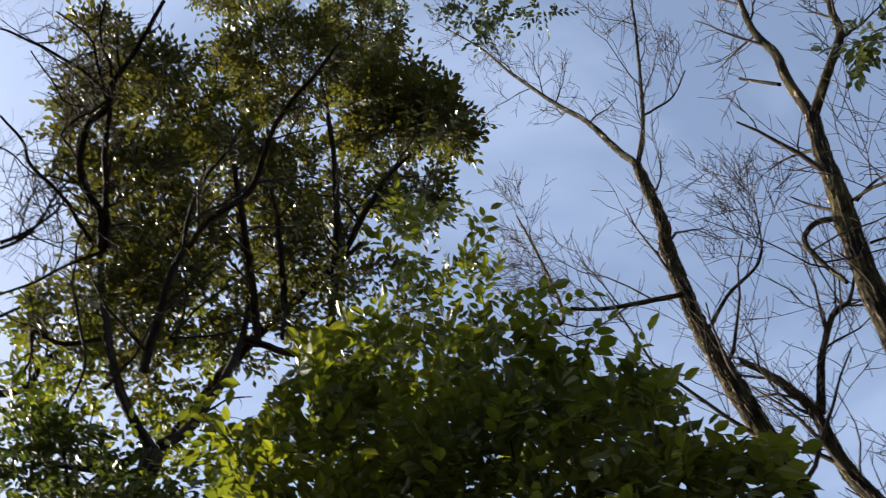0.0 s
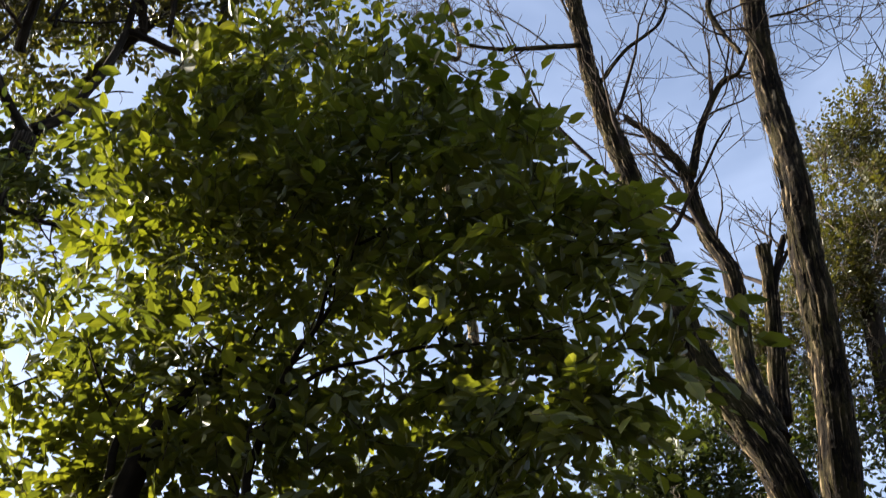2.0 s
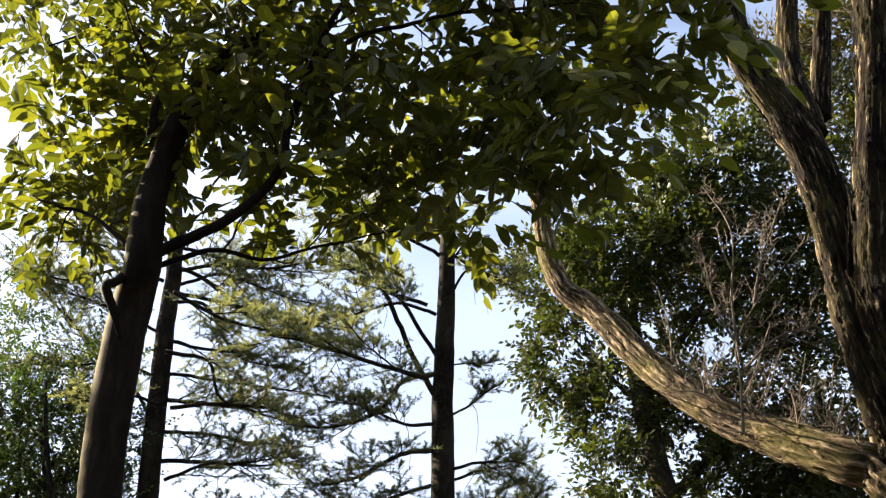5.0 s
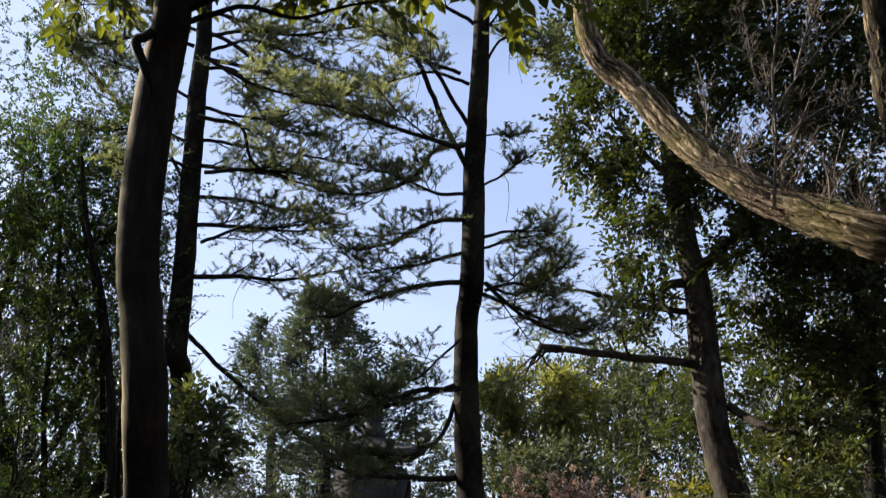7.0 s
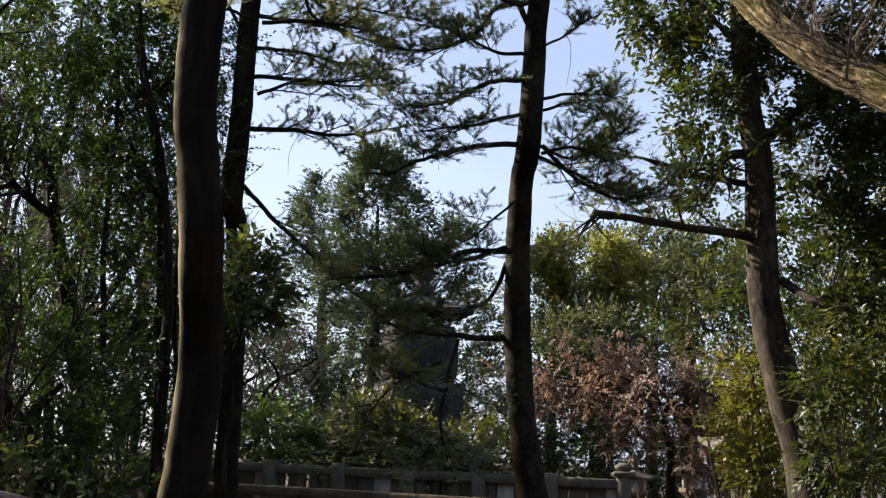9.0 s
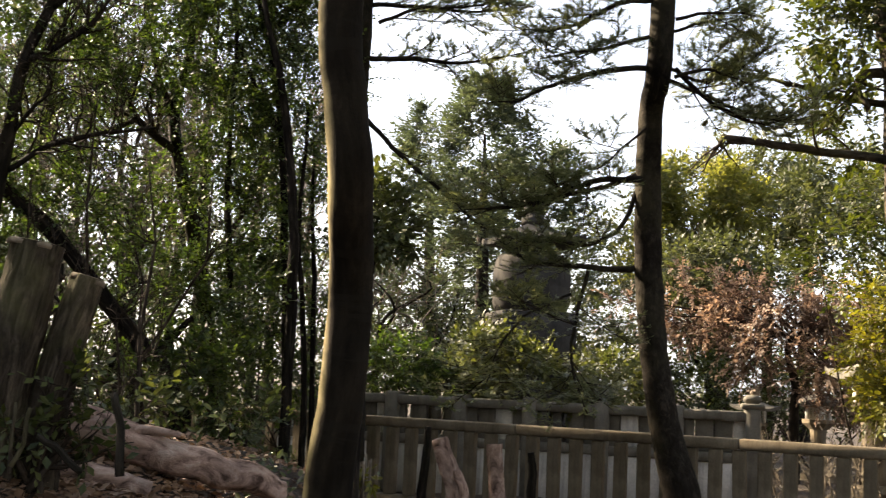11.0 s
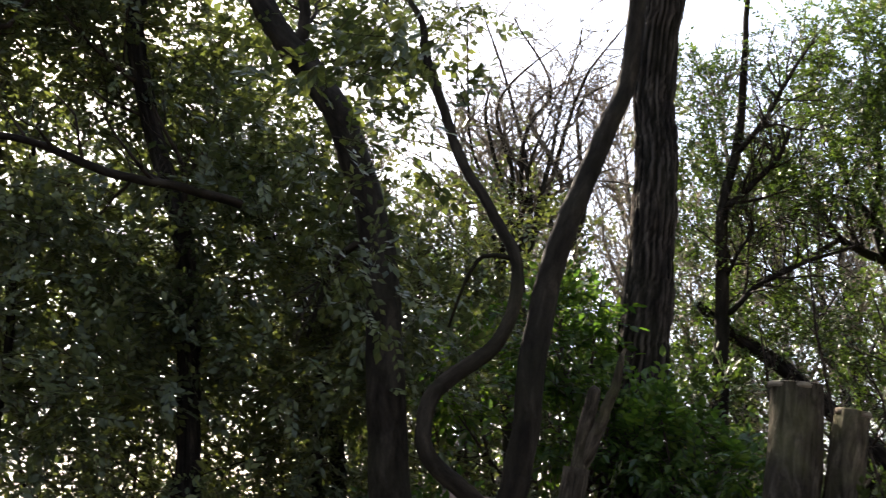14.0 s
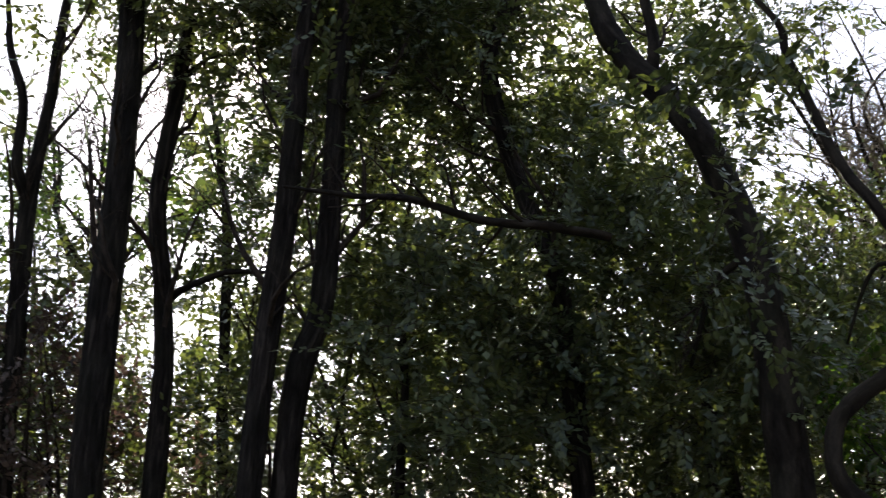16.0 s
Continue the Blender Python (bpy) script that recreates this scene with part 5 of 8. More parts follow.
foliage(tree, ([((-2.37, 6.92, 22.38), (1.25, 1.0, 0.9), 12), ((-0.44, 7.37, 20.48), (0.8, 0.9, 0.7), 9), ((-3.94, 6.14, 19.11), (0.8, 0.9, 0.7), 6), ((-3.59, 6.12, 27.36), (1.3, 1, 0.8), 10), ((0.39, 7.21, 19.83), (0.45, 0.5, 0.5), 4), ((-3.97, 6.24, 16.38), (0.6, 0.7, 0.5), 4), ((-1.62, 7.36, 17.84), (0.7, 0.7, 0.5), 2.5), ((-0.83, 7.22, 24.96), (0.8, 0.8, 0.6), 6), ((-3.85, 6.89, 13.88), (0.5, 0.6, 0.5), 1.6), ((-2.23, 7.39, 15.87), (0.9, 0.7, 0.5), 1.8)]
    + [((-0.93, 7.71, 14.35), (1.0, 0.7, 0.5), 3), ((-4.62, 5.64, 17.11), (0.5, 0.6, 0.6), 3), ((-2.93, 6.69, 17.53), (0.9, 0.7, 0.5), 6), ((0.73, 7.21, 18.95), (0.25, 0.4, 0.4), 2), ((-0.05, 7.40, 17.24), (0.45, 0.5, 0.35), 2.5), ((-4.41, 6.55, 13.51), (0.4, 0.5, 0.5), 1.2), ((-3.43, 7.23, 13.00), (0.4, 0.5, 0.4), 1.2), ((-3.35, 6.71, 15.35), (0.5, 0.6, 0.35), 2.2), ((-3.87, 6.42, 14.68), (0.45, 0.5, 0.4), 2), ((-2.16, 7.21, 16.56), (0.5, 0.6, 0.35), 2)]
    + [((-1.57, 7.48, 16.00), (0.6, 0.6, 0.35), 2), ((-3.26, 7.20, 14.46), (0.6, 0.6, 0.4), 1.5), ((-4.11, 6.74, 14.26), (0.5, 0.6, 0.4), 1.2), ((-2.38, 7.55, 14.21), (0.6, 0.6, 0.4), 1.5), ((-5.03, 5.29, 19.98), (0.5, 0.6, 0.5), 3)]),
    7200, LEAF_HIGH, rng, 0.15, 0.4, 8, 0.3, 0.55, DIAMOND, 0.95)
foliage(tree, [((-3.43, 8.30, 10.42), (0.7, 0.7, 0.5), 3), ((-3.49, 8.82, 9.97), (0.7, 0.7, 0.6), 2), ((-3.18, 7.86, 11.11), (0.6, 0.6, 0.4), 2), ((-4.62, 7.13, 11.64), (0.7, 0.7, 0.5), 2.5),
    ((-4.26, 7.12, 12.70), (0.5, 0.6, 0.5), 2), ((-3.63, 7.69, 11.87), (0.5, 0.6, 0.4), 1.5), ((-3.16, 7.24, 14.22), (0.5, 0.6, 0.4), 1.5), ((-4.72, 6.82, 13.23), (0.5, 0.6, 0.4), 1.5)],
        560, LEAF_BROAD, rng, 0.12, 0.35, 9, 0.36, 0.5)

# bare limbs in front of the crown, and wiry ones past its edge
for pts, rad, twigs in ([
    ([(-3.94, 8.87, 13.31), (-3.50, 8.58, 13.70), (-2.90, 8.17, 14.18), (-2.56, 7.96, 14.42), (-2.13, 7.72, 14.67), (-1.53, 7.43, 14.95), (-0.82, 7.06, 15.25)], [0.105, 0.097, 0.089, 0.081, 0.073, 0.056, 0.032], 5),
    ([(-2.27, 7.46, 13.59), (-2.24, 7.00, 13.90), (-2.23, 6.49, 14.21), (-2.22, 5.76, 14.60), (-2.24, 5.35, 14.79)], [0.060, 0.057, 0.049, 0.041, 0.030], 5),
    ([(-1.94, 7.47, 14.26), (-1.89, 6.82, 14.67), (-1.86, 6.35, 14.93), (-1.88, 5.93, 15.14)], [0.047, 0.043, 0.035, 0.023], 5),
    ([(-1.29, 7.47, 14.96), (-1.11, 6.66, 15.44), (-1.04, 5.81, 15.87), (-1.04, 5.36, 16.06)], [0.056, 0.048, 0.036, 0.024], 5),
    ([(-1.11, 7.16, 15.17), (-0.67, 6.66, 15.48), (-0.29, 6.29, 15.70), (0.07, 6.05, 15.83)], [0.056, 0.044, 0.032, 0.020], 5),
    ([(-2.51, 5.25, 12.49), (-2.23, 5.03, 12.68), (-1.83, 4.89, 12.84), (-1.64, 4.70, 12.97), (-1.50, 4.44, 13.11), (-1.25, 4.13, 13.28), (-0.81, 3.79, 13.47), (-0.51, 3.51, 13.60)], [0.039, 0.039, 0.039, 0.036, 0.032, 0.029, 0.026, 0.016], 5),
    ([(-3.12, 6.27, 11.67), (-2.90, 5.81, 12.05), (-2.73, 5.47, 12.30), (-2.54, 5.24, 12.49)], [0.058, 0.052, 0.045, 0.039], 5),
    ([(-2.54, 5.24, 12.49), (-2.43, 4.93, 12.68), (-2.22, 4.63, 12.88), (-1.93, 4.41, 13.04), (-1.71, 4.19, 13.18)], [0.026, 0.023, 0.019, 0.016, 0.010], 5),
    ([(-3.47, 5.16, 12.59), (-3.42, 4.83, 12.78), (-3.54, 4.56, 12.86), (-3.56, 4.33, 12.96), (-3.48, 4.06, 13.11), (-3.36, 3.88, 13.22), (-3.16, 3.78, 13.32), (-3.06, 3.57, 13.43), (-2.80, 3.31, 13.59), (-2.36, 2.83, 13.85)], [0.047, 0.043, 0.043, 0.040, 0.040, 0.040, 0.040, 0.037, 0.030, 0.023], 5),
    ([(-3.41, 5.17, 12.60), (-3.34, 4.62, 12.91), (-3.25, 4.17, 13.13), (-3.13, 3.79, 13.32)], [0.040, 0.037, 0.033, 0.030], 5),
] + [
    ([(-4.04, 2.75, 13.36), (-3.75, 2.96, 13.40), (-3.44, 3.26, 13.42), (-3.25, 3.47, 13.41), (-3.15, 3.72, 13.35)], [0.013, 0.016, 0.018, 0.021, 0.023], 9),
    ([(-3.47, 2.71, 13.57), (-3.28, 2.93, 13.57), (-3.17, 3.10, 13.55), (-3.17, 3.31, 13.48), (-3.15, 3.72, 13.35)], [0.010, 0.012, 0.015, 0.017, 0.020], 9),
    ([(-2.93, 2.65, 13.75), (-3.05, 2.92, 13.64), (-3.08, 3.21, 13.54), (-3.04, 3.34, 13.51), (-3.05, 3.51, 13.45)], [0.013, 0.016, 0.018, 0.021, 0.023], 9),
    ([(-4.22, 3.59, 13.01), (-4.06, 3.90, 12.96), (-4.02, 4.14, 12.87), (-3.91, 4.34, 12.82), (-3.73, 4.62, 12.76), (-3.65, 4.85, 12.68), (-3.54, 5.08, 12.61)], [0.013, 0.016, 0.018, 0.020, 0.022, 0.024, 0.027], 9),
    ([(-4.45, 4.85, 12.35), (-4.16, 4.81, 12.50), (-4.00, 4.69, 12.63), (-3.86, 4.53, 12.76), (-3.66, 4.39, 12.90)], [0.020, 0.017, 0.015, 0.012, 0.010], 9),
    ([(-4.44, 4.80, 12.38), (-4.10, 4.77, 12.55), (-3.86, 4.67, 12.69), (-3.72, 4.54, 12.81)], [0.023, 0.019, 0.014, 0.010], 9),
    ([(-4.52, 5.27, 12.09), (-4.18, 5.27, 12.24), (-3.83, 5.22, 12.42), (-3.41, 5.17, 12.60)], [0.013, 0.016, 0.018, 0.020], 9),
    ([(-3.80, 3.04, 13.36), (-3.67, 3.36, 13.30), (-3.60, 3.59, 13.25), (-3.39, 3.73, 13.27)], [0.008, 0.009, 0.011, 0.013], 9),
    ([(-3.51, 4.40, 12.95), (-3.60, 4.08, 13.05), (-3.67, 3.95, 13.08), (-3.53, 3.84, 13.18), (-3.34, 3.80, 13.25), (-3.18, 3.72, 13.34)], [0.010, 0.012, 0.014, 0.016, 0.018, 0.020], 9),
    ([(-4.24, 4.59, 12.58), (-4.04, 4.42, 12.74), (-3.78, 4.26, 12.91), (-3.59, 4.49, 12.88), (-3.54, 4.71, 12.79)], [0.008, 0.008, 0.010, 0.012, 0.013], 9),
]):
    line2, r2 = bough(tree, "limb", pts, rad, BARK_DARK, rng, 8, 0.12)
    w = Build()
    sprout(w, line2, r2, rng, 2, twigs, 0.9, 0.1, 0.9, 0.15, 0.25, 0.5, 4, least=0.0035)
    part("twig_growth", w, TWIG, tree, kind="stuff")
foliage(tree, [((-4.09, 6.45, 10.45), (0.6, 0.6, 0.45), 3), ((-3.65, 6.80, 10.37), (0.6, 0.6, 0.4), 3), ((-4.26, 6.09, 10.64), (0.4, 0.5, 0.35), 2), ((-2.55, 6.70, 10.22), (0.4, 0.4, 0.25), 1)], 260, LEAF_OAK, rng, 0.13, 0.34, 8, 0.15, 0.6)

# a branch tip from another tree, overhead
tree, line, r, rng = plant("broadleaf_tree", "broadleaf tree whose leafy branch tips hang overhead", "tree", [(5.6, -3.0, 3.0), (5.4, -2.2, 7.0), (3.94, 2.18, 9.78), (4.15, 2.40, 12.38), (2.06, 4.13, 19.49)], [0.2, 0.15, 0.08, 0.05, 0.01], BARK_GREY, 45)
# darker leaf material on the tips puts the shade of their undersides into colour
foliage(tree, [((1.38, 4.31, 16.57), (0.5, 0.4, 0.25), 3), ((0.32, 4.61, 19.14), (0.45, 0.4, 0.25), 2), ((2.09, 4.12, 15.88), (0.25, 0.25, 0.12), 1), ((3.71, 2.45, 9.23), (0.18, 0.25, 0.28), 1.5)], 150, LEAF_DARK, rng, 0.1, 0.28, 8, 0.15, 0.6)
# unseen rest of its crown, added overhead and behind to block skylight
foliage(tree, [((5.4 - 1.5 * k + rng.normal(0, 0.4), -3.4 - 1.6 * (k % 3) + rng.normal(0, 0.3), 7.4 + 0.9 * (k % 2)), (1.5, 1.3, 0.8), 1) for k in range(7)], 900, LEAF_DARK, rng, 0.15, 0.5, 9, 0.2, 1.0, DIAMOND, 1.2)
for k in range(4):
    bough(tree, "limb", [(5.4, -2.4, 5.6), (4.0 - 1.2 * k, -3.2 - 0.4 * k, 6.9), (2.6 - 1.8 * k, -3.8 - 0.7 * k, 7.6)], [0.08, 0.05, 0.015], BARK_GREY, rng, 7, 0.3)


# ---- tree on the far side of the fence, to the right ----
tree, line, r, rng = plant(
    "evergreen_oak", "evergreen oak with a leaning grey trunk and a dense dark crown", "tree",
    [(4.63, 14.18, 1.46), (4.30, 14.28, 2.76), (4.11, 14.33, 3.81), (4.04, 14.30, 5.63), (3.92, 14.33, 6.47), (3.84, 14.35, 7.69), (3.86, 14.35, 9.16), (4.46, 14.05, 10.25), (4.57, 14.02, 11.51)],
    [0.29, 0.24, 0.21, 0.19, 0.175, 0.155, 0.13, 0.09, 0.04], BARK_OAK, 51, 0.06, 18, 0.14)
for pts, rad in ([([(4.15, 14.27, 4.58), (3.66, 14.19, 4.64), (3.04, 14.11, 4.68), (2.42, 14.01, 4.75), (1.77, 13.89, 4.79)], [0.065, 0.06, 0.055, 0.05, 0.045]), ([(1.80, 13.89, 4.80), (1.74, 13.89, 4.72), (1.76, 13.89, 4.65)], [0.05, 0.04, 0.02]), ([(3.91, 14.34, 5.38), (3.34, 14.26, 5.42), (2.79, 14.16, 5.55), (2.17, 14.15, 5.67)], [0.05, 0.04, 0.03, 0.012]), ([(3.90, 14.34, 5.80), (3.59, 14.20, 5.72), (3.48, 14.13, 5.50), (3.59, 14.00, 5.23)], [0.07, 0.06, 0.05, 0.03])]
    + [([(4.31, 14.23, 4.04), (4.56, 13.85, 3.75), (4.89, 13.54, 3.62), (5.34, 13.17, 3.74)], [0.06, 0.055, 0.05, 0.03]), ([(3.87, 14.35, 7.51), (4.47, 14.40, 8.25), (5.11, 14.31, 9.13), (5.71, 14.10, 9.78)], [0.07, 0.05, 0.035, 0.012]), ([(3.81, 14.36, 7.34), (3.26, 14.27, 7.93), (2.80, 14.26, 8.56)], [0.05, 0.035, 0.012]), ([(4.02, 14.31, 5.96), (4.81, 14.09, 6.55), (5.61, 13.92, 7.08), (6.40, 13.60, 7.37)], [0.07, 0.055, 0.04, 0.015])]):
    line2, r2 = bough(tree, "limb", pts, rad, BARK_OAK, rng, 9, 0.14)
    w = Build()
    sprout(w, line2, r2, rng, 2, 7, 0.9, 0.35, 0.8, 0.15, 0.2, 0.4, 5)
    part("twig_growth", w, TWIG, tree, kind="stuff")
foliage(tree, ([((2.89, 14.55, 9.55), (0.75, 0.9, 0.7), 5), ((3.74, 14.38, 9.84), (0.8, 1, 0.8), 6), ((4.59, 14.15, 9.34), (0.9, 1, 0.8), 6), ((2.73, 14.57, 8.06), (0.55, 0.8, 0.5), 4), ((3.50, 14.43, 7.28), (0.7, 0.9, 0.5), 4), ((4.96, 14.04, 8.27), (0.9, 1, 0.8), 5), ((5.92, 14.02, 8.89), (0.9, 1, 0.8), 6), ((6.33, 13.85, 7.30), (0.9, 1, 0.8), 6), ((5.37, 14.11, 6.56), (0.9, 1, 0.6), 6), ((3.25, 14.28, 6.37), (0.5, 0.6, 0.4), 2.5)]
    + [((4.97, 14.56, 6.03), (0.8, 1, 0.6), 5), ((5.87, 14.25, 5.61), (0.8, 1, 0.7), 6), ((6.52, 13.99, 5.94), (0.6, 0.8, 0.8), 4), ((5.52, 14.70, 4.75), (0.7, 0.8, 0.5), 4), ((6.18, 14.45, 4.38), (0.8, 0.8, 0.6), 5), ((4.75, 14.52, 7.23), (0.7, 0.8, 0.6), 4), ((4.38, 14.07, 10.27), (0.8, 0.9, 0.9), 5), ((5.45, 13.73, 10.65), (0.9, 0.9, 0.8), 5), ((6.02, 13.95, 9.35), (1.0, 1, 0.9), 6), ((3.25, 14.33, 8.70), (0.6, 0.8, 0.6), 4)]
    + [((3.84, 14.87, 5.12), (0.6, 0.7, 0.5), 2), ((3.17, 14.19, 5.28), (0.4, 0.5, 0.25), 1.3), ((5.95, 14.11, 11.18), (0.9, 0.9, 0.8), 4), ((7.06, 13.96, 12.18), (0.9, 0.9, 0.8), 4), ((7.76, 13.62, 10.92), (0.9, 0.9, 0.9), 4), ((7.06, 13.74, 9.38), (0.9, 0.9, 0.9), 4), ((5.11, 14.30, 11.44), (0.7, 0.9, 0.6), 3)]),
    10000, LEAF_OAK, rng, 0.112, 0.4, 9, 0.37, 0.7, DIAMOND, 1.1)
tree, line, r, rng = plant("evergreen_oak", "slim dark evergreen oak behind the fence", "tree",
    [(6.32, 14.64, 3.27), (6.39, 14.58, 4.72), (6.42, 14.57, 6.03), (6.53, 14.53, 7.58)], [0.15, 0.13, 0.11, 0.06], BARK_DARK, 52)
foliage(tree, [((7.20, 14.23, 7.90), (1, 1, 1.2), 3), ((6.99, 14.33, 4.98), (1, 1, 1.0), 3)], 480, LEAF_DARK, rng, 0.12, 0.4, 8, 0.3, width=0.95)
foliage(tree, [((4.86, 13.34, 11.56), (0.9, 0.9, 0.8), 1.0), ((5.49, 13.65, 10.79), (0.9, 0.9, 0.8), 1.3), ((4.55, 14.08, 10.57), (0.9, 0.9, 0.8), 1.2), ((6.01, 13.92, 10.02), (0.9, 0.9, 0.8), 1.3), ((5.46, 12.90, 11.87), (0.9, 0.9, 0.8), 0.8), ((6.76, 13.25, 10.59), (0.9, 0.9, 0.8), 1.0), ((7.14, 13.65, 9.63), (0.9, 0.9, 0.8), 1.2), ((3.92, 14.59, 9.98), (0.9, 0.9, 0.8), 0.8), ((5.17, 14.38, 9.73), (0.9, 0.9, 0.8), 1.2), ((6.48, 14.18, 9.19), (0.9, 0.9, 0.8), 1.2)], 520, LEAF_OAK, rng, 0.15, 0.45, 9, 0.36, 0.9, DIAMOND, 1.1)
# olive crown high on the right
tree, line, r, rng = plant("olive_crowned_tree", "tree with an olive crown full of dry pale twigs", "tree",
    [(7.86, 13.79, 7.04), (8.62, 13.33, 10.93), (9.27, 12.92, 14.81), (9.27, 12.79, 14.61)], [0.22, 0.18, 0.14, 0.06], BARK_GREY, 53)
blobs = [((10.37, 11.99, 17.22), (0.9, 1, 0.7), 4), ((9.54, 12.61, 16.51), (0.8, 1, 0.9), 5), ((9.05, 12.93, 14.49), (0.8, 1, 0.9), 4), ((8.40, 13.33, 13.83), (0.8, 0.9, 0.8), 3), ((10.11, 12.19, 15.07), (1.2, 1, 1.1), 5), ((7.67, 13.73, 13.47), (0.6, 0.8, 0.6), 2.5), ((8.85, 13.20, 14.41), (0.8, 1, 0.9), 4), ((7.99, 13.70, 12.10), (0.8, 1, 0.9), 3), ((6.90, 14.10, 13.33), (0.7, 0.8, 0.5), 2)]
foliage(tree, blobs, 3000, LEAF_HIGH, rng, 0.1, 0.4, 9, 0.14, 0.7, DIAMOND, 1.1)
w = Build()
for c, rad, share in blobs:
    for q in range(7):
        p = np.array(c) + rng.normal(0, 0.4, 3) * np.array(rad) - np.array([0, 0.3, 0.3])
        pts = np.array([p, p + rng.normal(0, 0.25, 3) + np.array([0, 0, 0.3]), p + rng.normal(0, 0.45, 3) + np.array([0, -0.1, 0.75])])
        tube(w, pts, [0.012, 0.009, 0.005], 4, cap=False)
        sprout(w, pts, [0.012, 0.009, 0.005], rng, 2, 6, 0.6, 0.1, 0.9, 0.2, 0.3, 0.6, 4, least=0.004)
part("twig_growth", w, TWIG_PALE, tree, kind="stuff")


# ---- thicket left of the slender tree ----
tree, line, r, rng = plant("thicket_tree", "crooked small-leaved evergreen with a forked trunk", "tree",
    [(-4.41, 13.29, 1.15), (-4.59, 13.23, 1.99), (-4.78, 13.16, 3.06), (-5.07, 13.05, 4.21), (-5.16, 13.02, 4.83), (-5.04, 13.06, 5.48), (-5.02, 13.07, 6.24), (-5.03, 13.07, 7.01)], [0.12, 0.11, 0.1, 0.085, 0.07, 0.055, 0.04, 0.02], BARK_GREY, 61, 0.08)
for pts, rad in [
    ([(-5.08, 13.05, 4.28), (-5.30, 12.85, 4.42), (-5.47, 12.67, 4.60), (-5.62, 12.50, 5.02), (-5.74, 12.33, 5.70)], [0.06, 0.055, 0.045, 0.03, 0.012]),
    ([(-5.19, 13.00, 4.75), (-5.39, 12.92, 5.29), (-5.53, 12.86, 5.87), (-5.71, 12.78, 6.61)], [0.045, 0.035, 0.025, 0.01]),
    ([(-5.47, 12.67, 4.60), (-5.78, 12.31, 4.33), (-6.20, 11.99, 4.15), (-6.58, 11.67, 3.84)], [0.035, 0.03, 0.025, 0.014]),
    ([(-4.75, 13.17, 2.92), (-4.43, 13.28, 3.23), (-4.07, 13.40, 4.21), (-4.24, 13.34, 5.33)], [0.045, 0.04, 0.03, 0.014]),
]:
    line2, r2 = bough(tree, "limb", pts, rad, BARK_GREY, rng, 8, 0.14)
    w = Build()
    sprout(w, line2, r2, rng, 2, 14, 0.95, 0.15, 0.85, 0.25, 0.25, 0.5, 5, least=0.003)
    part("twig_growth", w, TWIG, tree, kind="stuff")
foliage(tree, ([((-5.63, 12.60, 5.64), (0.8, 0.8, 0.7), 5), ((-4.78, 12.95, 5.67), (0.7, 0.8, 0.7), 5), ((-6.05, 12.18, 4.79), (0.7, 0.7, 0.5), 3), ((-4.71, 13.18, 4.61), (0.6, 0.7, 0.6), 3), ((-5.61, 12.39, 3.71), (0.7, 0.7, 0.4), 2.5), ((-5.11, 13.04, 3.40), (0.7, 0.7, 0.5), 2.5), ((-4.51, 13.26, 2.28), (0.5, 0.6, 0.6), 3), ((-4.06, 12.98, 1.30), (0.5, 0.5, 0.6), 3.5), ((-5.39, 13.14, 2.53), (0.7, 0.6, 0.5), 2), ((-6.36, 11.79, 5.46), (0.7, 0.7, 0.6), 3.5)]
    + [((-5.12, 13.03, 6.84), (1.2, 1, 0.7), 5), ((-6.17, 12.57, 3.09), (0.6, 0.6, 0.5), 2), ((-5.08, 13.09, 8.51), (0.9, 0.9, 0.9), 4), ((-4.79, 12.77, 6.96), (0.8, 0.8, 0.7), 4), ((-4.58, 13.49, 9.26), (0.6, 0.8, 0.6), 2)]),
    3600, LEAF_SMALL, rng, 0.054, 0.34, 14, 0.36, 0.45, DIAMOND, 1.2)

tree, line, r, rng = plant("thicket_tree", "thin-stemmed small-leaved tree with pale forked branches", "tree",
    [(-6.38, 10.85, 2.04), (-6.24, 10.93, 3.47), (-6.13, 10.99, 4.75), (-5.92, 11.10, 5.51), (-5.77, 11.17, 6.35), (-5.66, 11.23, 7.22), (-5.47, 11.32, 8.25), (-5.45, 11.33, 9.48)], [0.1, 0.08, 0.07, 0.055, 0.045, 0.035, 0.02, 0.008], BARK_GREY, 62, 0.08)
for pts, rad in [
    ([(-6.10, 11.00, 4.82), (-5.78, 11.06, 5.02), (-5.46, 11.10, 5.25), (-5.22, 11.10, 5.58)], [0.045, 0.035, 0.03, 0.015]),
    ([(-5.94, 11.09, 5.44), (-5.57, 11.16, 5.80), (-5.26, 11.19, 6.21), (-4.90, 11.24, 6.59)], [0.035, 0.03, 0.025, 0.012]),
    ([(-6.17, 10.97, 3.60), (-5.82, 11.04, 3.87), (-5.30, 11.17, 4.05), (-4.67, 11.33, 4.19)], [0.035, 0.03, 0.025, 0.012]),
    ([(-6.19, 10.96, 3.93), (-5.98, 10.95, 4.24), (-5.75, 10.96, 4.48), (-5.80, 10.93, 4.69)], [0.025, 0.022, 0.018, 0.01]),
]:
    line2, r2 = bough(tree, "limb", pts, rad, BARK_GREY, rng, 8, 0.14)
    w = Build()
    sprout(w, line2, r2, rng, 2, 14, 0.95, 0.15, 0.85, 0.25, 0.25, 0.5, 5, least=0.003)
    part("twig_growth", w, TWIG, tree, kind="stuff")
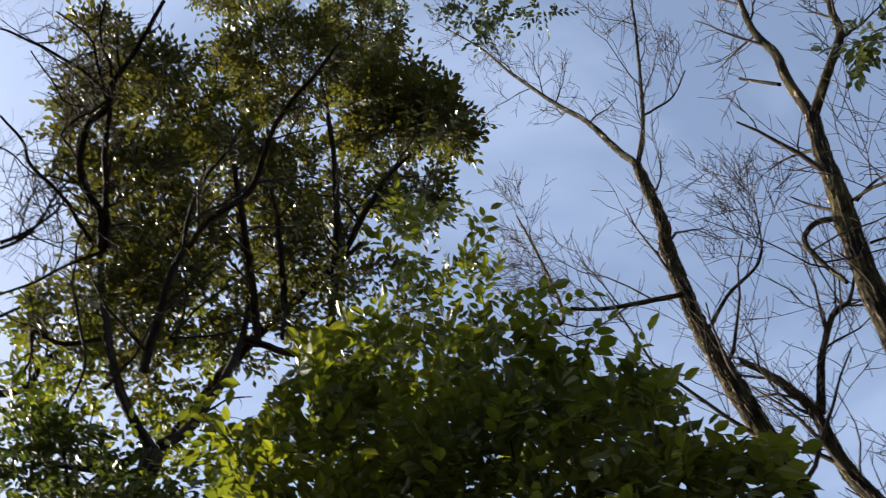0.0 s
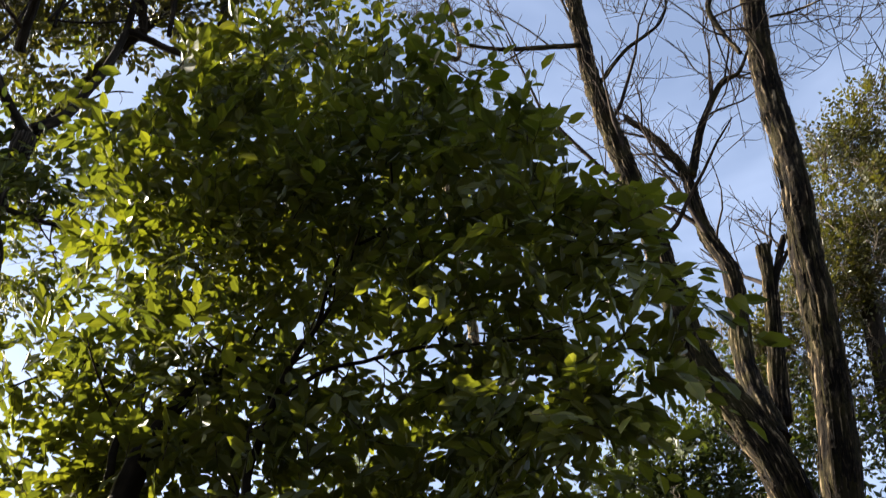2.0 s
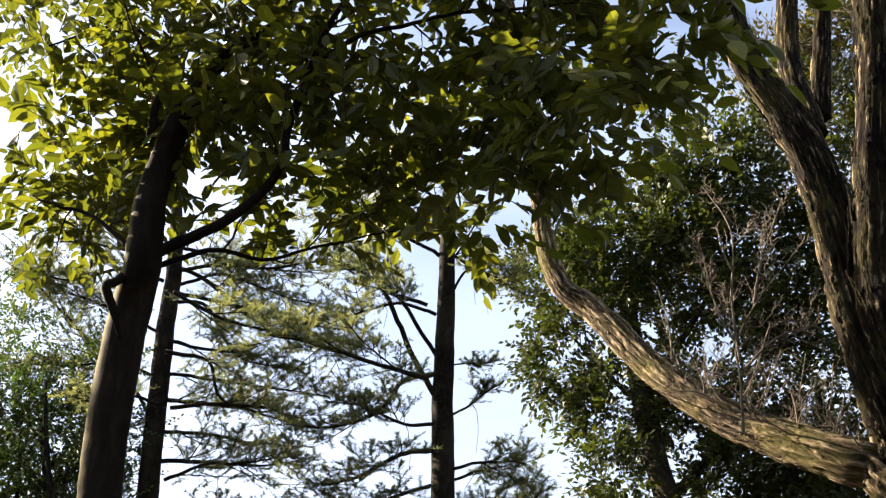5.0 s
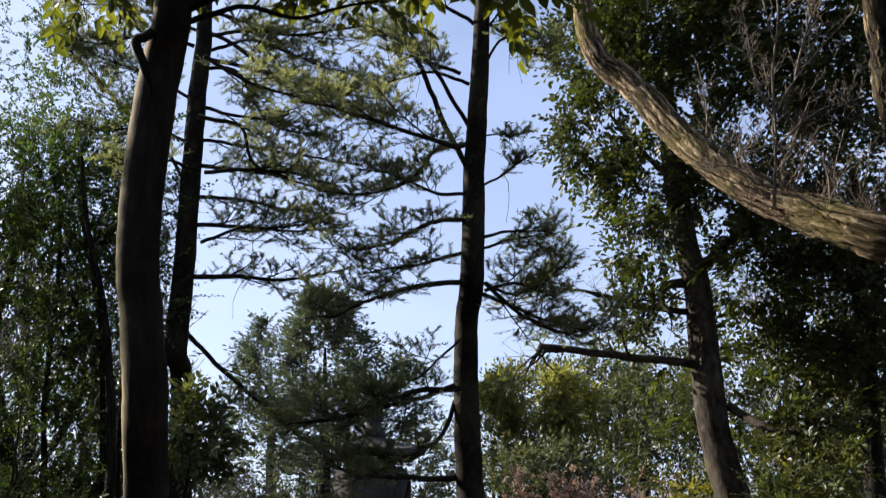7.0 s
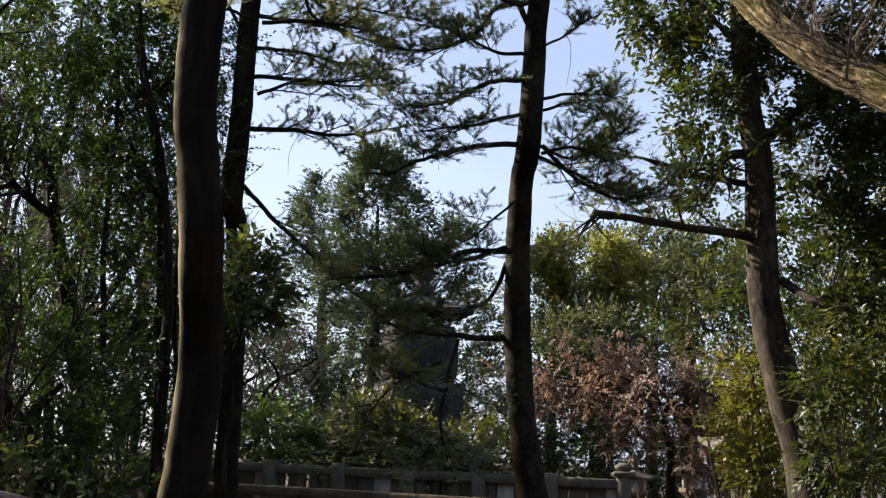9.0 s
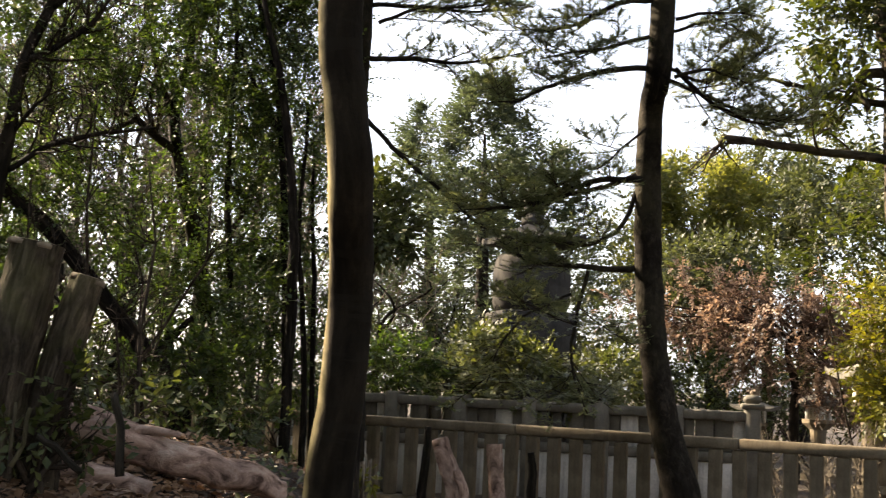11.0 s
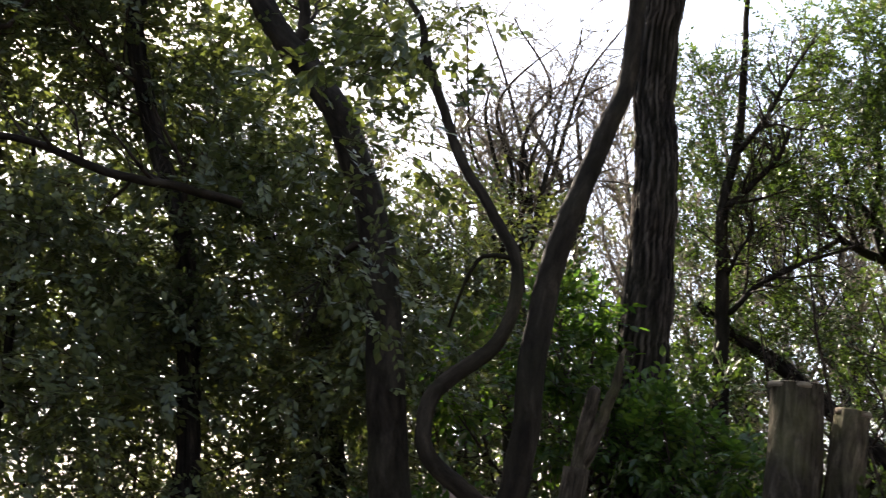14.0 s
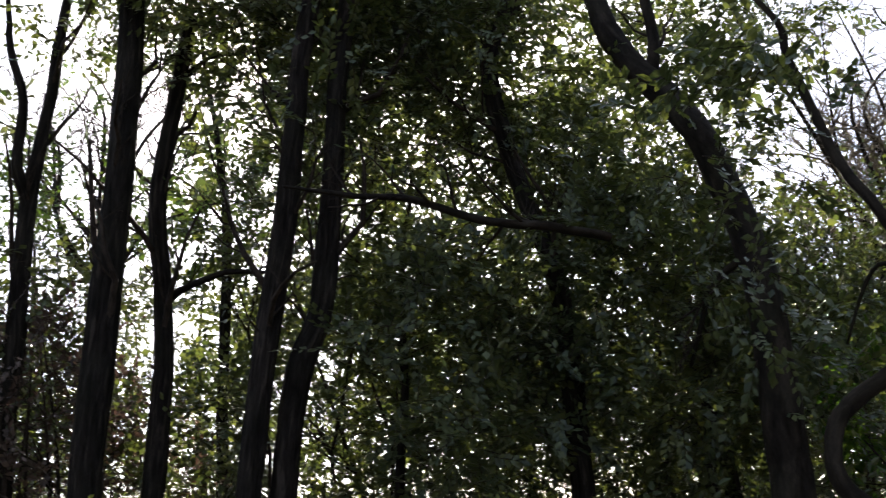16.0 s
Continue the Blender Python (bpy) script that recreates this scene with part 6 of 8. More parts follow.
foliage(tree, [((-6.36, 11.09, 6.02), (0.5, 0.7, 0.8), 3), ((-5.47, 11.54, 6.69), (0.4, 0.6, 0.4), 1.2), ((-5.82, 11.59, 5.03), (0.7, 0.6, 0.5), 2), ((-6.64, 11.16, 4.23), (0.4, 0.6, 0.7), 2), ((-5.53, 11.73, 3.48), (0.6, 0.6, 0.5), 2), ((-6.68, 11.14, 2.85), (0.5, 0.5, 0.5), 2.5), ((-6.26, 11.82, 3.29), (0.5, 0.5, 0.5), 1.5)],
        1800, LEAF_SMALL, rng, 0.054, 0.34, 14, 0.38, 0.45, DIAMOND, 1.2)

tree, line, r, rng = plant("thicket_tree", "dark leaning trunk with a stub among evergreen leaves", "tree",
    [(-4.48, 12.15, 1.10), (-4.76, 12.05, 1.61), (-5.23, 11.86, 2.17), (-5.85, 11.58, 2.96), (-6.34, 11.33, 3.42), (-6.65, 11.15, 3.81)], [0.12, 0.11, 0.1, 0.09, 0.075, 0.05], BARK_DARK, 63, 0.08)
bough(tree, "limb", [(-4.77, 12.05, 1.67), (-4.58, 12.12, 1.95), (-4.41, 12.18, 2.14)], [0.05, 0.045, 0.03], BARK_DARK, rng)
bough(tree, "limb", [(-4.76, 12.05, 1.64), (-5.14, 11.90, 1.71), (-5.32, 11.93, 1.30)], [0.05, 0.045, 0.03], BARK_DARK, rng)
foliage(tree, [((-5.18, 12.32, 2.62), (0.6, 0.6, 0.4), 2), ((-4.19, 12.46, 1.85), (0.5, 0.6, 0.6), 2), ((-5.55, 12.16, 1.43), (0.6, 0.5, 0.4), 2), ((-3.82, 12.78, 2.62), (0.5, 0.6, 0.5), 2)], 760, LEAF_SMALL, rng, 0.054, 0.34, 14, 0.30, 0.45, DIAMOND, 1.2)

tree, line, r, rng = plant("slim_evergreen", "slim upright evergreen with dark green leaves", "tree",
    [(-3.23, 12.39, 0.31), (-3.39, 12.35, 2.66), (-3.55, 12.30, 4.55), (-3.80, 12.22, 5.64), (-3.99, 12.16, 6.47)], [0.05, 0.045, 0.04, 0.035, 0.025], BARK_DARK, 64, 0.06)
for pts in ([(-3.03, 12.23, 0.34), (-3.08, 12.22, 2.00), (-3.21, 12.19, 3.18), (-3.19, 12.19, 4.66)], [(-3.01, 12.55, 0.44), (-3.07, 12.53, 2.28), (-3.18, 12.50, 4.04)], [(-4.04, 12.36, 2.50), (-4.16, 12.32, 3.99), (-4.17, 12.32, 5.39), (-4.25, 12.29, 6.38)], [(-3.48, 12.32, 4.28), (-3.79, 12.23, 4.74), (-4.06, 12.14, 5.41)]):
    bough(tree, "stem", pts, np.linspace(0.04, 0.02, len(pts)), BARK_DARK, rng, 7, 0.2)
foliage(tree, [((-3.82, 12.32, 5.25), (0.55, 0.6, 0.6), 4), ((-3.41, 12.55, 5.74), (0.4, 0.5, 0.6), 4), ((-3.47, 12.53, 4.32), (0.45, 0.5, 0.5), 4), ((-3.25, 12.69, 3.38), (0.35, 0.45, 0.5), 3), ((-3.94, 12.50, 4.03), (0.4, 0.5, 0.5), 2), ((-3.48, 12.73, 2.42), (0.5, 0.5, 0.5), 2.5), ((-3.63, 12.69, 1.59), (0.5, 0.5, 0.5), 2.5), ((-3.86, 12.21, 6.49), (0.8, 0.7, 0.7), 5), ((-3.13, 12.83, 1.89), (0.4, 0.4, 0.6), 2)],
        2200, LEAF_SMALL, rng, 0.054, 0.34, 14, 0.25, 0.45, DIAMOND, 1.2)
tree, line, r, rng = plant("dark_shrub", "small dense dark-leaved shrub behind the slender trunk", "shrub",
    [(-1.75, 9.04, 2.09), (-1.70, 9.05, 2.53), (-1.66, 9.05, 2.87)], [0.02, 0.015, 0.008], BARK_DARK, 65)
foliage(tree, [((-1.64, 9.06, 2.94), (0.24, 0.3, 0.3), 3), ((-1.66, 9.05, 2.68), (0.18, 0.25, 0.15), 1)], 240, LEAF_DARK, rng, 0.08, 0.22, 8)

tree, line, r, rng = plant("thicket_tree", "small-leaved tree with upright stems and bright leaves", "tree",
    [(-3.06, 11.54, 1.23), (-3.08, 11.53, 2.85), (-3.19, 11.50, 3.95), (-3.35, 11.46, 4.84), (-3.55, 11.40, 5.58), (-3.71, 11.35, 6.60)], [0.06, 0.055, 0.05, 0.042, 0.03, 0.015], BARK_DARK, 66, 0.07)
foliage(tree, [((-4.06, 12.08, 6.16), (0.7, 0.7, 0.7), 5), ((-4.81, 11.82, 6.11), (0.5, 0.6, 0.6), 3), ((-3.27, 12.10, 6.12), (0.6, 0.6, 0.6), 4), ((-3.08, 11.94, 4.90), (0.5, 0.6, 0.5), 3), ((-3.85, 12.15, 4.75), (0.5, 0.6, 0.4), 2.5), ((-4.88, 12.01, 5.24), (0.5, 0.6, 0.4), 2), ((-4.47, 12.16, 3.76), (0.5, 0.5, 0.4), 2), ((-3.60, 12.22, 3.34), (0.5, 0.5, 0.5), 2), ((-3.87, 11.93, 7.13), (1, 0.8, 0.6), 3), ((-4.13, 12.27, 2.61), (0.6, 0.5, 0.4), 2)],
        2600, LEAF_SMALL, rng, 0.054, 0.34, 14, 0.34, 0.45, DIAMOND, 1.2)

# ---- vines and the trees over the bank ----
tree, line, r, rng = plant("leaning_vine_trunk", "smooth brown vine trunk that leans against the furrowed tree", "vine",
    [(-4.44, 4.57, 1.16), (-4.30, 4.70, 1.56), (-4.26, 4.86, 2.02), (-4.26, 4.96, 2.42), (-4.31, 5.25, 2.98), (-4.31, 5.47, 3.36), (-4.31, 5.79, 3.82), (-4.28, 6.03, 4.21), (-4.24, 6.26, 4.58), (-4.21, 6.46, 5.37), (-4.13, 6.61, 6.24), (-4.02, 6.82, 7.38)],
    [0.096, 0.087, 0.083, 0.083, 0.080, 0.078, 0.077, 0.074, 0.070, 0.063, 0.048, 0.017], BARK_VINE, 71, 0.06, 16, 0.09, lean=(0.05, 0))
bough(tree, "loop", [(-4.38, 4.63, 1.57), (-4.42, 4.48, 1.70), (-4.52, 4.39, 1.82), (-4.57, 4.33, 1.99), (-4.60, 4.42, 2.21), (-4.55, 4.59, 2.37), (-4.43, 4.82, 2.54), (-4.38, 4.98, 2.80), (-4.41, 5.06, 3.06), (-4.52, 5.08, 3.29), (-4.66, 5.07, 3.55), (-4.89, 5.10, 3.92), (-5.15, 5.11, 4.67), (-5.29, 5.09, 5.21), (-5.87, 4.68, 5.99)],
      [0.052, 0.052, 0.050, 0.048, 0.048, 0.048, 0.045, 0.044, 0.042, 0.039, 0.037, 0.035, 0.031, 0.022, 0.010], BARK_VINE, rng, 12, 0.08, 0.08, 0.006)
bough(tree, "limb", [(-4.44, 5.05, 3.11), (-4.57, 4.93, 3.13), (-4.64, 4.87, 3.04), (-4.80, 4.83, 2.70)], [0.017, 0.016, 0.014, 0.009], BARK_VINE, rng, 6)
tree, line, r, rng = plant("broken_sapling", "broken dead sapling with two splintered prongs", "dead tree",
    [(-4.61, 5.54, 1.28), (-4.53, 5.60, 1.58), (-4.48, 5.64, 1.82)], [0.095, 0.085, 0.08], WOOD_STUMP, 72, 0.09, 14, 0.05)
bough(tree, "prong", [(-4.49, 5.63, 1.76), (-4.44, 5.67, 2.00), (-4.36, 5.73, 2.29), (-4.34, 5.74, 2.32)], [0.06, 0.054, 0.046, 0.03], WOOD_STUMP, rng, 10, 0.05, 0.1)
bough(tree, "prong", [(-4.47, 5.65, 1.78), (-4.33, 5.69, 2.06), (-4.18, 5.73, 2.38), (-4.13, 5.77, 2.56)], [0.052, 0.042, 0.03, 0.01], WOOD_STUMP, rng, 10, 0.05, 0.1)


def mass(rng, n, turn, z, far, rad):
    """Round leaf masses spread over a stretch of the woods: degrees left of +y, heights, distances."""
    out = []
    for k in range(n):
        a, f = math.radians(turn[0] + (turn[1] - turn[0]) * (k + rng.random()) / n), rng.uniform(*far)
        out.append(((-math.sin(a) * f, math.cos(a) * f, rng.uniform(*z) * f / 9.0), rad, 1))
    return out


tree, line, r, rng = plant("shade_tree", "dark tree with a bent upper trunk and dense small leaves", "tree",
    [(-5.72, 5.15, 1.78), (-5.72, 5.15, 2.56), (-5.73, 5.15, 3.29), (-5.86, 5.15, 3.85), (-6.05, 5.09, 4.45), (-6.24, 5.03, 4.82), (-6.47, 4.91, 5.20), (-6.67, 4.81, 5.60), (-6.83, 4.77, 6.16)],
    [0.14, 0.13, 0.125, 0.12, 0.11, 0.11, 0.105, 0.1, 0.08], BARK_GREY, 73, 0.07, 16, 0.1)
for pts, rad in [
    ([(-6.41, 4.98, 5.10), (-6.38, 5.02, 5.39), (-6.40, 5.00, 5.74), (-6.42, 4.98, 6.14)], [0.06, 0.05, 0.045, 0.03]),
    ([(-6.41, 4.42, 3.79), (-6.54, 3.89, 3.88), (-6.66, 3.50, 3.92), (-6.81, 3.00, 4.05), (-6.91, 2.54, 4.08), (-6.96, 2.15, 4.11)], [0.035, 0.032, 0.03, 0.026, 0.02, 0.01]),
    ([(-5.83, 5.18, 3.61), (-6.19, 5.09, 3.38), (-6.39, 5.01, 2.89)], [0.03, 0.025, 0.015]),
]:
    line2, r2 = bough(tree, "limb", pts, rad, BARK_GREY, rng, 9, 0.1)
    w = Build()
    sprout(w, line2, r2, rng, 2, 9, 0.6, 0.2, 0.9, 0.15, 0.22, 0.5, 5)
    part("twig_growth", w, TWIG, tree, kind="stuff")
foliage(tree, mass(rng, 16, (46, 58), (2.6, 4.5), (7.8, 9.6), (0.6, 0.6, 0.42)) + mass(rng, 32, (57, 72), (2.7, 6.8), (7.8, 9.6), (0.62, 0.62, 0.45)), 4000, LEAF_DARK, rng, 0.08, 0.3, 11, 0.44, 0.8, DIAMOND, 1.15)
foliage(tree, [((-4.78, 3.81, 3.84), (0.35, 0.35, 0.22), 1), ((-4.64, 4.10, 3.56), (0.35, 0.35, 0.22), 1), ((-4.76, 3.65, 4.15), (0.35, 0.35, 0.22), 1), ((-4.31, 4.23, 3.96), (0.35, 0.35, 0.22), 1), ((-4.87, 4.04, 3.13), (0.35, 0.35, 0.22), 1), ((-4.25, 4.09, 4.30), (0.35, 0.35, 0.22), 1), ((-5.04, 3.58, 3.70), (0.35, 0.35, 0.22), 1), ((-4.80, 4.21, 2.83), (0.35, 0.35, 0.22), 1)], 150, LEAF_DARK, rng, 0.075, 0.3, 10, 0.3, 0.5, DIAMOND, 1.15)
foliage(tree, [((-5.57, 4.72, 4.68), (0.22, 0.25, 0.18), 2), ((-5.34, 4.96, 4.90), (0.2, 0.2, 0.15), 1.5)], 36, LEAF_DARK, rng, 0.12, 0.28, 7, width=1.1)

group = "dark trunks of the grove"
for seed, pts, rad, label in ([(81, [(-8.74, 1.22, 2.21), (-8.73, 1.26, 2.96), (-8.72, 1.34, 3.83), (-8.70, 1.41, 4.77), (-8.70, 1.45, 5.50), (-8.69, 1.47, 6.49)], [0.13, 0.125, 0.12, 0.115, 0.11, 0.1], "dark upright grove tree against bright sky"), (82, [(-9.13, 1.80, 2.23), (-9.12, 1.87, 3.21), (-9.12, 1.85, 3.97), (-9.13, 1.81, 4.71), (-9.10, 1.92, 5.49), (-9.07, 2.06, 6.43)], [0.09, 0.085, 0.08, 0.075, 0.07, 0.06], "slim dark grove tree with a bend"), (83, [(-7.80, 2.16, 2.12), (-7.75, 2.29, 3.23), (-7.71, 2.42, 4.09), (-7.68, 2.50, 4.76), (-7.66, 2.56, 5.47), (-7.61, 2.69, 6.17)], [0.095, 0.09, 0.088, 0.085, 0.08, 0.07], "dark grove tree that leans to its neighbour")]
    + [(84, [(-7.82, 2.41, 2.11), (-7.77, 2.53, 3.00), (-7.71, 2.70, 3.50), (-7.67, 2.80, 4.43), (-7.64, 2.87, 5.42), (-7.59, 2.99, 6.22)], [0.1, 0.098, 0.09, 0.085, 0.08, 0.07], "dark grove tree with a crooked stem"), (85, [(-9.81, 0.77, 2.85), (-9.80, 0.81, 3.78), (-9.80, 0.86, 4.83), (-9.79, 0.95, 5.41), (-9.78, 1.04, 6.30), (-9.76, 1.14, 7.24), (-9.76, 1.14, 8.34)], [0.085, 0.08, 0.075, 0.06, 0.05, 0.035, 0.015], "thin forked grove tree")]
    + [(86, [(-7.20, 4.52, 3.04), (-7.23, 4.48, 3.67), (-7.29, 4.38, 4.14), (-7.39, 4.23, 4.78), (-7.44, 4.14, 5.39), (-7.42, 4.18, 5.80), (-7.27, 4.42, 6.24)], [0.085, 0.082, 0.08, 0.078, 0.075, 0.07, 0.055], "dark hooked grove tree behind leaves"), (87, [(-7.79, 6.51, 2.02), (-7.85, 6.45, 2.81), (-8.00, 6.27, 3.50), (-8.21, 6.01, 4.18), (-8.40, 5.76, 4.72)], [0.07, 0.065, 0.06, 0.05, 0.03], "slim leaning grove tree"), (88, [(-8.50, 3.64, 2.14), (-8.47, 3.71, 2.96), (-8.46, 3.73, 3.93), (-8.40, 3.86, 4.95)], [0.04, 0.035, 0.03, 0.02], "thin upright sapling of the grove")]
    + [(89, [(-7.61, 6.11, 2.01), (-7.55, 6.17, 3.15), (-7.49, 6.24, 4.11), (-7.42, 6.33, 4.89)], [0.05, 0.045, 0.04, 0.03], "thin grove sapling behind leaves"), (90, [(-10.92, 2.88, 3.11), (-10.91, 2.91, 4.14), (-10.91, 2.92, 5.10), (-10.93, 2.83, 6.04), (-10.98, 2.68, 7.09), (-10.99, 2.63, 8.27)], [0.06, 0.055, 0.05, 0.035, 0.02, 0.008], "pale slim grove tree")]):
    tree, line, r, rng = plant("grove_tree", label, "tree", pts, rad, BARK_DARK, seed, 0.07, 12, 0.16, group=group)
    w = Build()
    sprout(w, line, r, rng, 3, 8, 1.3, 0.35, 0.8, 0.3, 0.2, 0.4, 5)
    part("twig_growth", w, TWIG, tree, kind="stuff")
    if seed == 82:
        bough(tree, "limb", [(-9.11, 1.91, 3.83), (-8.97, 2.06, 3.92), (-8.80, 2.30, 4.00), (-8.61, 2.57, 3.97)], [0.035, 0.03, 0.025, 0.015], BARK_DARK, rng, 7)
    if seed == 85:
        bough(tree, "limb", [(-9.80, 0.84, 4.73), (-9.71, 0.73, 5.09), (-9.61, 0.74, 5.63), (-9.52, 0.59, 6.20), (-9.52, 0.57, 6.97)], [0.055, 0.05, 0.042, 0.03, 0.015], BARK_DARK, rng, 8)
    if seed == 84:
        foliage(tree, mass(rng, 50, (50, 74), (1.6, 4.8), (9.2, 12.5), (0.75, 0.75, 0.5)), 3700, LEAF_DARK, rng, 0.088, 0.32, 11, 0.46, 0.85, DIAMOND, 1.15)
        foliage(tree, mass(rng, 22, (62, 82), (5.7, 7.4), (8.4, 10), (0.75, 0.75, 0.45)), 2400, LEAF_DARK, rng, 0.08, 0.32, 9, 0.2, 0.5, DIAMOND, 1.15)
    if seed == 81:
        foliage(tree, mass(rng, 36, (68, 95), (1.7, 3.9), (9.5, 13), (0.8, 0.8, 0.45)), 3600, LEAF_DARK, rng, 0.085, 0.32, 9, 0.42, 0.8, DIAMOND, 1.15)
        foliage(tree, mass(rng, 16, (70, 95), (3.9, 6.2), (9.5, 13), (0.6, 0.6, 0.4)), 1000, LEAF_SMALL, rng, 0.075, 0.32, 9, 0.3, 0.4, DIAMOND, 1.15)
    if seed == 90:
        foliage(tree, mass(rng, 18, (40, 61), (0.9, 2.7), (13, 19), (1.5, 1.5, 0.6)), 1500, LEAF_DARK, rng, 0.12, 0.45, 9, 0.36, 1.0, DIAMOND, 1.15)
        foliage(tree, mass(rng, 21, (73, 100), (0.9, 2.7), (13, 19), (1.5, 1.5, 0.6)), 1700, LEAF_DARK, rng, 0.12, 0.45, 9, 0.38, 1.0, DIAMOND, 1.15)
    if seed == 88:
        foliage(tree, mass(rng, 46, (47, 69), (1.0, 4.4), (13, 17), (1.1, 1.1, 0.8)), 1300, LEAF_DARK, rng, 0.12, 0.45, 9, 0.3, 0.7, DIAMOND, 1.2)
        foliage(tree, mass(rng, 26, (33, 48), (0.8, 2.6), (14, 18), (1.1, 1.1, 0.7)), 1500, LEAF_SMALL, rng, 0.12, 0.45, 9, 0.34, 0.7, DIAMOND, 1.2)
    if seed == 81:
        foliage(tree, mass(rng, 22, (52, 68), (4.3, 6.7), (9.6, 12), (0.9, 0.9, 0.6)), 1000, LEAF_DARK, rng, 0.095, 0.36, 10, 0.36, 0.8, DIAMOND, 1.2)
    if seed == 85:
        foliage(tree, mass(rng, 50, (44, 76), (1.1, 4.9), (17, 21), (1.6, 1.6, 1.2)), 1050, LEAF_DARK, rng, 0.25, 0.6, 9, 0.42, 1.7, DIAMOND, 1.2)
        foliage(tree, mass(rng, 14, (62, 74), (4.6, 6.0), (15, 18), (1.2, 1.2, 0.9)), 240, LEAF_DARK, rng, 0.2, 0.5, 9, 0.34, 1.3, DIAMOND, 1.2)
    if seed == 83:
        foliage(tree, mass(rng, 14, (44, 54), (4.7, 6.0), (9.8, 11.4), (0.6, 0.6, 0.4)), 750, LEAF_DARK, rng, 0.07, 0.32, 10, 0.3, 0.6, DIAMOND, 1.15)
    if seed == 86:
        foliage(tree, mass(rng, 24, (46, 64), (1.3, 2.9), (8.8, 11), (0.7, 0.7, 0.45)), 1700, LEAF_DARK, rng, 0.064, 0.32, 11, 0.24, 0.4, DIAMOND, 1.15)
        foliage(tree, mass(rng, 14, (60, 69), (5.0, 6.8), (8.2, 9.6), (0.6, 0.6, 0.45)), 800, LEAF_DARK, rng, 0.066, 0.32, 11, 0.24, 0.4, DIAMOND, 1.15)
    if seed == 89:
        foliage(tree, mass(rng, 14, (54, 63), (2.8, 4.4), (8.2, 10), (0.6, 0.6, 0.4)), 900, LEAF_DARK, rng, 0.062, 0.32, 11, 0.26, 0.4, DIAMOND, 1.15)
    if seed == 87:
        foliage(tree, mass(rng, 14, (40, 49), (2.5, 3.7), (10, 13), (0.7, 0.7, 0.4)), 1100, LEAF_DARK, rng, 0.066, 0.32, 11, 0.26, 0.4, DIAMOND, 1.15)
        foliage(tree, mass(rng, 24, (36, 56), (1.5, 4.2), (9.5, 13), (0.6, 0.6, 0.4)), 1400, LEAF_DARK, rng, 0.06, 0.32, 12, 0.38, 0.7, DIAMOND, 1.15)

# leafless trees behind the vine, pale against the sky
for seed, foot, tops in ([(101, (-9.01, 10.79, 4.40), [(-9.27, 10.58, 7.60), (-8.94, 10.85, 8.05), (-8.56, 11.14, 8.24), (-8.23, 11.38, 7.75), (-7.94, 11.57, 8.19)]), (102, (-9.19, 11.92, 4.87), [(-8.98, 12.07, 8.40), (-8.43, 12.44, 7.77), (-9.39, 11.77, 7.24)]), (103, (-9.52, 10.97, 4.58), [(-9.92, 9.93, 7.26), (-9.19, 10.59, 7.45), (-8.59, 11.07, 7.63), (-8.23, 11.33, 6.81)]), (104, (-6.72, 15.58, 3.09), [(-7.21, 15.36, 5.17), (-6.54, 15.65, 5.44), (-6.04, 15.85, 5.16), (-7.70, 15.13, 5.82)])]
    + [(105, (-3.62, 19.67, 1.91), [(-4.31, 19.53, 3.54), (-3.50, 19.70, 3.69), (-2.77, 19.81, 3.61)]), (106, (-14.14, 2.25, 5.12), [(-14.22, 1.75, 7.71), (-14.16, 2.16, 8.24), (-14.27, 1.35, 7.51), (-13.79, 3.76, 7.83), (-13.93, 3.24, 8.15)]), (107, (-8.48, 17.00, 1.64), [(-9.77, 16.29, 4.45), (-9.02, 16.72, 4.83), (-8.18, 17.15, 4.54), (-7.54, 17.44, 3.81)])]):
    p = np.array(foot)
    tree, line, r, rng = plant("bare_thicket_tree", "leafless thicket tree with fine upright twigs", "tree", [tuple(p), tuple(p + np.array([0.05, 0, 0.4]))], [0.07, 0.06], BARK_GREY, seed, group="leafless trees")
    for tip in tops:
        e = np.array(tip)
        pts = [p, p + (e - p) * 0.35 + rng.normal(0, 0.22, 3), p + (e - p) * 0.7 + rng.normal(0, 0.3, 3), e + rng.normal(0, 0.3, 3)]
        line2, r2 = bough(tree, "stem", pts, [0.045, 0.035, 0.022, 0.008], BARK_GREY, rng, 6, 0.2)
        w = Build()
        sprout(w, line2, r2, rng, 3, 7, 1.9, 0.1, 0.8, 0.1, 0.3, 0.6, 4, least=0.0045)
        part("twig_growth", w, TWIG if seed == 106 else TWIG_PALE, tree, kind="stuff")


# ---- shrubs ----
def log(label, points, radii, mat, seed, name="fallen_log", stub=None, rough=0.1):
    rng = np.random.default_rng(seed)
    lg = thing(name, points[0], label, "log")
    b = Build()
    limb(b, points, radii, rng, 0.06, 26, rough, 0.012)
    part("trunk", b, mat, lg)
    if stub:
        b = Build()
        limb(b, stub[0], stub[1], rng, 0.05, 9, 0.1)
        part("branch_stub", b, mat, lg)
    return lg


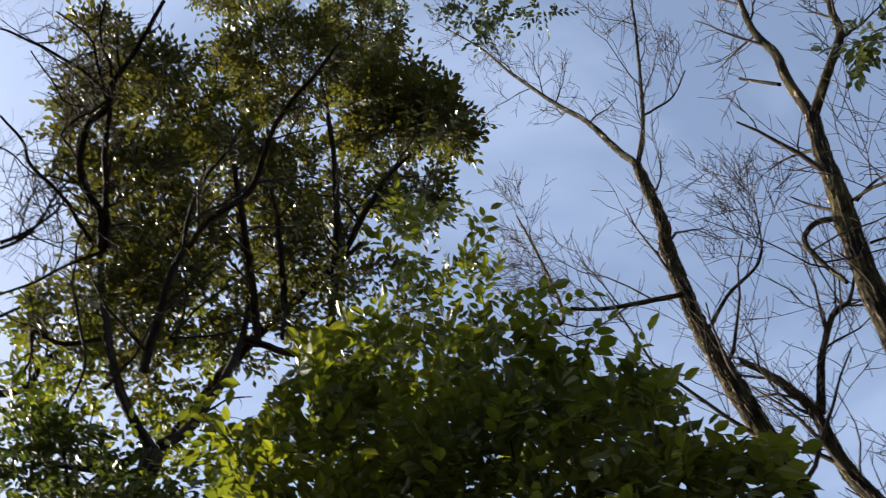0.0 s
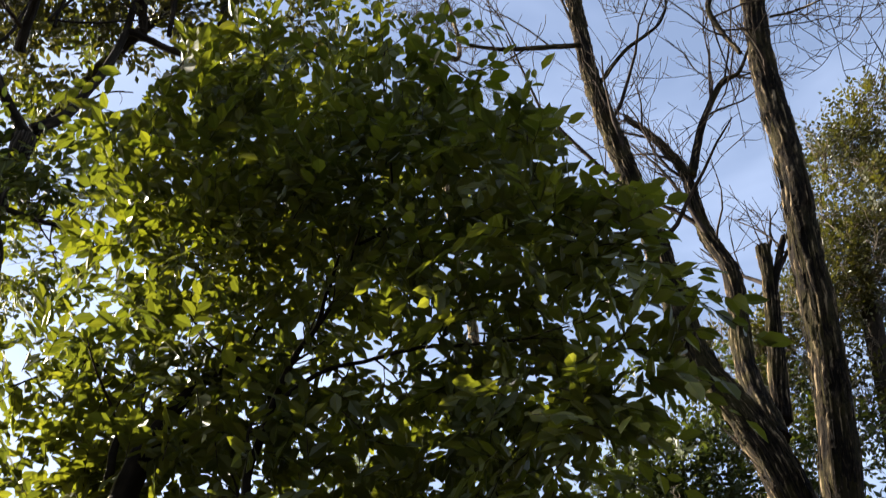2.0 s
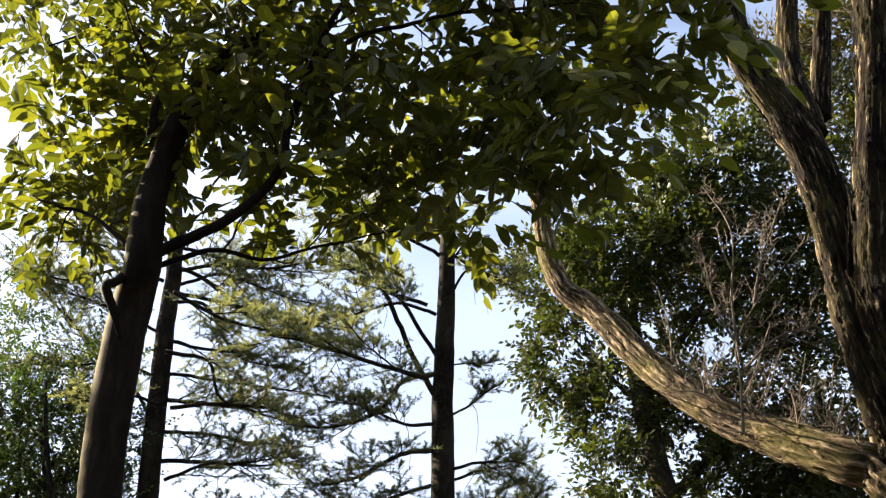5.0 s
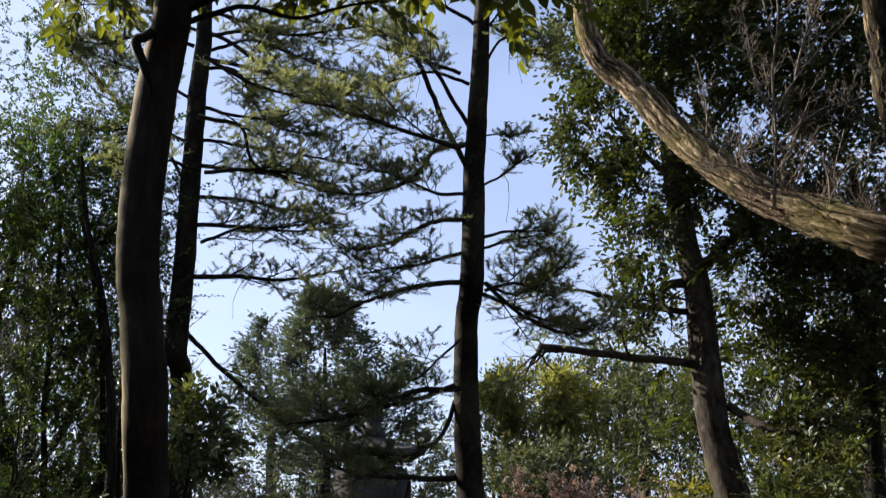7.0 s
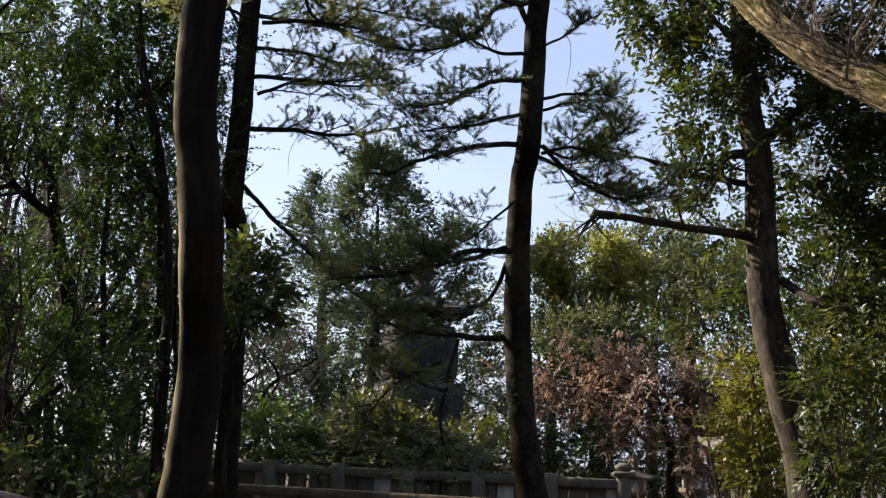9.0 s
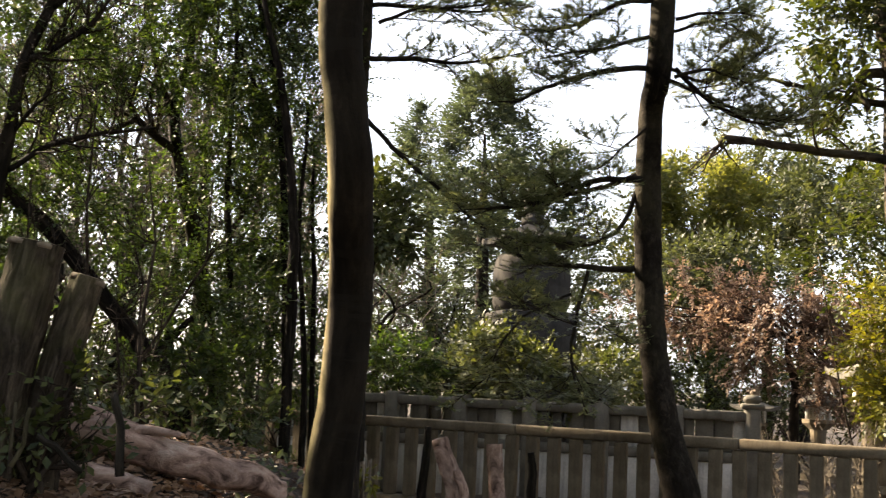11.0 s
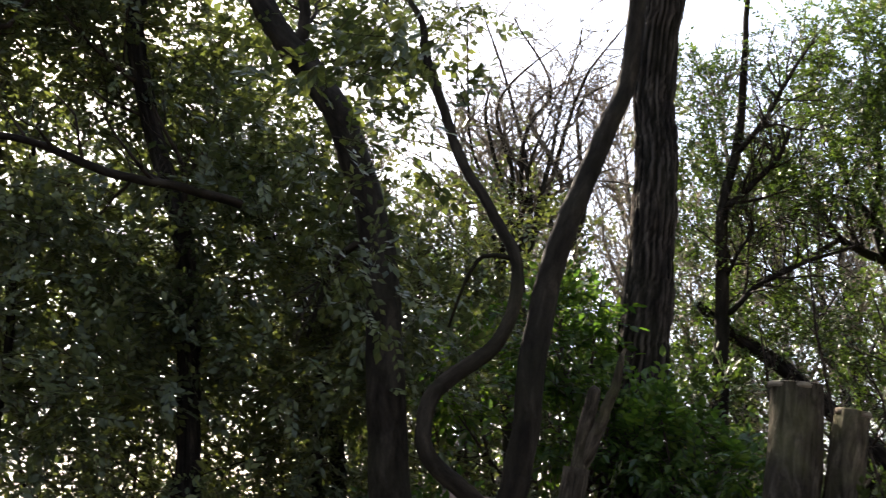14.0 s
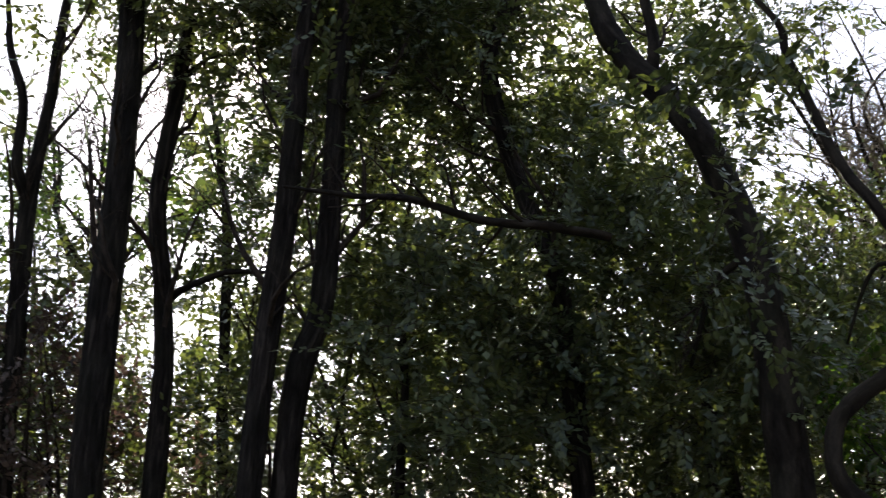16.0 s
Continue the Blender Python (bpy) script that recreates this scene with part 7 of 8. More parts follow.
def shrub(label, blobs, clumps, leaf, seed, size, foot, twig=0.3, each=9, gap=0.2, name="shrub", width=0.95, stems=6, group=""):
    rng = np.random.default_rng(seed)
    base = ground_point(foot)
    s = thing(name, base, label, "shrub", group)
    b = Build()
    for k in range(stems):
        c, rad, _ = blobs[k % len(blobs)]
        e = np.array(c) + rng.normal(0, 0.35, 3) * np.array(rad)
        a = np.array(base) + np.array([rng.normal(0, 0.08), rng.normal(0, 0.08), 0])
        pts, rr = spline([a, (a + e) / 2 + rng.normal(0, 0.08, 3), e], [0.022, 0.016, 0.006], 0.15)
        tube(b, pts, rr, 6, rng=rng)
        sprout(b, pts, rr, rng, 2, 5, 0.5, 0.4, 0.9, 0.2, 0.25, 0.6, 4)
    part("stem_growth", b, TWIG, s, kind="stuff")
    foliage(s, blobs, clumps, leaf, rng, size, twig, each, gap, 0.6, OVATE if leaf is LEAF_SHINY else DIAMOND, width * 1.25)


shrub("bright glossy shrub at the foot of the furrowed tree", [((-5.60, 7.11, 2.91), (0.4, 0.4, 0.45), 4), ((-5.49, 6.94, 2.26), (0.45, 0.4, 0.4), 3), ((-6.06, 6.48, 2.57), (0.35, 0.4, 0.4), 2), ((-4.78, 7.18, 2.02), (0.35, 0.4, 0.25), 1.6)], 400, LEAF_SHINY, 111, 0.085, (-5.68, 7.05, 1.83))
shrub("glossy shrub on the bank behind the log", [((-4.57, 7.27, 1.73), (0.5, 0.4, 0.3), 3), ((-4.94, 7.04, 2.09), (0.3, 0.3, 0.3), 1.5), ((-5.69, 5.64, 1.34), (0.5, 0.4, 0.3), 2)], 480, LEAF_SHINY, 112, 0.08, (-4.66, 7.22, 1.30))
shrub("low evergreen shrub on the slope of the bank", [((-4.78, 8.21, 1.66), (0.5, 0.5, 0.5), 3), ((-4.94, 8.11, 2.29), (0.4, 0.5, 0.4), 2), ((-4.76, 7.62, 1.74), (0.4, 0.4, 0.4), 2), ((-5.55, 7.08, 2.19), (0.4, 0.4, 0.4), 2)], 340, LEAF_SMALL, 113, 0.075, (-4.80, 8.20, 0.93))
shrub("ivy and seedlings round the cut stump", [((-2.93, 5.55, 1.21), (0.2, 0.2, 0.12), 2), ((-2.74, 5.75, 1.37), (0.12, 0.12, 0.1), 1), ((-2.65, 5.79, 1.21), (0.16, 0.12, 0.1), 1)], 60, LEAF_OAK, 114, 0.07, (-2.95, 5.65, 1.11), 0.18, 7)
shrub("leafy shrub hung with creepers beside the fence", [((-3.49, 10.96, 1.34), (0.35, 0.4, 0.5), 3), ((-4.05, 11.30, 1.55), (0.3, 0.4, 0.4), 2), ((-4.59, 11.09, 1.29), (0.4, 0.4, 0.3), 2), ((-3.45, 11.49, 2.20), (0.3, 0.4, 0.4), 1.5)], 520, LEAF_SMALL, 115, 0.075, (-3.43, 10.98, 0.48))
shrub("dark red-brown dry-leaved bush among the grove trunks", [((-9.63, 0.92, 3.84), (0.45, 0.5, 0.35), 1), ((-9.54, 0.76, 3.35), (0.45, 0.5, 0.35), 1), ((-10.08, 1.22, 3.47), (0.45, 0.5, 0.35), 1), ((-9.62, 0.88, 2.82), (0.45, 0.5, 0.35), 1), ((-10.16, 1.45, 2.70), (0.45, 0.5, 0.35), 1), ((-10.53, 1.90, 3.15), (0.45, 0.5, 0.35), 1), ((-9.47, 0.80, 2.37), (0.45, 0.5, 0.35), 1), ((-10.49, 2.42, 2.47), (0.45, 0.5, 0.35), 1)], 620, LEAF_DRY, 132, 0.075, (-9.84, 1.10, 1.0), 0.3, 9, 0.3, width=0.9)
for seed, blobs, foot in [
    (116, [((-2.60, 16.05, 1.74), (0.5, 0.5, 0.4), 2), ((-1.76, 16.17, 1.47), (0.5, 0.5, 0.3), 2)], (-2.22, 16.11, 0.89)),
    (117, [((-0.76, 15.75, 1.67), (0.5, 0.5, 0.4), 2), ((-0.12, 15.77, 1.54), (0.5, 0.5, 0.35), 2)], (-0.41, 15.76, 0.92)),
    (118, [((0.50, 15.76, 1.65), (0.5, 0.5, 0.4), 2), ((-1.29, 15.96, 1.86), (0.5, 0.5, 0.5), 2)], (0.36, 15.76, 0.96)),
]:
    shrub("light green clipped shrub behind the stone fence", blobs, 620, LEAF_PALE if seed != 116 else LEAF_SMALL, seed, 0.085, foot, group="shrubs behind the fence")
shrub("golden-green shrub in sunlight behind the fence", [((4.36, 16.14, 2.98), (0.42, 0.5, 0.48), 3), ((4.26, 16.16, 2.15), (0.42, 0.5, 0.48), 3), ((4.35, 15.89, 1.59), (0.4, 0.5, 0.4), 3)], 520, LEAF_GOLD, 119, 0.1, (4.7, 16.0, 0.75), 0.3, 9, 0.25, width=0.8)

shrub("olive evergreen shrub beside the golden one", [((4.59, 12.73, 1.81), (0.5, 0.5, 0.4), 3), ((4.68, 13.12, 2.55), (0.5, 0.5, 0.4), 2), ((5.07, 12.99, 3.09), (0.4, 0.5, 0.4), 1.5), ((5.12, 13.49, 3.55), (0.4, 0.4, 0.3), 1.5)], 700, LEAF_OAK, 120, 0.1, (4.62, 12.93, 0.79), 0.3, 9, 0.3, width=0.8)
shrub("sunlit olive-yellow shrub behind the leaning oak", [((5.68, 16.39, 3.09), (0.7, 0.7, 0.5), 2), ((6.21, 16.24, 2.76), (0.7, 0.7, 0.5), 2), ((5.89, 16.39, 2.09), (0.7, 0.7, 0.5), 2), ((6.51, 16.07, 3.42), (0.7, 0.7, 0.5), 2), ((5.27, 16.59, 1.74), (0.7, 0.7, 0.5), 2), ((6.40, 16.22, 1.86), (0.7, 0.7, 0.5), 2)], 800, LEAF_GOLD, 130, 0.1, (6.03, 16.35, 0.5), 0.35, 9, 0.36, width=0.8)
# sunlit branch, its light put into the pale bark colour
log("pale crooked dead branch caught in the shrub", [(4.91, 15.43, 2.19), (5.16, 15.36, 1.98), (5.48, 15.26, 1.97), (5.82, 15.15, 1.84), (6.15, 15.03, 1.61)], [0.05, 0.05, 0.045, 0.04, 0.03], BARK_PEELED_SUNLIT, 131, "dead_branch")
for seed, blobs, foot in ([(125, [((4.49, 18.31, 3.98), (0.9, 0.9, 0.7), 2), ((5.47, 18.06, 4.90), (1.0, 0.9, 0.8), 3), ((5.47, 17.54, 3.42), (0.9, 0.9, 0.6), 2)], (4.65, 18.31, 1.42)), (126, [((6.33, 16.74, 4.47), (1.0, 0.9, 0.9), 3), ((6.86, 16.55, 3.56), (1.0, 0.9, 0.8), 3), ((5.93, 16.46, 3.30), (0.8, 0.9, 0.7), 2)], (5.72, 16.99, 1.47))]
    + [(129, [((1.29, 24.98, 1.69), (0.9, 0.9, 0.8), 2), ((2.15, 24.93, 2.10), (0.9, 0.9, 0.9), 2), ((2.89, 24.85, 1.64), (0.9, 0.9, 0.7), 2), ((3.49, 25.79, 2.57), (0.9, 0.9, 0.8), 2)], (2.30, 24.91, 0.74)), (128, [((3.69, 23.74, 1.68), (0.9, 0.9, 0.7), 2), ((4.69, 23.56, 1.61), (1.0, 0.9, 0.7), 2), ((5.66, 23.35, 1.77), (1.0, 0.9, 0.7), 2), ((6.39, 23.16, 1.81), (0.9, 0.9, 0.8), 2)], (4.92, 23.51, 0.93))]
    + [(133, [((2.26, 27.92, 2.30), (1.0, 0.9, 0.8), 2), ((3.74, 27.73, 3.07), (1.0, 0.9, 0.8), 2), ((5.08, 27.54, 2.42), (1.0, 0.9, 0.8), 2), ((6.46, 27.23, 3.02), (1.0, 0.9, 0.8), 2), ((3.10, 27.85, 1.36), (1.0, 0.9, 0.8), 2), ((5.73, 27.43, 1.50), (1.0, 0.9, 0.8), 2), ((6.96, 27.14, 1.96), (1.0, 0.9, 0.8), 2), ((4.43, 27.67, 1.71), (1.0, 0.9, 0.8), 2)], (4.57, 27.63, 0.9))]
    + [(127, [((8.13, 18.19, 5.70), (1.1, 1, 1.0), 3), ((8.28, 17.03, 4.15), (1.2, 1, 1.2), 3), ((6.37, 17.83, 2.20), (1.0, 1, 0.8), 3)], (7.05, 18.12, 1.51))]):
    shrub("tall dark evergreen shrub in the shade of the oak", blobs, 900, LEAF_OAK, seed, 0.1, foot, 0.4, 9, 0.28, group="shrubs under the oak")


# ---- trees beyond the fence ----
def conifer(seed, top, foot, width, leaf, label, size=0.18, count=3600):
    rng = np.random.default_rng(seed)
    t, f = np.array(top), np.array(foot)
    tree, line, r, rng = plant("cypress_tree", label, "tree", [tuple(f), tuple(f * 0.55 + t * 0.45), tuple(f * 0.2 + t * 0.8)], [0.25, 0.16, 0.03], BARK_DARK, seed)
    u = rng.random(count) ** 0.8
    a = rng.random(count) * 6.283
    lobes = 0.7 + 0.3 * np.sin(u * 38 + 2.0 * np.sin(a * 2 + seed)) + 0.12 * np.sin(a * 5 + u * 20)
    rad = width * (1.02 - u) ** 0.62 * lobes * (0.45 + 0.55 * rng.random(count) ** 0.5)
    at = f + (t - f) * u[:, None] + np.stack([np.cos(a) * rad, np.sin(a) * rad, -0.25 * rad], -1)
    way = np.stack([np.cos(a), np.sin(a), 0.35 + 0 * a], -1) + rng.normal(0, 0.3, (count, 3))
    keep = np.array([noise.noise(Vector(q) * 0.9) > -0.12 for q in at])
    at, way = at[keep], way[keep]
    b = Build()
    twig_leaves(b, None, at, way, rng, 0.5, 7, size, 0.1, DIAMOND, 0.9, 0.7)
    part("crown", b, leaf, tree, kind="stuff", smooth=False)


conifer(121, (-2.98, 31.87, 10.66), (-2.78, 31.89, 2.17), 4.0, LEAF_CYPRESS, "tall blue-green cypress behind the stone tower")
conifer(122, (-1.59, 33.98, 10.17), (-1.21, 33.99, 2.29), 3.4, LEAF_CYPRESS, "tall dark cypress beside another")
conifer(123, (-5.21, 35.63, 10.73), (-4.80, 35.69, 2.17), 3.4, LEAF_CYPRESS, "pale cypress far behind the firs")
conifer(124, (3.38, 47.71, 11.90), (3.48, 47.70, 5.33), 0.8, LEAF_CYPRESS, "small pointed conifer far behind the crowns", 0.2, 500)

for seed, blobs, leaf, count, size, pts, name, label in ([(131, [((2.38, 29.69, 7.17), (0.80, 0.9, 0.42), 2), ((3.47, 29.58, 7.26), (0.75, 0.9, 0.40), 2), ((3.02, 29.75, 6.56), (0.80, 0.9, 0.42), 2), ((1.85, 29.85, 6.46), (0.70, 0.9, 0.40), 2), ((4.26, 29.61, 6.58), (0.70, 0.9, 0.42), 2), ((2.18, 29.94, 5.69), (0.80, 0.9, 0.40), 2), ((3.66, 29.80, 5.80), (0.70, 0.9, 0.38), 2), ((3.06, 29.97, 4.93), (0.70, 0.9, 0.35), 2), ((4.21, 29.84, 5.03), (0.60, 0.9, 0.35), 2), ((1.81, 30.07, 4.83), (0.50, 0.9, 0.35), 2)], LEAF_OLIVE, 2600, 0.16, [(3.88, 29.77, 2.42), (3.99, 29.75, 4.54), (3.82, 29.78, 6.07)], "round_crowned_tree", "round-crowned tree with yellow-green sunlit leaves")]
    + [(132, [((6.21, 31.41, 6.87), (1.4, 1.5, 1.0), 4), ((7.38, 31.16, 7.50), (1.3, 1.5, 1.0), 4), ((5.47, 31.55, 5.25), (1.4, 1.5, 0.8), 3), ((6.95, 31.26, 5.74), (1.4, 1.5, 0.9), 3)], LEAF_WOODS, 1500, 0.17, [(6.24, 31.41, 1.94), (6.37, 31.38, 4.78), (6.36, 31.38, 6.38)], "woodland_tree", "woodland tree with a loose olive crown")]
    + [(133, [((3.33, 26.81, 4.51), (1.0, 1.2, 0.6), 3), ((2.40, 26.91, 4.35), (1.0, 1.2, 0.7), 3), ((4.12, 26.71, 4.25), (1.0, 1.2, 0.6), 3), ((2.82, 26.87, 3.40), (0.9, 1.2, 0.6), 3)], LEAF_WOODS, 1500, 0.14, [(3.25, 26.82, 1.52), (3.16, 26.83, 2.86), (3.07, 26.85, 4.50)], "woodland_tree", "green woodland tree behind the withered maple"), (134, [((5.98, 35.36, 8.55), (1.8, 1.5, 0.9), 3), ((7.75, 35.04, 7.79), (1.8, 1.5, 1.0), 3), ((3.76, 37.65, 8.52), (1.6, 1.5, 0.9), 3)], LEAF_WOODS, 1400, 0.2, [(5.95, 35.37, 3.37), (5.97, 35.37, 6.29), (5.97, 35.36, 8.17)], "woodland_tree", "woodland tree on the skyline")]
    + [(135, [((-3.97, 23.68, 2.92), (1.3, 1.2, 1.1), 3), ((-2.95, 23.83, 2.22), (1.2, 1.2, 0.9), 3), ((-4.40, 23.60, 1.66), (1.2, 1.2, 0.8), 3), ((0.53, 27.01, 3.04), (1.3, 1.2, 1.0), 3), ((-1.43, 24.47, 1.93), (0.6, 0.5, 0.35), 1.2), ((0.52, 29.01, 4.95), (1.0, 1.2, 1.0), 2)], LEAF_WOODS, 1700, 0.13, [(-2.65, 23.87, 1.01), (-2.95, 23.83, 2.22), (-3.25, 23.79, 3.20)], "woodland_tree", "woodland tree in the shade beside the tower")]
    + [(136, [((-10.73, 21.47, 2.51), (1.8, 1.5, 1.2), 3), ((-8.61, 22.40, 2.17), (1.8, 1.5, 1.2), 3), ((-7.56, 23.83, 3.81), (1.6, 1.5, 1.2), 2), ((-11.40, 21.12, 6.13), (1.6, 1.5, 1.3), 3)], LEAF_WOODS, 1300, 0.13, [(-9.12, 22.20, 0.24), (-9.37, 22.10, 2.12), (-9.42, 22.08, 4.29)], "woodland_tree", "woodland tree behind the thicket")]):
    tree, line, r, rng = plant(name, label, "tree", pts, [0.16, 0.13, 0.06], BARK_DARK, seed, group="")
    w = Build()
    sprout(w, line, r, rng, 2, 8, 2.0, 0.3, 0.9, 0.3, 0.2, 0.5, 5, least=0.01)
    part("limb_growth", w, BARK_DARK, tree, kind="stuff")
    foliage(tree, blobs, count, leaf, rng, size, 0.5, 9, 0.3, 1.2, DIAMOND, 1.0, wood=None)

tree, line, r, rng = plant("withered_maple", "small maple with withered brown-red leaves in flat layers", "tree",
    [(3.97, 20.64, 1.19), (3.99, 20.64, 1.80), (3.86, 20.66, 2.41), (4.01, 20.64, 2.94)], [0.09, 0.08, 0.06, 0.03], BARK_GREY, 141)
maple = [((3.01, 20.80, 3.22), (0.9, 0.9, 0.25), 3), ((4.10, 20.62, 2.94), (0.9, 0.9, 0.25), 3), ((2.10, 20.91, 2.98), (0.7, 0.8, 0.25), 2), ((3.26, 20.36, 2.48), (0.8, 0.9, 0.22), 2.5), ((4.31, 20.17, 2.31), (0.9, 0.9, 0.22), 3), ((5.23, 20.36, 2.77), (0.8, 0.9, 0.22), 2.5), ((4.55, 19.91, 1.82), (0.8, 0.8, 0.2), 1.5), ((4.95, 20.84, 3.09), (0.7, 0.9, 0.22), 2), ((1.71, 21.35, 3.21), (0.5, 0.7, 0.3), 1.5)]
maple_tips = []
for c, rad, share in maple:
    e = np.array(c)
    line2, r2 = bough(tree, "limb", [line[-4], (line[-4] + e) / 2 + np.array([0, 0, 0.1]), e, e + (e - line[-4]) * 0.3 - np.array([0, 0, 0.1])], [0.035, 0.025, 0.015, 0.006], TWIG, rng, 6, 0.2)
    w = Build()
    sprout(w, line2, r2, rng, 3, 11, 1.1, 0.2, 0.95, -0.02, 0.22, 0.5, 4, maple_tips, least=0.006)
    part("twig_growth", w, TWIG_RED, tree, kind="stuff")
b = Build()
pick = [q for q in maple_tips if rng.random() < 0.85]
twig_leaves(b, None, np.array([q[1] for q in pick]), np.array([q[-1] - q[1] for q in pick]) + rng.normal(0, 0.02, (len(pick), 3)), rng, 0.26, 9, 0.085, 0.25, DIAMOND, 1.0)
part("crown", b, LEAF_BROWN, tree, kind="stuff", smooth=False)


# ---- woods all round ----
def woods_tree(seed, leaf):
    rng = np.random.default_rng(seed)
    tree = thing("woods_tree", (0, 0, 0), "tall tree of the surrounding woods, mixed evergreen crown", "tree", "surrounding woods")
    b = Build()
    line, r = limb(b, [(0, 0, -0.3), (0.15, 0, 3.5), (-0.1, 0.1, 7), (0.1, 0, 10.5)], [0.24, 0.18, 0.12, 0.03], rng, 0.5, 8, 0.06)
    sprout(b, line, r, rng, 2, 6, 3.2, 0.25, 0.9, 0.35, 0.2, 0.5, 3, least=0.012)
    part("trunk", b, BARK_DARK, tree)
    blobs = [((rng.normal(0, 1.4), rng.normal(0, 1.4), 4.0 + 6.5 * k / 9), (1.5, 1.5, 1.0), 1) for k in range(10)] + [((rng.normal(0, 1.8), rng.normal(0, 1.8), 1.2), (1.4, 1.4, 1.0), 1) for k in range(3)]
    foliage(tree, blobs, 370, leaf, rng, 0.26, 0.6, 8, 0.3, 1.3, DIAMOND, 1.0, wood=None)
    return tree


kinds = [woods_tree(151, LEAF_WOODS), woods_tree(152, LEAF_WOODS), woods_tree(153, LEAF_WOODS)]
rng = random.Random(7)
spots = []
for k in range(13):
    spots.append((18 + 78 * (k + rng.random()) / 13, 27 + 14 * rng.random()))
for k in range(12):
    spots.append((-75 + 93 * (k + rng.random()) / 12, 44 + 14 * rng.random()))
# unseen trees behind the viewpoint, added to keep skylight off the trunk fronts
for k in range(20):
    spots.append((122 + 164 * (k + rng.random()) / 20, 13.5 + 7 * rng.random()))
for k in range(10):
    spots.append((-32 + 27 * (k + rng.random()) / 10, 31 + 7 * rng.random()))
for k, (turn, far) in enumerate(spots):
    x, y = -math.sin(radians(turn)) * far, math.cos(radians(turn)) * far
    m = Matrix.Translation((x, y, float(height(x, y)))) @ Matrix.Rotation(rng.random() * 6.28, 4, "Z") @ Matrix.Scale((1.25 if turn > 120 else 0.75 if k < 45 else 0.3) + 0.4 * rng.random(), 4)
    if k < 3:
        kinds[k].matrix_basis = m
    else:
        copy_thing(kinds[k % 3], m)


def bare_woods_tree(seed):
    rng = np.random.default_rng(seed)
    tree = thing("bare_woods_tree", (0, 0, 0), "leafless grey-brown tree of the far woods", "tree", "leafless far woods")
    b = Build()
    line, r = limb(b, [(0, 0, -0.3), (0.2, 0.1, 2.4), (-0.1, 0.2, 5.0), (0.15, 0, 8.6)], [0.15, 0.11, 0.07, 0.02], rng, 0.4, 6, 0.06)
    part("trunk", b, BARK_GREY, tree)
    b = Build()
    sprout(b, line, r, rng, 3, 15, 3.2, 0.12, 0.8, 0.4, 0.18, 0.55, 4, least=0.009)
    part("twig_growth", b, TWIG_PALE, tree, kind="stuff")
    return tree


bare_kinds = [bare_woods_tree(154), bare_woods_tree(155)]
for k in range(22):
    turn, far = 14 + 36 * (k + rng.random()) / 16, 22 + 12 * rng.random()
    if k > 15:
        turn = -36 + 18 * rng.random()
    x, y = -math.sin(radians(turn)) * far, math.cos(radians(turn)) * far
    m = Matrix.Translation((x, y, float(height(x, y)))) @ Matrix.Rotation(rng.random() * 6.28, 4, "Z") @ Matrix.Scale(0.85 + 0.3 * rng.random(), 4)
    if k < 2:
        bare_kinds[k].matrix_basis = m
    else:
        copy_thing(bare_kinds[k % 2], m)


# ---- stone fence, inner wall, tower and lanterns ----
def box(b, centre, size, turn=0.0, bevel=0.012, tilt=0.0):
    """A block with chamfered edges."""
    bm = bmesh.new()
    bmesh.ops.create_cube(bm, size=1.0)
    bmesh.ops.scale(bm, vec=size, verts=bm.verts)
    bmesh.ops.bevel(bm, geom=bm.edges[:], offset=bevel, segments=1, affect="EDGES")
    bmesh.ops.rotate(bm, matrix=Matrix.Rotation(tilt, 3, "Y"), verts=bm.verts)
    bmesh.ops.rotate(bm, matrix=Matrix.Rotation(turn, 3, "Z"), verts=bm.verts)
    bm.verts.index_update()
    v = np.array([tuple(q.co) for q in bm.verts]) + np.array(centre)
    by = {}
    for f in bm.faces:
        by.setdefault(len(f.verts), []).append([q.index for q in f.verts])
    b.add(v, [np.array(f) for f in by.values()])
    bm.free()


def stone_fence(start, end, label):
    a, e = np.array(start), np.array(end)
    along = e - a
    ln = float(np.linalg.norm(along))
    d = along / ln
    turn = math.atan2(d[1], d[0])
    mid = (a + e) / 2
    fence = thing("stone_fence", (*a, 0), label, "fence", "stone fences")
    for name, z, hgt, wid in (("top_rail", 1.045, 0.115, 0.15), ("sill", 0.13, 0.14, 0.2)):
        n = max(1, round(ln / 2.6))
        for k in range(n):
            c = a + d * ln * (k + 0.5) / n
            b = Build()
            box(b, (*c, z), (ln / n - 0.006, wid, hgt), turn, 0.018)
            part(name, b, STONE, fence)
    b = Build()
    box(b, (*mid, 0.0), (ln, 0.3, 0.14), turn, 0.02)
    part("footing", b, STONE_DARK, fence)
    p = Build()
    box(p, (0, 0, 0), (0.135, 0.11, 0.78), 0, 0.012)
    post = p.mesh("post", STONE, False)
    rnd = random.Random(5)
    for k in range(int(ln / 0.252)):
        c = a + d * (0.12 + 0.252 * k)
        ob = new("post", post)
        ob.parent = fence
        ob.matrix_parent_inverse = fence.matrix_basis.inverted()
        ob.matrix_basis = Matrix.Translation((*c, 0.592)) @ Matrix.Rotation(turn + rnd.gauss(0, 0.02), 4, "Z") @ Matrix.Rotation(rnd.gauss(0, 0.006), 4, "Y")


stone_fence((-2.95, 13.2), (6.4, 10.27), "weathered stone baluster fence with a thick top rail")
stone_fence((-5.9, 15.1), (-3.0, 13.35), "shaded stretch of stone baluster fence in the thicket")


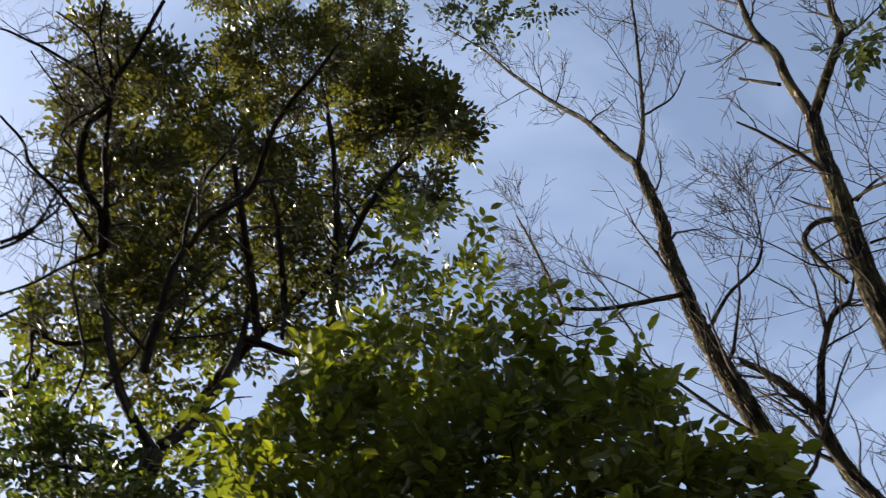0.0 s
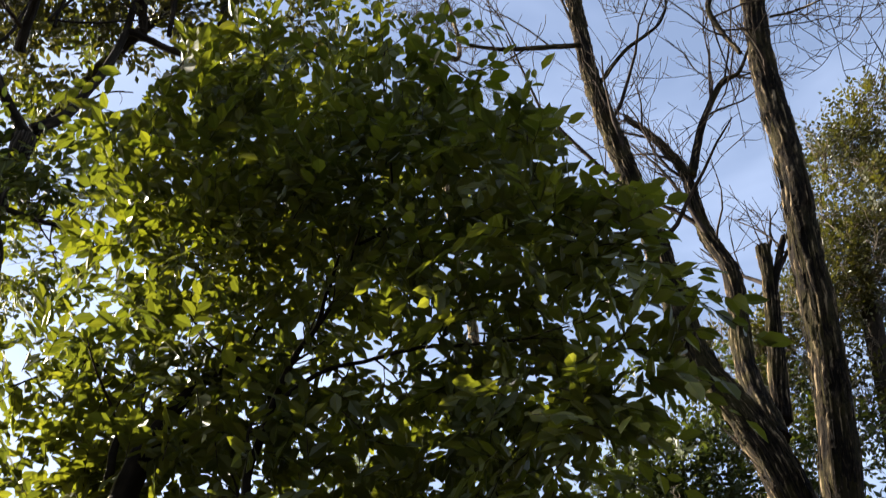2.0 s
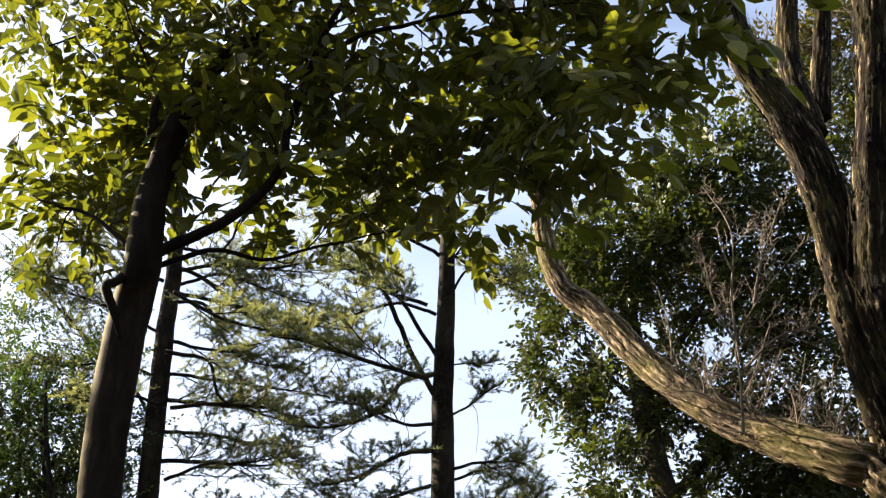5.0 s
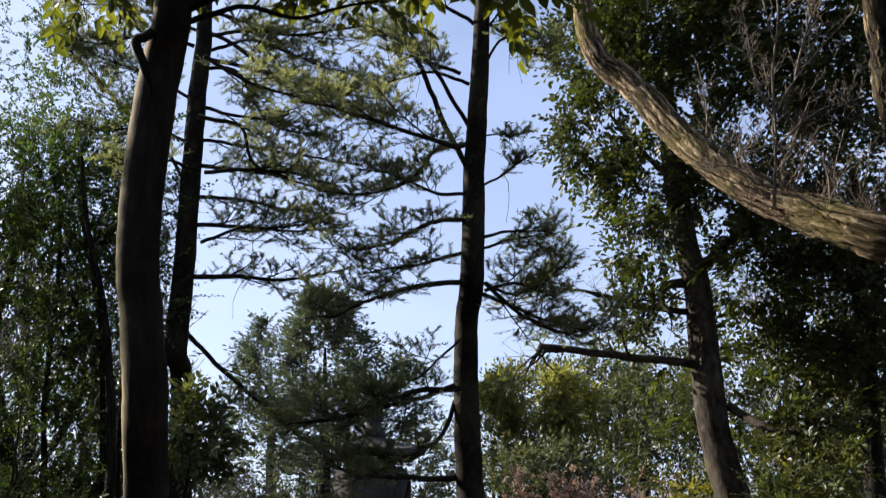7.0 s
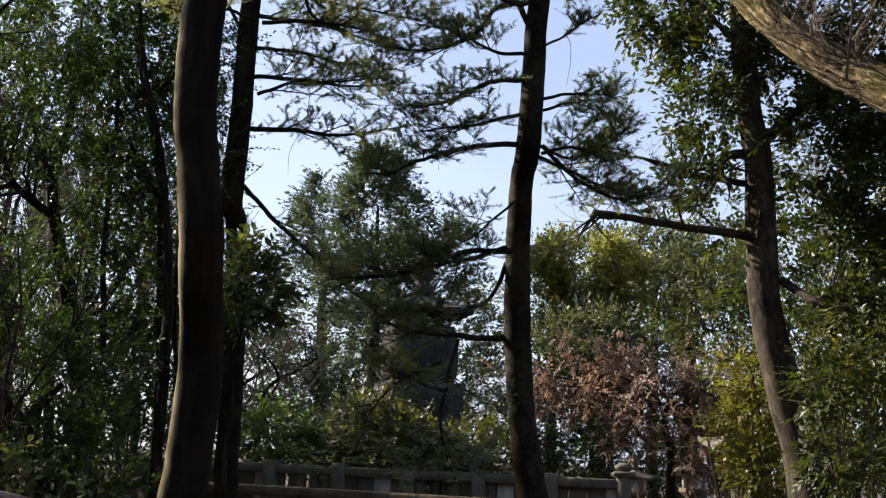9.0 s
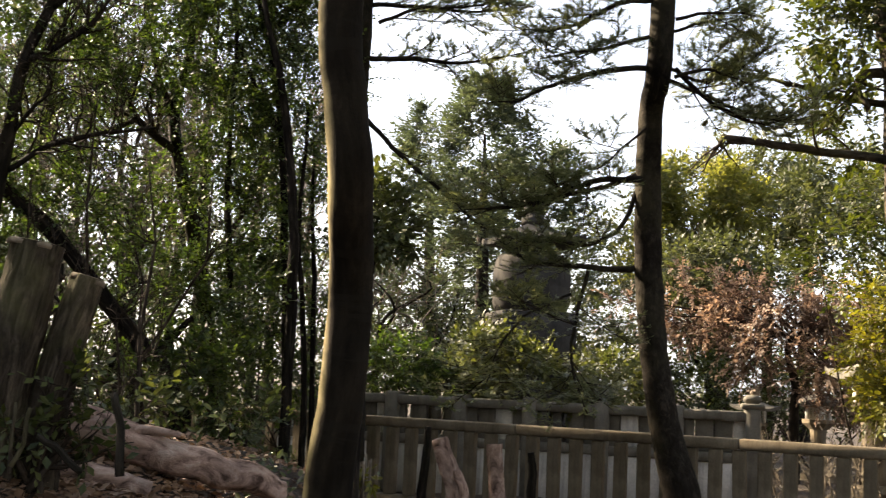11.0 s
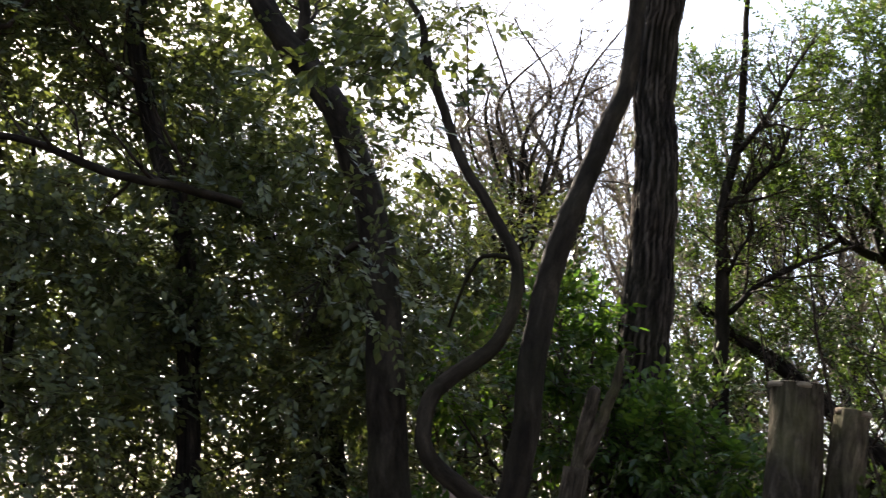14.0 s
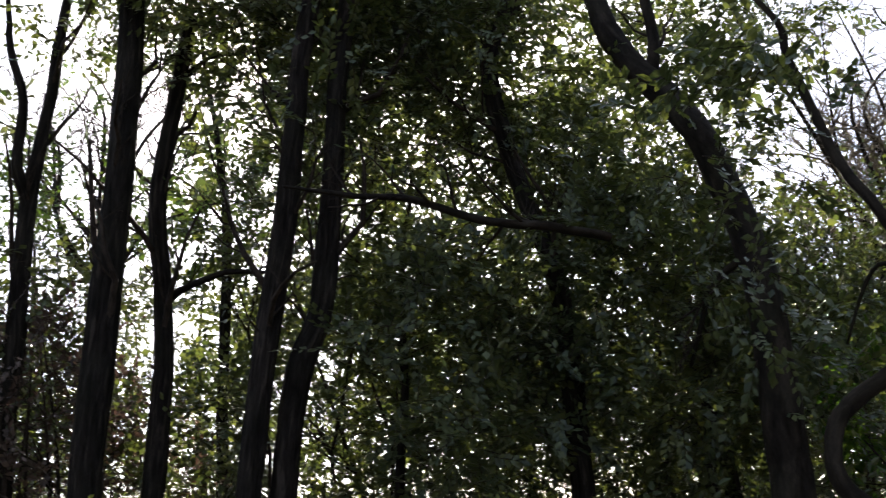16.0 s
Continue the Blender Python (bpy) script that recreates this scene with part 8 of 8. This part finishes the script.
def inner_wall():
    a, e = np.array([-4.5, 15.75]), np.array([2.36, 15.0])
    d = (e - a) / np.linalg.norm(e - a)
    ln, turn = float(np.linalg.norm(e - a)), math.atan2(d[1], d[0])
    wall = thing("inner_stone_wall", (*a, 0), "low stone precinct wall with carved openings and stained panels", "wall")
    bays = 7
    for name, z, hgt, wid, mat in (("base_course", 0.32, 0.68, 0.3, PLASTER), ("string_course", 0.725, 0.13, 0.36, STONE_DARK), ("coping", 1.27, 0.13, 0.38, STONE_DARK)):
        for k in range(bays):
            b = Build()
            c = a + d * ln * (k + 0.5) / bays
            box(b, (*c, z), (ln / bays - 0.008, wid, hgt), turn, 0.02)
            part(name, b, mat, wall)
    for k in range(bays):
        c0 = a + d * (ln * k / bays)
        w = ln / bays
        for q in range(4):
            # a panel of two jambs, so that the openings between them stay open
            b = Build()
            c = c0 + d * (w * (q + 0.5) / 4)
            solid = (k, q) not in ((2, 0), (2, 2), (4, 1))
            box(b, (*c, 0.997), (w / 4 * (0.96 if solid else 0.45), 0.16, 0.42), turn, 0.015)
            part("panel", b, PLASTER if solid and (3 * k + q) % 5 == 1 else STONE_DARK, wall)
    for k in range(bays + 1):
        c = a + d * (ln * k / bays)
        b = Build()
        box(b, (*c, 0.68), (0.2, 0.4, 1.4), turn, 0.02)
        if k == bays:
            box(b, (*c, 1.41), (0.3, 0.46, 0.07), turn, 0.02)
            box(b, (*c, 1.5), (0.24, 0.28, 0.12), turn, 0.05)
        part("pier", b, STONE_DARK, wall)


inner_wall()


def turned(b, profile, sides, at, turn=0.0):
    """A body of revolution from (radius, height) pairs."""
    n = len(profile)
    ang = np.arange(sides) * 2 * np.pi / sides + turn
    rr = np.array([p[0] for p in profile])[:, None]
    zz = np.array([p[1] for p in profile])[:, None] + 0 * ang
    v = np.stack([rr * np.cos(ang) + at[0], rr * np.sin(ang) + at[1], zz + at[2]], -1)
    i, j = np.meshgrid(np.arange(n - 1), np.arange(sides), indexing="ij")
    p, q = i * sides + j, i * sides + (j + 1) % sides
    b.add(v.reshape(-1, 3), [np.stack([p, q, q + sides, p + sides], -1).reshape(-1, 4), np.arange(sides)[None, ::-1], (np.arange(sides) + (n - 1) * sides)[None]])


def square_roof(b, at, half, rise, eave, lift, turn):
    """A square stone roof whose corners turn up."""
    k = 13
    u = np.linspace(-1, 1, k)
    x, y = np.meshgrid(u, u, indexing="ij")
    m = np.maximum(abs(x), abs(y))
    top = rise * (1 - m) ** 1.0 * (1 - 0.25 * m) + lift * (abs(x * y)) ** 2
    c, s = math.cos(turn), math.sin(turn)
    px, py = half * x, half * y
    for z, flip in ((top + eave, False), (lift * 0.8 * abs(x * y) ** 2, True)):
        v = np.stack([at[0] + c * px - s * py, at[1] + s * px + c * py, at[2] + z], -1)
        i, j = np.meshgrid(np.arange(k - 1), np.arange(k - 1), indexing="ij")
        p = i * k + j
        f = np.stack([p, p + k, p + k + 1, p + 1], -1).reshape(-1, 4)
        b.add(v.reshape(-1, 3), [f[:, ::-1] if flip else f])
        if flip:
            n0 = b.n - 2 * k * k
            ring = np.concatenate([np.arange(k), np.arange(1, k) * k + k - 1, (k - 1) * k + np.arange(k - 2, -1, -1), np.arange(k - 2, 0, -1) * k])
            nxt = np.roll(ring, -1)
            b.f.append(np.stack([ring, nxt, nxt + k * k, ring + k * k], -1) + n0)


def stone_tower():
    x, y, _ = (-1.12, 25.99, 3.18)
    turn = 0.35
    z = (-1.10, 25.99, 2.64)[2]
    tower = thing("stone_tower", (x, y, 0), "tall grey stone memorial tower with a barrel body and hipped roof", "monument")
    b = Build()
    box(b, (x, y, 0.45), (3.6, 3.6, 1.0), turn, 0.04)
    box(b, (x, y, 1.3), (2.8, 2.8, 0.75), turn, 0.04)
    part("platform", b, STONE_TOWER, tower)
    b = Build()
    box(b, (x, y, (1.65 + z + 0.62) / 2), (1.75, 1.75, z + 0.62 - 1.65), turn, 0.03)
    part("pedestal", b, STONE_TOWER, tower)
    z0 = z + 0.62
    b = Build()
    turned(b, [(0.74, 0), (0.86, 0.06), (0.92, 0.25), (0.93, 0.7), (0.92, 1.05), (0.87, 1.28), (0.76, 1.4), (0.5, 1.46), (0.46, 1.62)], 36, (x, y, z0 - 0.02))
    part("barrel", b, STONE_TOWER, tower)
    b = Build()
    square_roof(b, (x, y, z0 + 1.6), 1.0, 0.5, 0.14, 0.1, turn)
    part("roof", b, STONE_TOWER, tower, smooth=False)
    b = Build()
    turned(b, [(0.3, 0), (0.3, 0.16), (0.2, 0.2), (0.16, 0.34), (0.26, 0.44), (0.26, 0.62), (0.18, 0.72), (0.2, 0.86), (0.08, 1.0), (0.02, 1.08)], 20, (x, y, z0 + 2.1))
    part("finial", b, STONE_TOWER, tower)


stone_tower()


def stone_lantern(at, tall, turn, label):
    x, y = at
    g = float(height(x, y))
    lamp = thing("stone_lantern", (x, y, g), label, "lantern", "stone lanterns")
    k = tall / 2.0
    for name, prof, sides in (("base", [(0.34, -0.1), (0.34, 0.12), (0.24, 0.2)], 6), ("shaft", [(0.16, 0.18), (0.13, 0.6), (0.16, 1.02)], 14), ("platform", [(0.17, 1.0), (0.31, 1.12), (0.31, 1.2)], 6)):
        b = Build()
        turned(b, [(r0 * k, z0 * k) for r0, z0 in prof], sides, (x, y, g), turn)
        part(name, b, STONE, lamp, smooth=False)
    b = Build()
    for q in range(4):
        a = turn + q * math.pi / 2 + math.pi / 4
        box(b, (x + 0.2 * k * math.cos(a), y + 0.2 * k * math.sin(a), g + 1.34 * k), (0.08 * k, 0.08 * k, 0.3 * k), turn, 0.008)
    box(b, (x, y, g + 1.34 * k), (0.2 * k, 0.2 * k, 0.3 * k), turn, 0.01)
    part("light_chamber", b, PLASTER, lamp)
    b = Build()
    square_roof(b, (x, y, g + 1.47 * k), 0.42 * k, 0.22 * k, 0.06 * k, 0.1 * k, turn)
    part("roof", b, STONE_DARK, lamp, smooth=False)
    b = Build()
    turned(b, [(0.09, 0), (0.06, 0.06), (0.1, 0.14), (0.08, 0.22), (0.02, 0.3)], 12, (x, y, g + 1.7 * k), turn)
    part("finial", b, STONE, lamp)


px, py, _ = (4.76, 18.29, 2.15)
stone_lantern((px, py), 2.6, 0.3, "grey stone lantern half hidden by the golden shrub")
px, py, _ = (4.56, 21.40, 1.59)
stone_lantern((px, py), 1.9, 0.8, "small stone lantern below the withered maple")
px, py, _ = (3.59, 22.58, 1.44)
stone_lantern((px, py), 1.7, 0.5, "small weathered stone lantern in the shade")


# ---- logs and stumps ----
log("long barkless fallen log lying down the bank", [(-5.62, 5.56, 1.58), (-5.10, 5.91, 1.45), (-4.46, 6.26, 1.31), (-3.83, 6.54, 1.23), (-3.18, 6.79, 1.17), (-2.91, 6.91, 1.08), (-2.63, 7.02, 0.98), (-2.38, 7.22, 0.90), (-2.11, 7.41, 0.81), (-1.98, 7.55, 0.73)],
    [0.15, 0.155, 0.15, 0.14, 0.135, 0.13, 0.12, 0.115, 0.1, 0.08], WOOD_DEAD, 161, stub=([(-2.86, 6.88, 1.11), (-2.72, 6.91, 1.14), (-2.52, 6.96, 1.12)], [0.055, 0.04, 0.02]))
log("short dark log half sunk in fallen leaves", [(-3.30, 6.17, 0.93), (-2.98, 6.34, 0.89), (-2.73, 6.45, 0.84), (-2.54, 6.53, 0.78)], [0.09, 0.09, 0.085, 0.08], WOOD_DEAD, 162)
log("thin dead branch on the bank", [(-4.75, 4.87, 1.28), (-4.27, 5.29, 1.20), (-3.78, 5.64, 1.07)], [0.03, 0.028, 0.02], WOOD_DEAD, 163)

log("thin upright dead stick by the cut stump", [(-2.65, 5.03, 1.35), (-2.65, 5.02, 1.18), (-2.64, 5.00, 1.00)], [0.007, 0.009, 0.010], WOOD_STUMP, 290, "dead_stick")
log("slanting dead stick by the cut stump", [(-2.54, 4.97, 1.33), (-2.56, 4.95, 1.16), (-2.58, 4.92, 1.05)], [0.009, 0.010, 0.012], WOOD_STUMP, 291, "dead_stick")
log("dark rotten branch piece at the stump's foot", [(-2.50, 4.98, 1.20), (-2.40, 5.02, 1.12), (-2.29, 5.06, 1.04)], [0.016, 0.019, 0.017], BARK_DARK, 292, "dead_stick")
log("dark barky dead stem against the twin stump", [(-2.14, 4.99, 1.42), (-2.10, 5.00, 1.26), (-2.07, 4.99, 1.04)], [0.017, 0.020, 0.023], BARK_DARK, 293, "dead_stick")
log("thin dead branch lying in fallen leaves", [(-3.45, 4.37, 1.05), (-3.20, 4.55, 1.02), (-2.94, 4.72, 1.00)], [0.009, 0.010, 0.009], WOOD_DEAD, 294, "dead_stick")


def cut_stump():
    rng = np.random.default_rng(171)
    foot = ground_point((-2.98, 5.75, 1.10))
    s = thing("cut_stump", foot, "tall twin stump of a felled tree, sawn flat", "stump")
    for pts, rad in (([ground_point((-3.13, 5.67, 0.94)), (-3.11, 5.68, 1.20), (-3.09, 5.69, 1.50), (-3.04, 5.72, 1.83), (-2.99, 5.74, 2.21)], [0.17, 0.165, 0.16, 0.155, 0.15]),
                     ([ground_point((-2.92, 5.83, 0.94)), (-2.90, 5.84, 1.23), (-2.86, 5.86, 1.49), (-2.81, 5.88, 1.76), (-2.75, 5.91, 2.04)], [0.12, 0.115, 0.11, 0.105, 0.1])):
        b = Build()
        line, r = spline(pts, rad, 0.06)
        tube(b, line, r, 30, 0.09, rng, cap=False)
        part("stem", b, WOOD_STUMP, s)
        b = Build()
        d = unit(line[-1] - line[-2])
        tube(b, np.array([line[-1] - d * 0.03, line[-1] - d * 0.006, line[-1] + d * 0.004]), [r[-1] * 1.0, r[-1] * 1.0, r[-1] * 0.9], 20, 0.04, rng)
        part("sawn_top", b, WOOD_CUT, s)


cut_stump()
for seed, pts, rad, mat, label in [
    (181, [(-1.08, 10.54, 0.52), (-1.17, 10.53, 0.74), (-1.26, 10.52, 1.00)], [0.11, 0.1, 0.085], WOOD_DEAD, "leaning broken stump before the fence"),
    (182, [(-0.70, 10.77, 0.52), (-0.73, 10.77, 0.75), (-0.75, 10.77, 0.96)], [0.09, 0.085, 0.08], WOOD_DEAD, "short reddish stump before the fence"),
    (183, [(-0.99, 10.44, 0.53), (-1.05, 10.44, 0.65), (-1.07, 10.44, 0.72)], [0.045, 0.04, 0.03], WOOD_DEAD, "small broken stump before the fence"),
    (184, [(-1.53, 11.39, 0.42), (-1.50, 11.39, 0.72), (-1.48, 11.39, 1.07)], [0.05, 0.045, 0.04], BARK_DARK, "dark slim dead stem by the fence"),
    (185, [(-0.41, 11.79, 0.44), (-0.40, 11.79, 0.63), (-0.43, 11.79, 0.84)], [0.05, 0.045, 0.035], BARK_DARK, "dark slim stump by the fence"),
]:
    rng = np.random.default_rng(seed)
    pts2, rad2 = down_to_ground(pts, rad, 1.2)
    s = thing("stump", pts2[0], label, "stump", "stumps before the fence")
    b = Build()
    limb(b, pts2, rad2, rng, 0.05, 12, 0.14, 0.004)
    part("stem", b, mat, s)
rng = np.random.default_rng(191)
s = thing("dry_sapling", ground_point((-1.74, 9.32, 0.51)), "tuft of dry yellow cut shoots", "dead plant")
b = Build()
for k in range(9):
    a = np.array((-1.74, 9.32, 0.48)) + rng.normal(0, 0.04, 3)
    e = a + np.array([rng.normal(0, 0.06), rng.normal(0, 0.05), 0.28 + 0.14 * rng.random()])
    tube(b, np.array([a - np.array([0, 0, 0.3]), (a + e) / 2, e]), [0.014, 0.013, 0.011], 6, rng=rng)
part("shoot_growth", b, TWIG_PALE, s, kind="stuff")
b = Build()
twig_leaves(b, None, np.array((-1.76, 9.32, 0.70)) + rng.normal(0, 0.07, (16, 3)), rng.normal(0, 1, (16, 3)), rng, 0.1, 5, 0.07, 0.3)
part("leaf_growth", b, LEAF_GOLD, s, kind="stuff", smooth=False)


# ---- fallen leaves and undergrowth ----
def litter():
    rng = np.random.default_rng(201)
    n = 14000
    x = np.concatenate([rng.uniform(-8, 0.5, n), rng.uniform(-9, 9, n), rng.uniform(-6.5, -1.5, n)])
    y = np.concatenate([rng.uniform(3.5, 11, n), rng.uniform(-7, 13, n), rng.uniform(4.2, 8, n)])
    z = height(x, y) + 0.012 + 0.03 * rng.random(len(x))
    at = np.stack([x, y, z], -1)
    b = Build()
    leaves(b, at, np.concatenate([rng.normal(0, 1, (len(x), 2)), rng.normal(0, 0.25, (len(x), 1))], 1), np.array([0, 0, 1.0]) + rng.normal(0, 0.45, (len(x), 3)), 0.035 + 0.05 * rng.random(len(x)), DIAMOND, 1.4)
    return tagged(part("fallen_leaves", b, LEAF_LITTER, None, smooth=False), "dry brown fallen leaves strewn over the bank", "leaf litter", kind="stuff")


def undergrowth():
    rng = np.random.default_rng(202)
    b, w = Build(), Build()
    n = 1500
    turn = np.radians(rng.uniform(14, 92, n))
    far = rng.uniform(7.5, 17, n)
    x, y = -np.sin(turn) * far, np.cos(turn) * far
    at = np.stack([x, y, height(x, y) + 0.5 * rng.random(n) ** 1.5], -1)
    twig_leaves(b, w, at, np.stack([rng.normal(0, 0.6, n), rng.normal(0, 0.6, n), 0.8 + 0 * x], -1), rng, 0.35, 8, 0.085, 0.2)
    ob = tagged(part("undergrowth", b, LEAF_DARK, None, smooth=False), "low evergreen seedlings and ground cover on the bank", "undergrowth", kind="stuff")
    part("stalk_growth", w, TWIG, ob, kind="stuff")
    b = Build()
    for k in range(70):
        a = np.array([rng.uniform(2.6, 8), rng.uniform(15, 21), 0])
        a[2] = float(height(a[0], a[1]))
        e = a + np.array([rng.normal(0, 0.3), rng.normal(0, 0.3), 0.6 + 0.7 * rng.random()])
        pts = np.array([a, (a + e) / 2 + rng.normal(0, 0.08, 3), e])
        tube(b, pts, [0.012, 0.009, 0.005], 4, cap=False)
        sprout(b, pts, [0.012, 0.009, 0.005], rng, 2, 6, 0.5, 0.2, 0.9, 0.2, 0.3, 0.6, 3, least=0.003)
    tagged(part("dry_brush", b, TWIG_PALE, None), "dry pale brush beyond the stone fence", "brush", kind="stuff")
    b = Build()
    for k in range(60):
        t, f = math.radians(rng.uniform(20, 88)), rng.uniform(9, 17)
        a = np.array([-math.sin(t) * f, math.cos(t) * f, 0])
        a[2] = float(height(a[0], a[1]))
        e = a + np.array([rng.normal(0, 0.5), rng.normal(0, 0.4), 1.4 + 2.2 * rng.random()])
        pts = np.array([a, a + (e - a) * 0.35 + rng.normal(0, 0.1, 3), a + (e - a) * 0.7 + rng.normal(0, 0.1, 3), e])
        tube(b, pts, [0.022, 0.018, 0.013, 0.006], 5, cap=False)
        sprout(b, pts, [0.022, 0.018, 0.013, 0.006], rng, 2, 7, 1.0, 0.2, 0.9, 0.3, 0.25, 0.6, 4, least=0.003)
    tagged(part("brushwood", b, TWIG, None), "leafless brown brushwood under the trees", "brush", kind="stuff")


litter()
undergrowth()
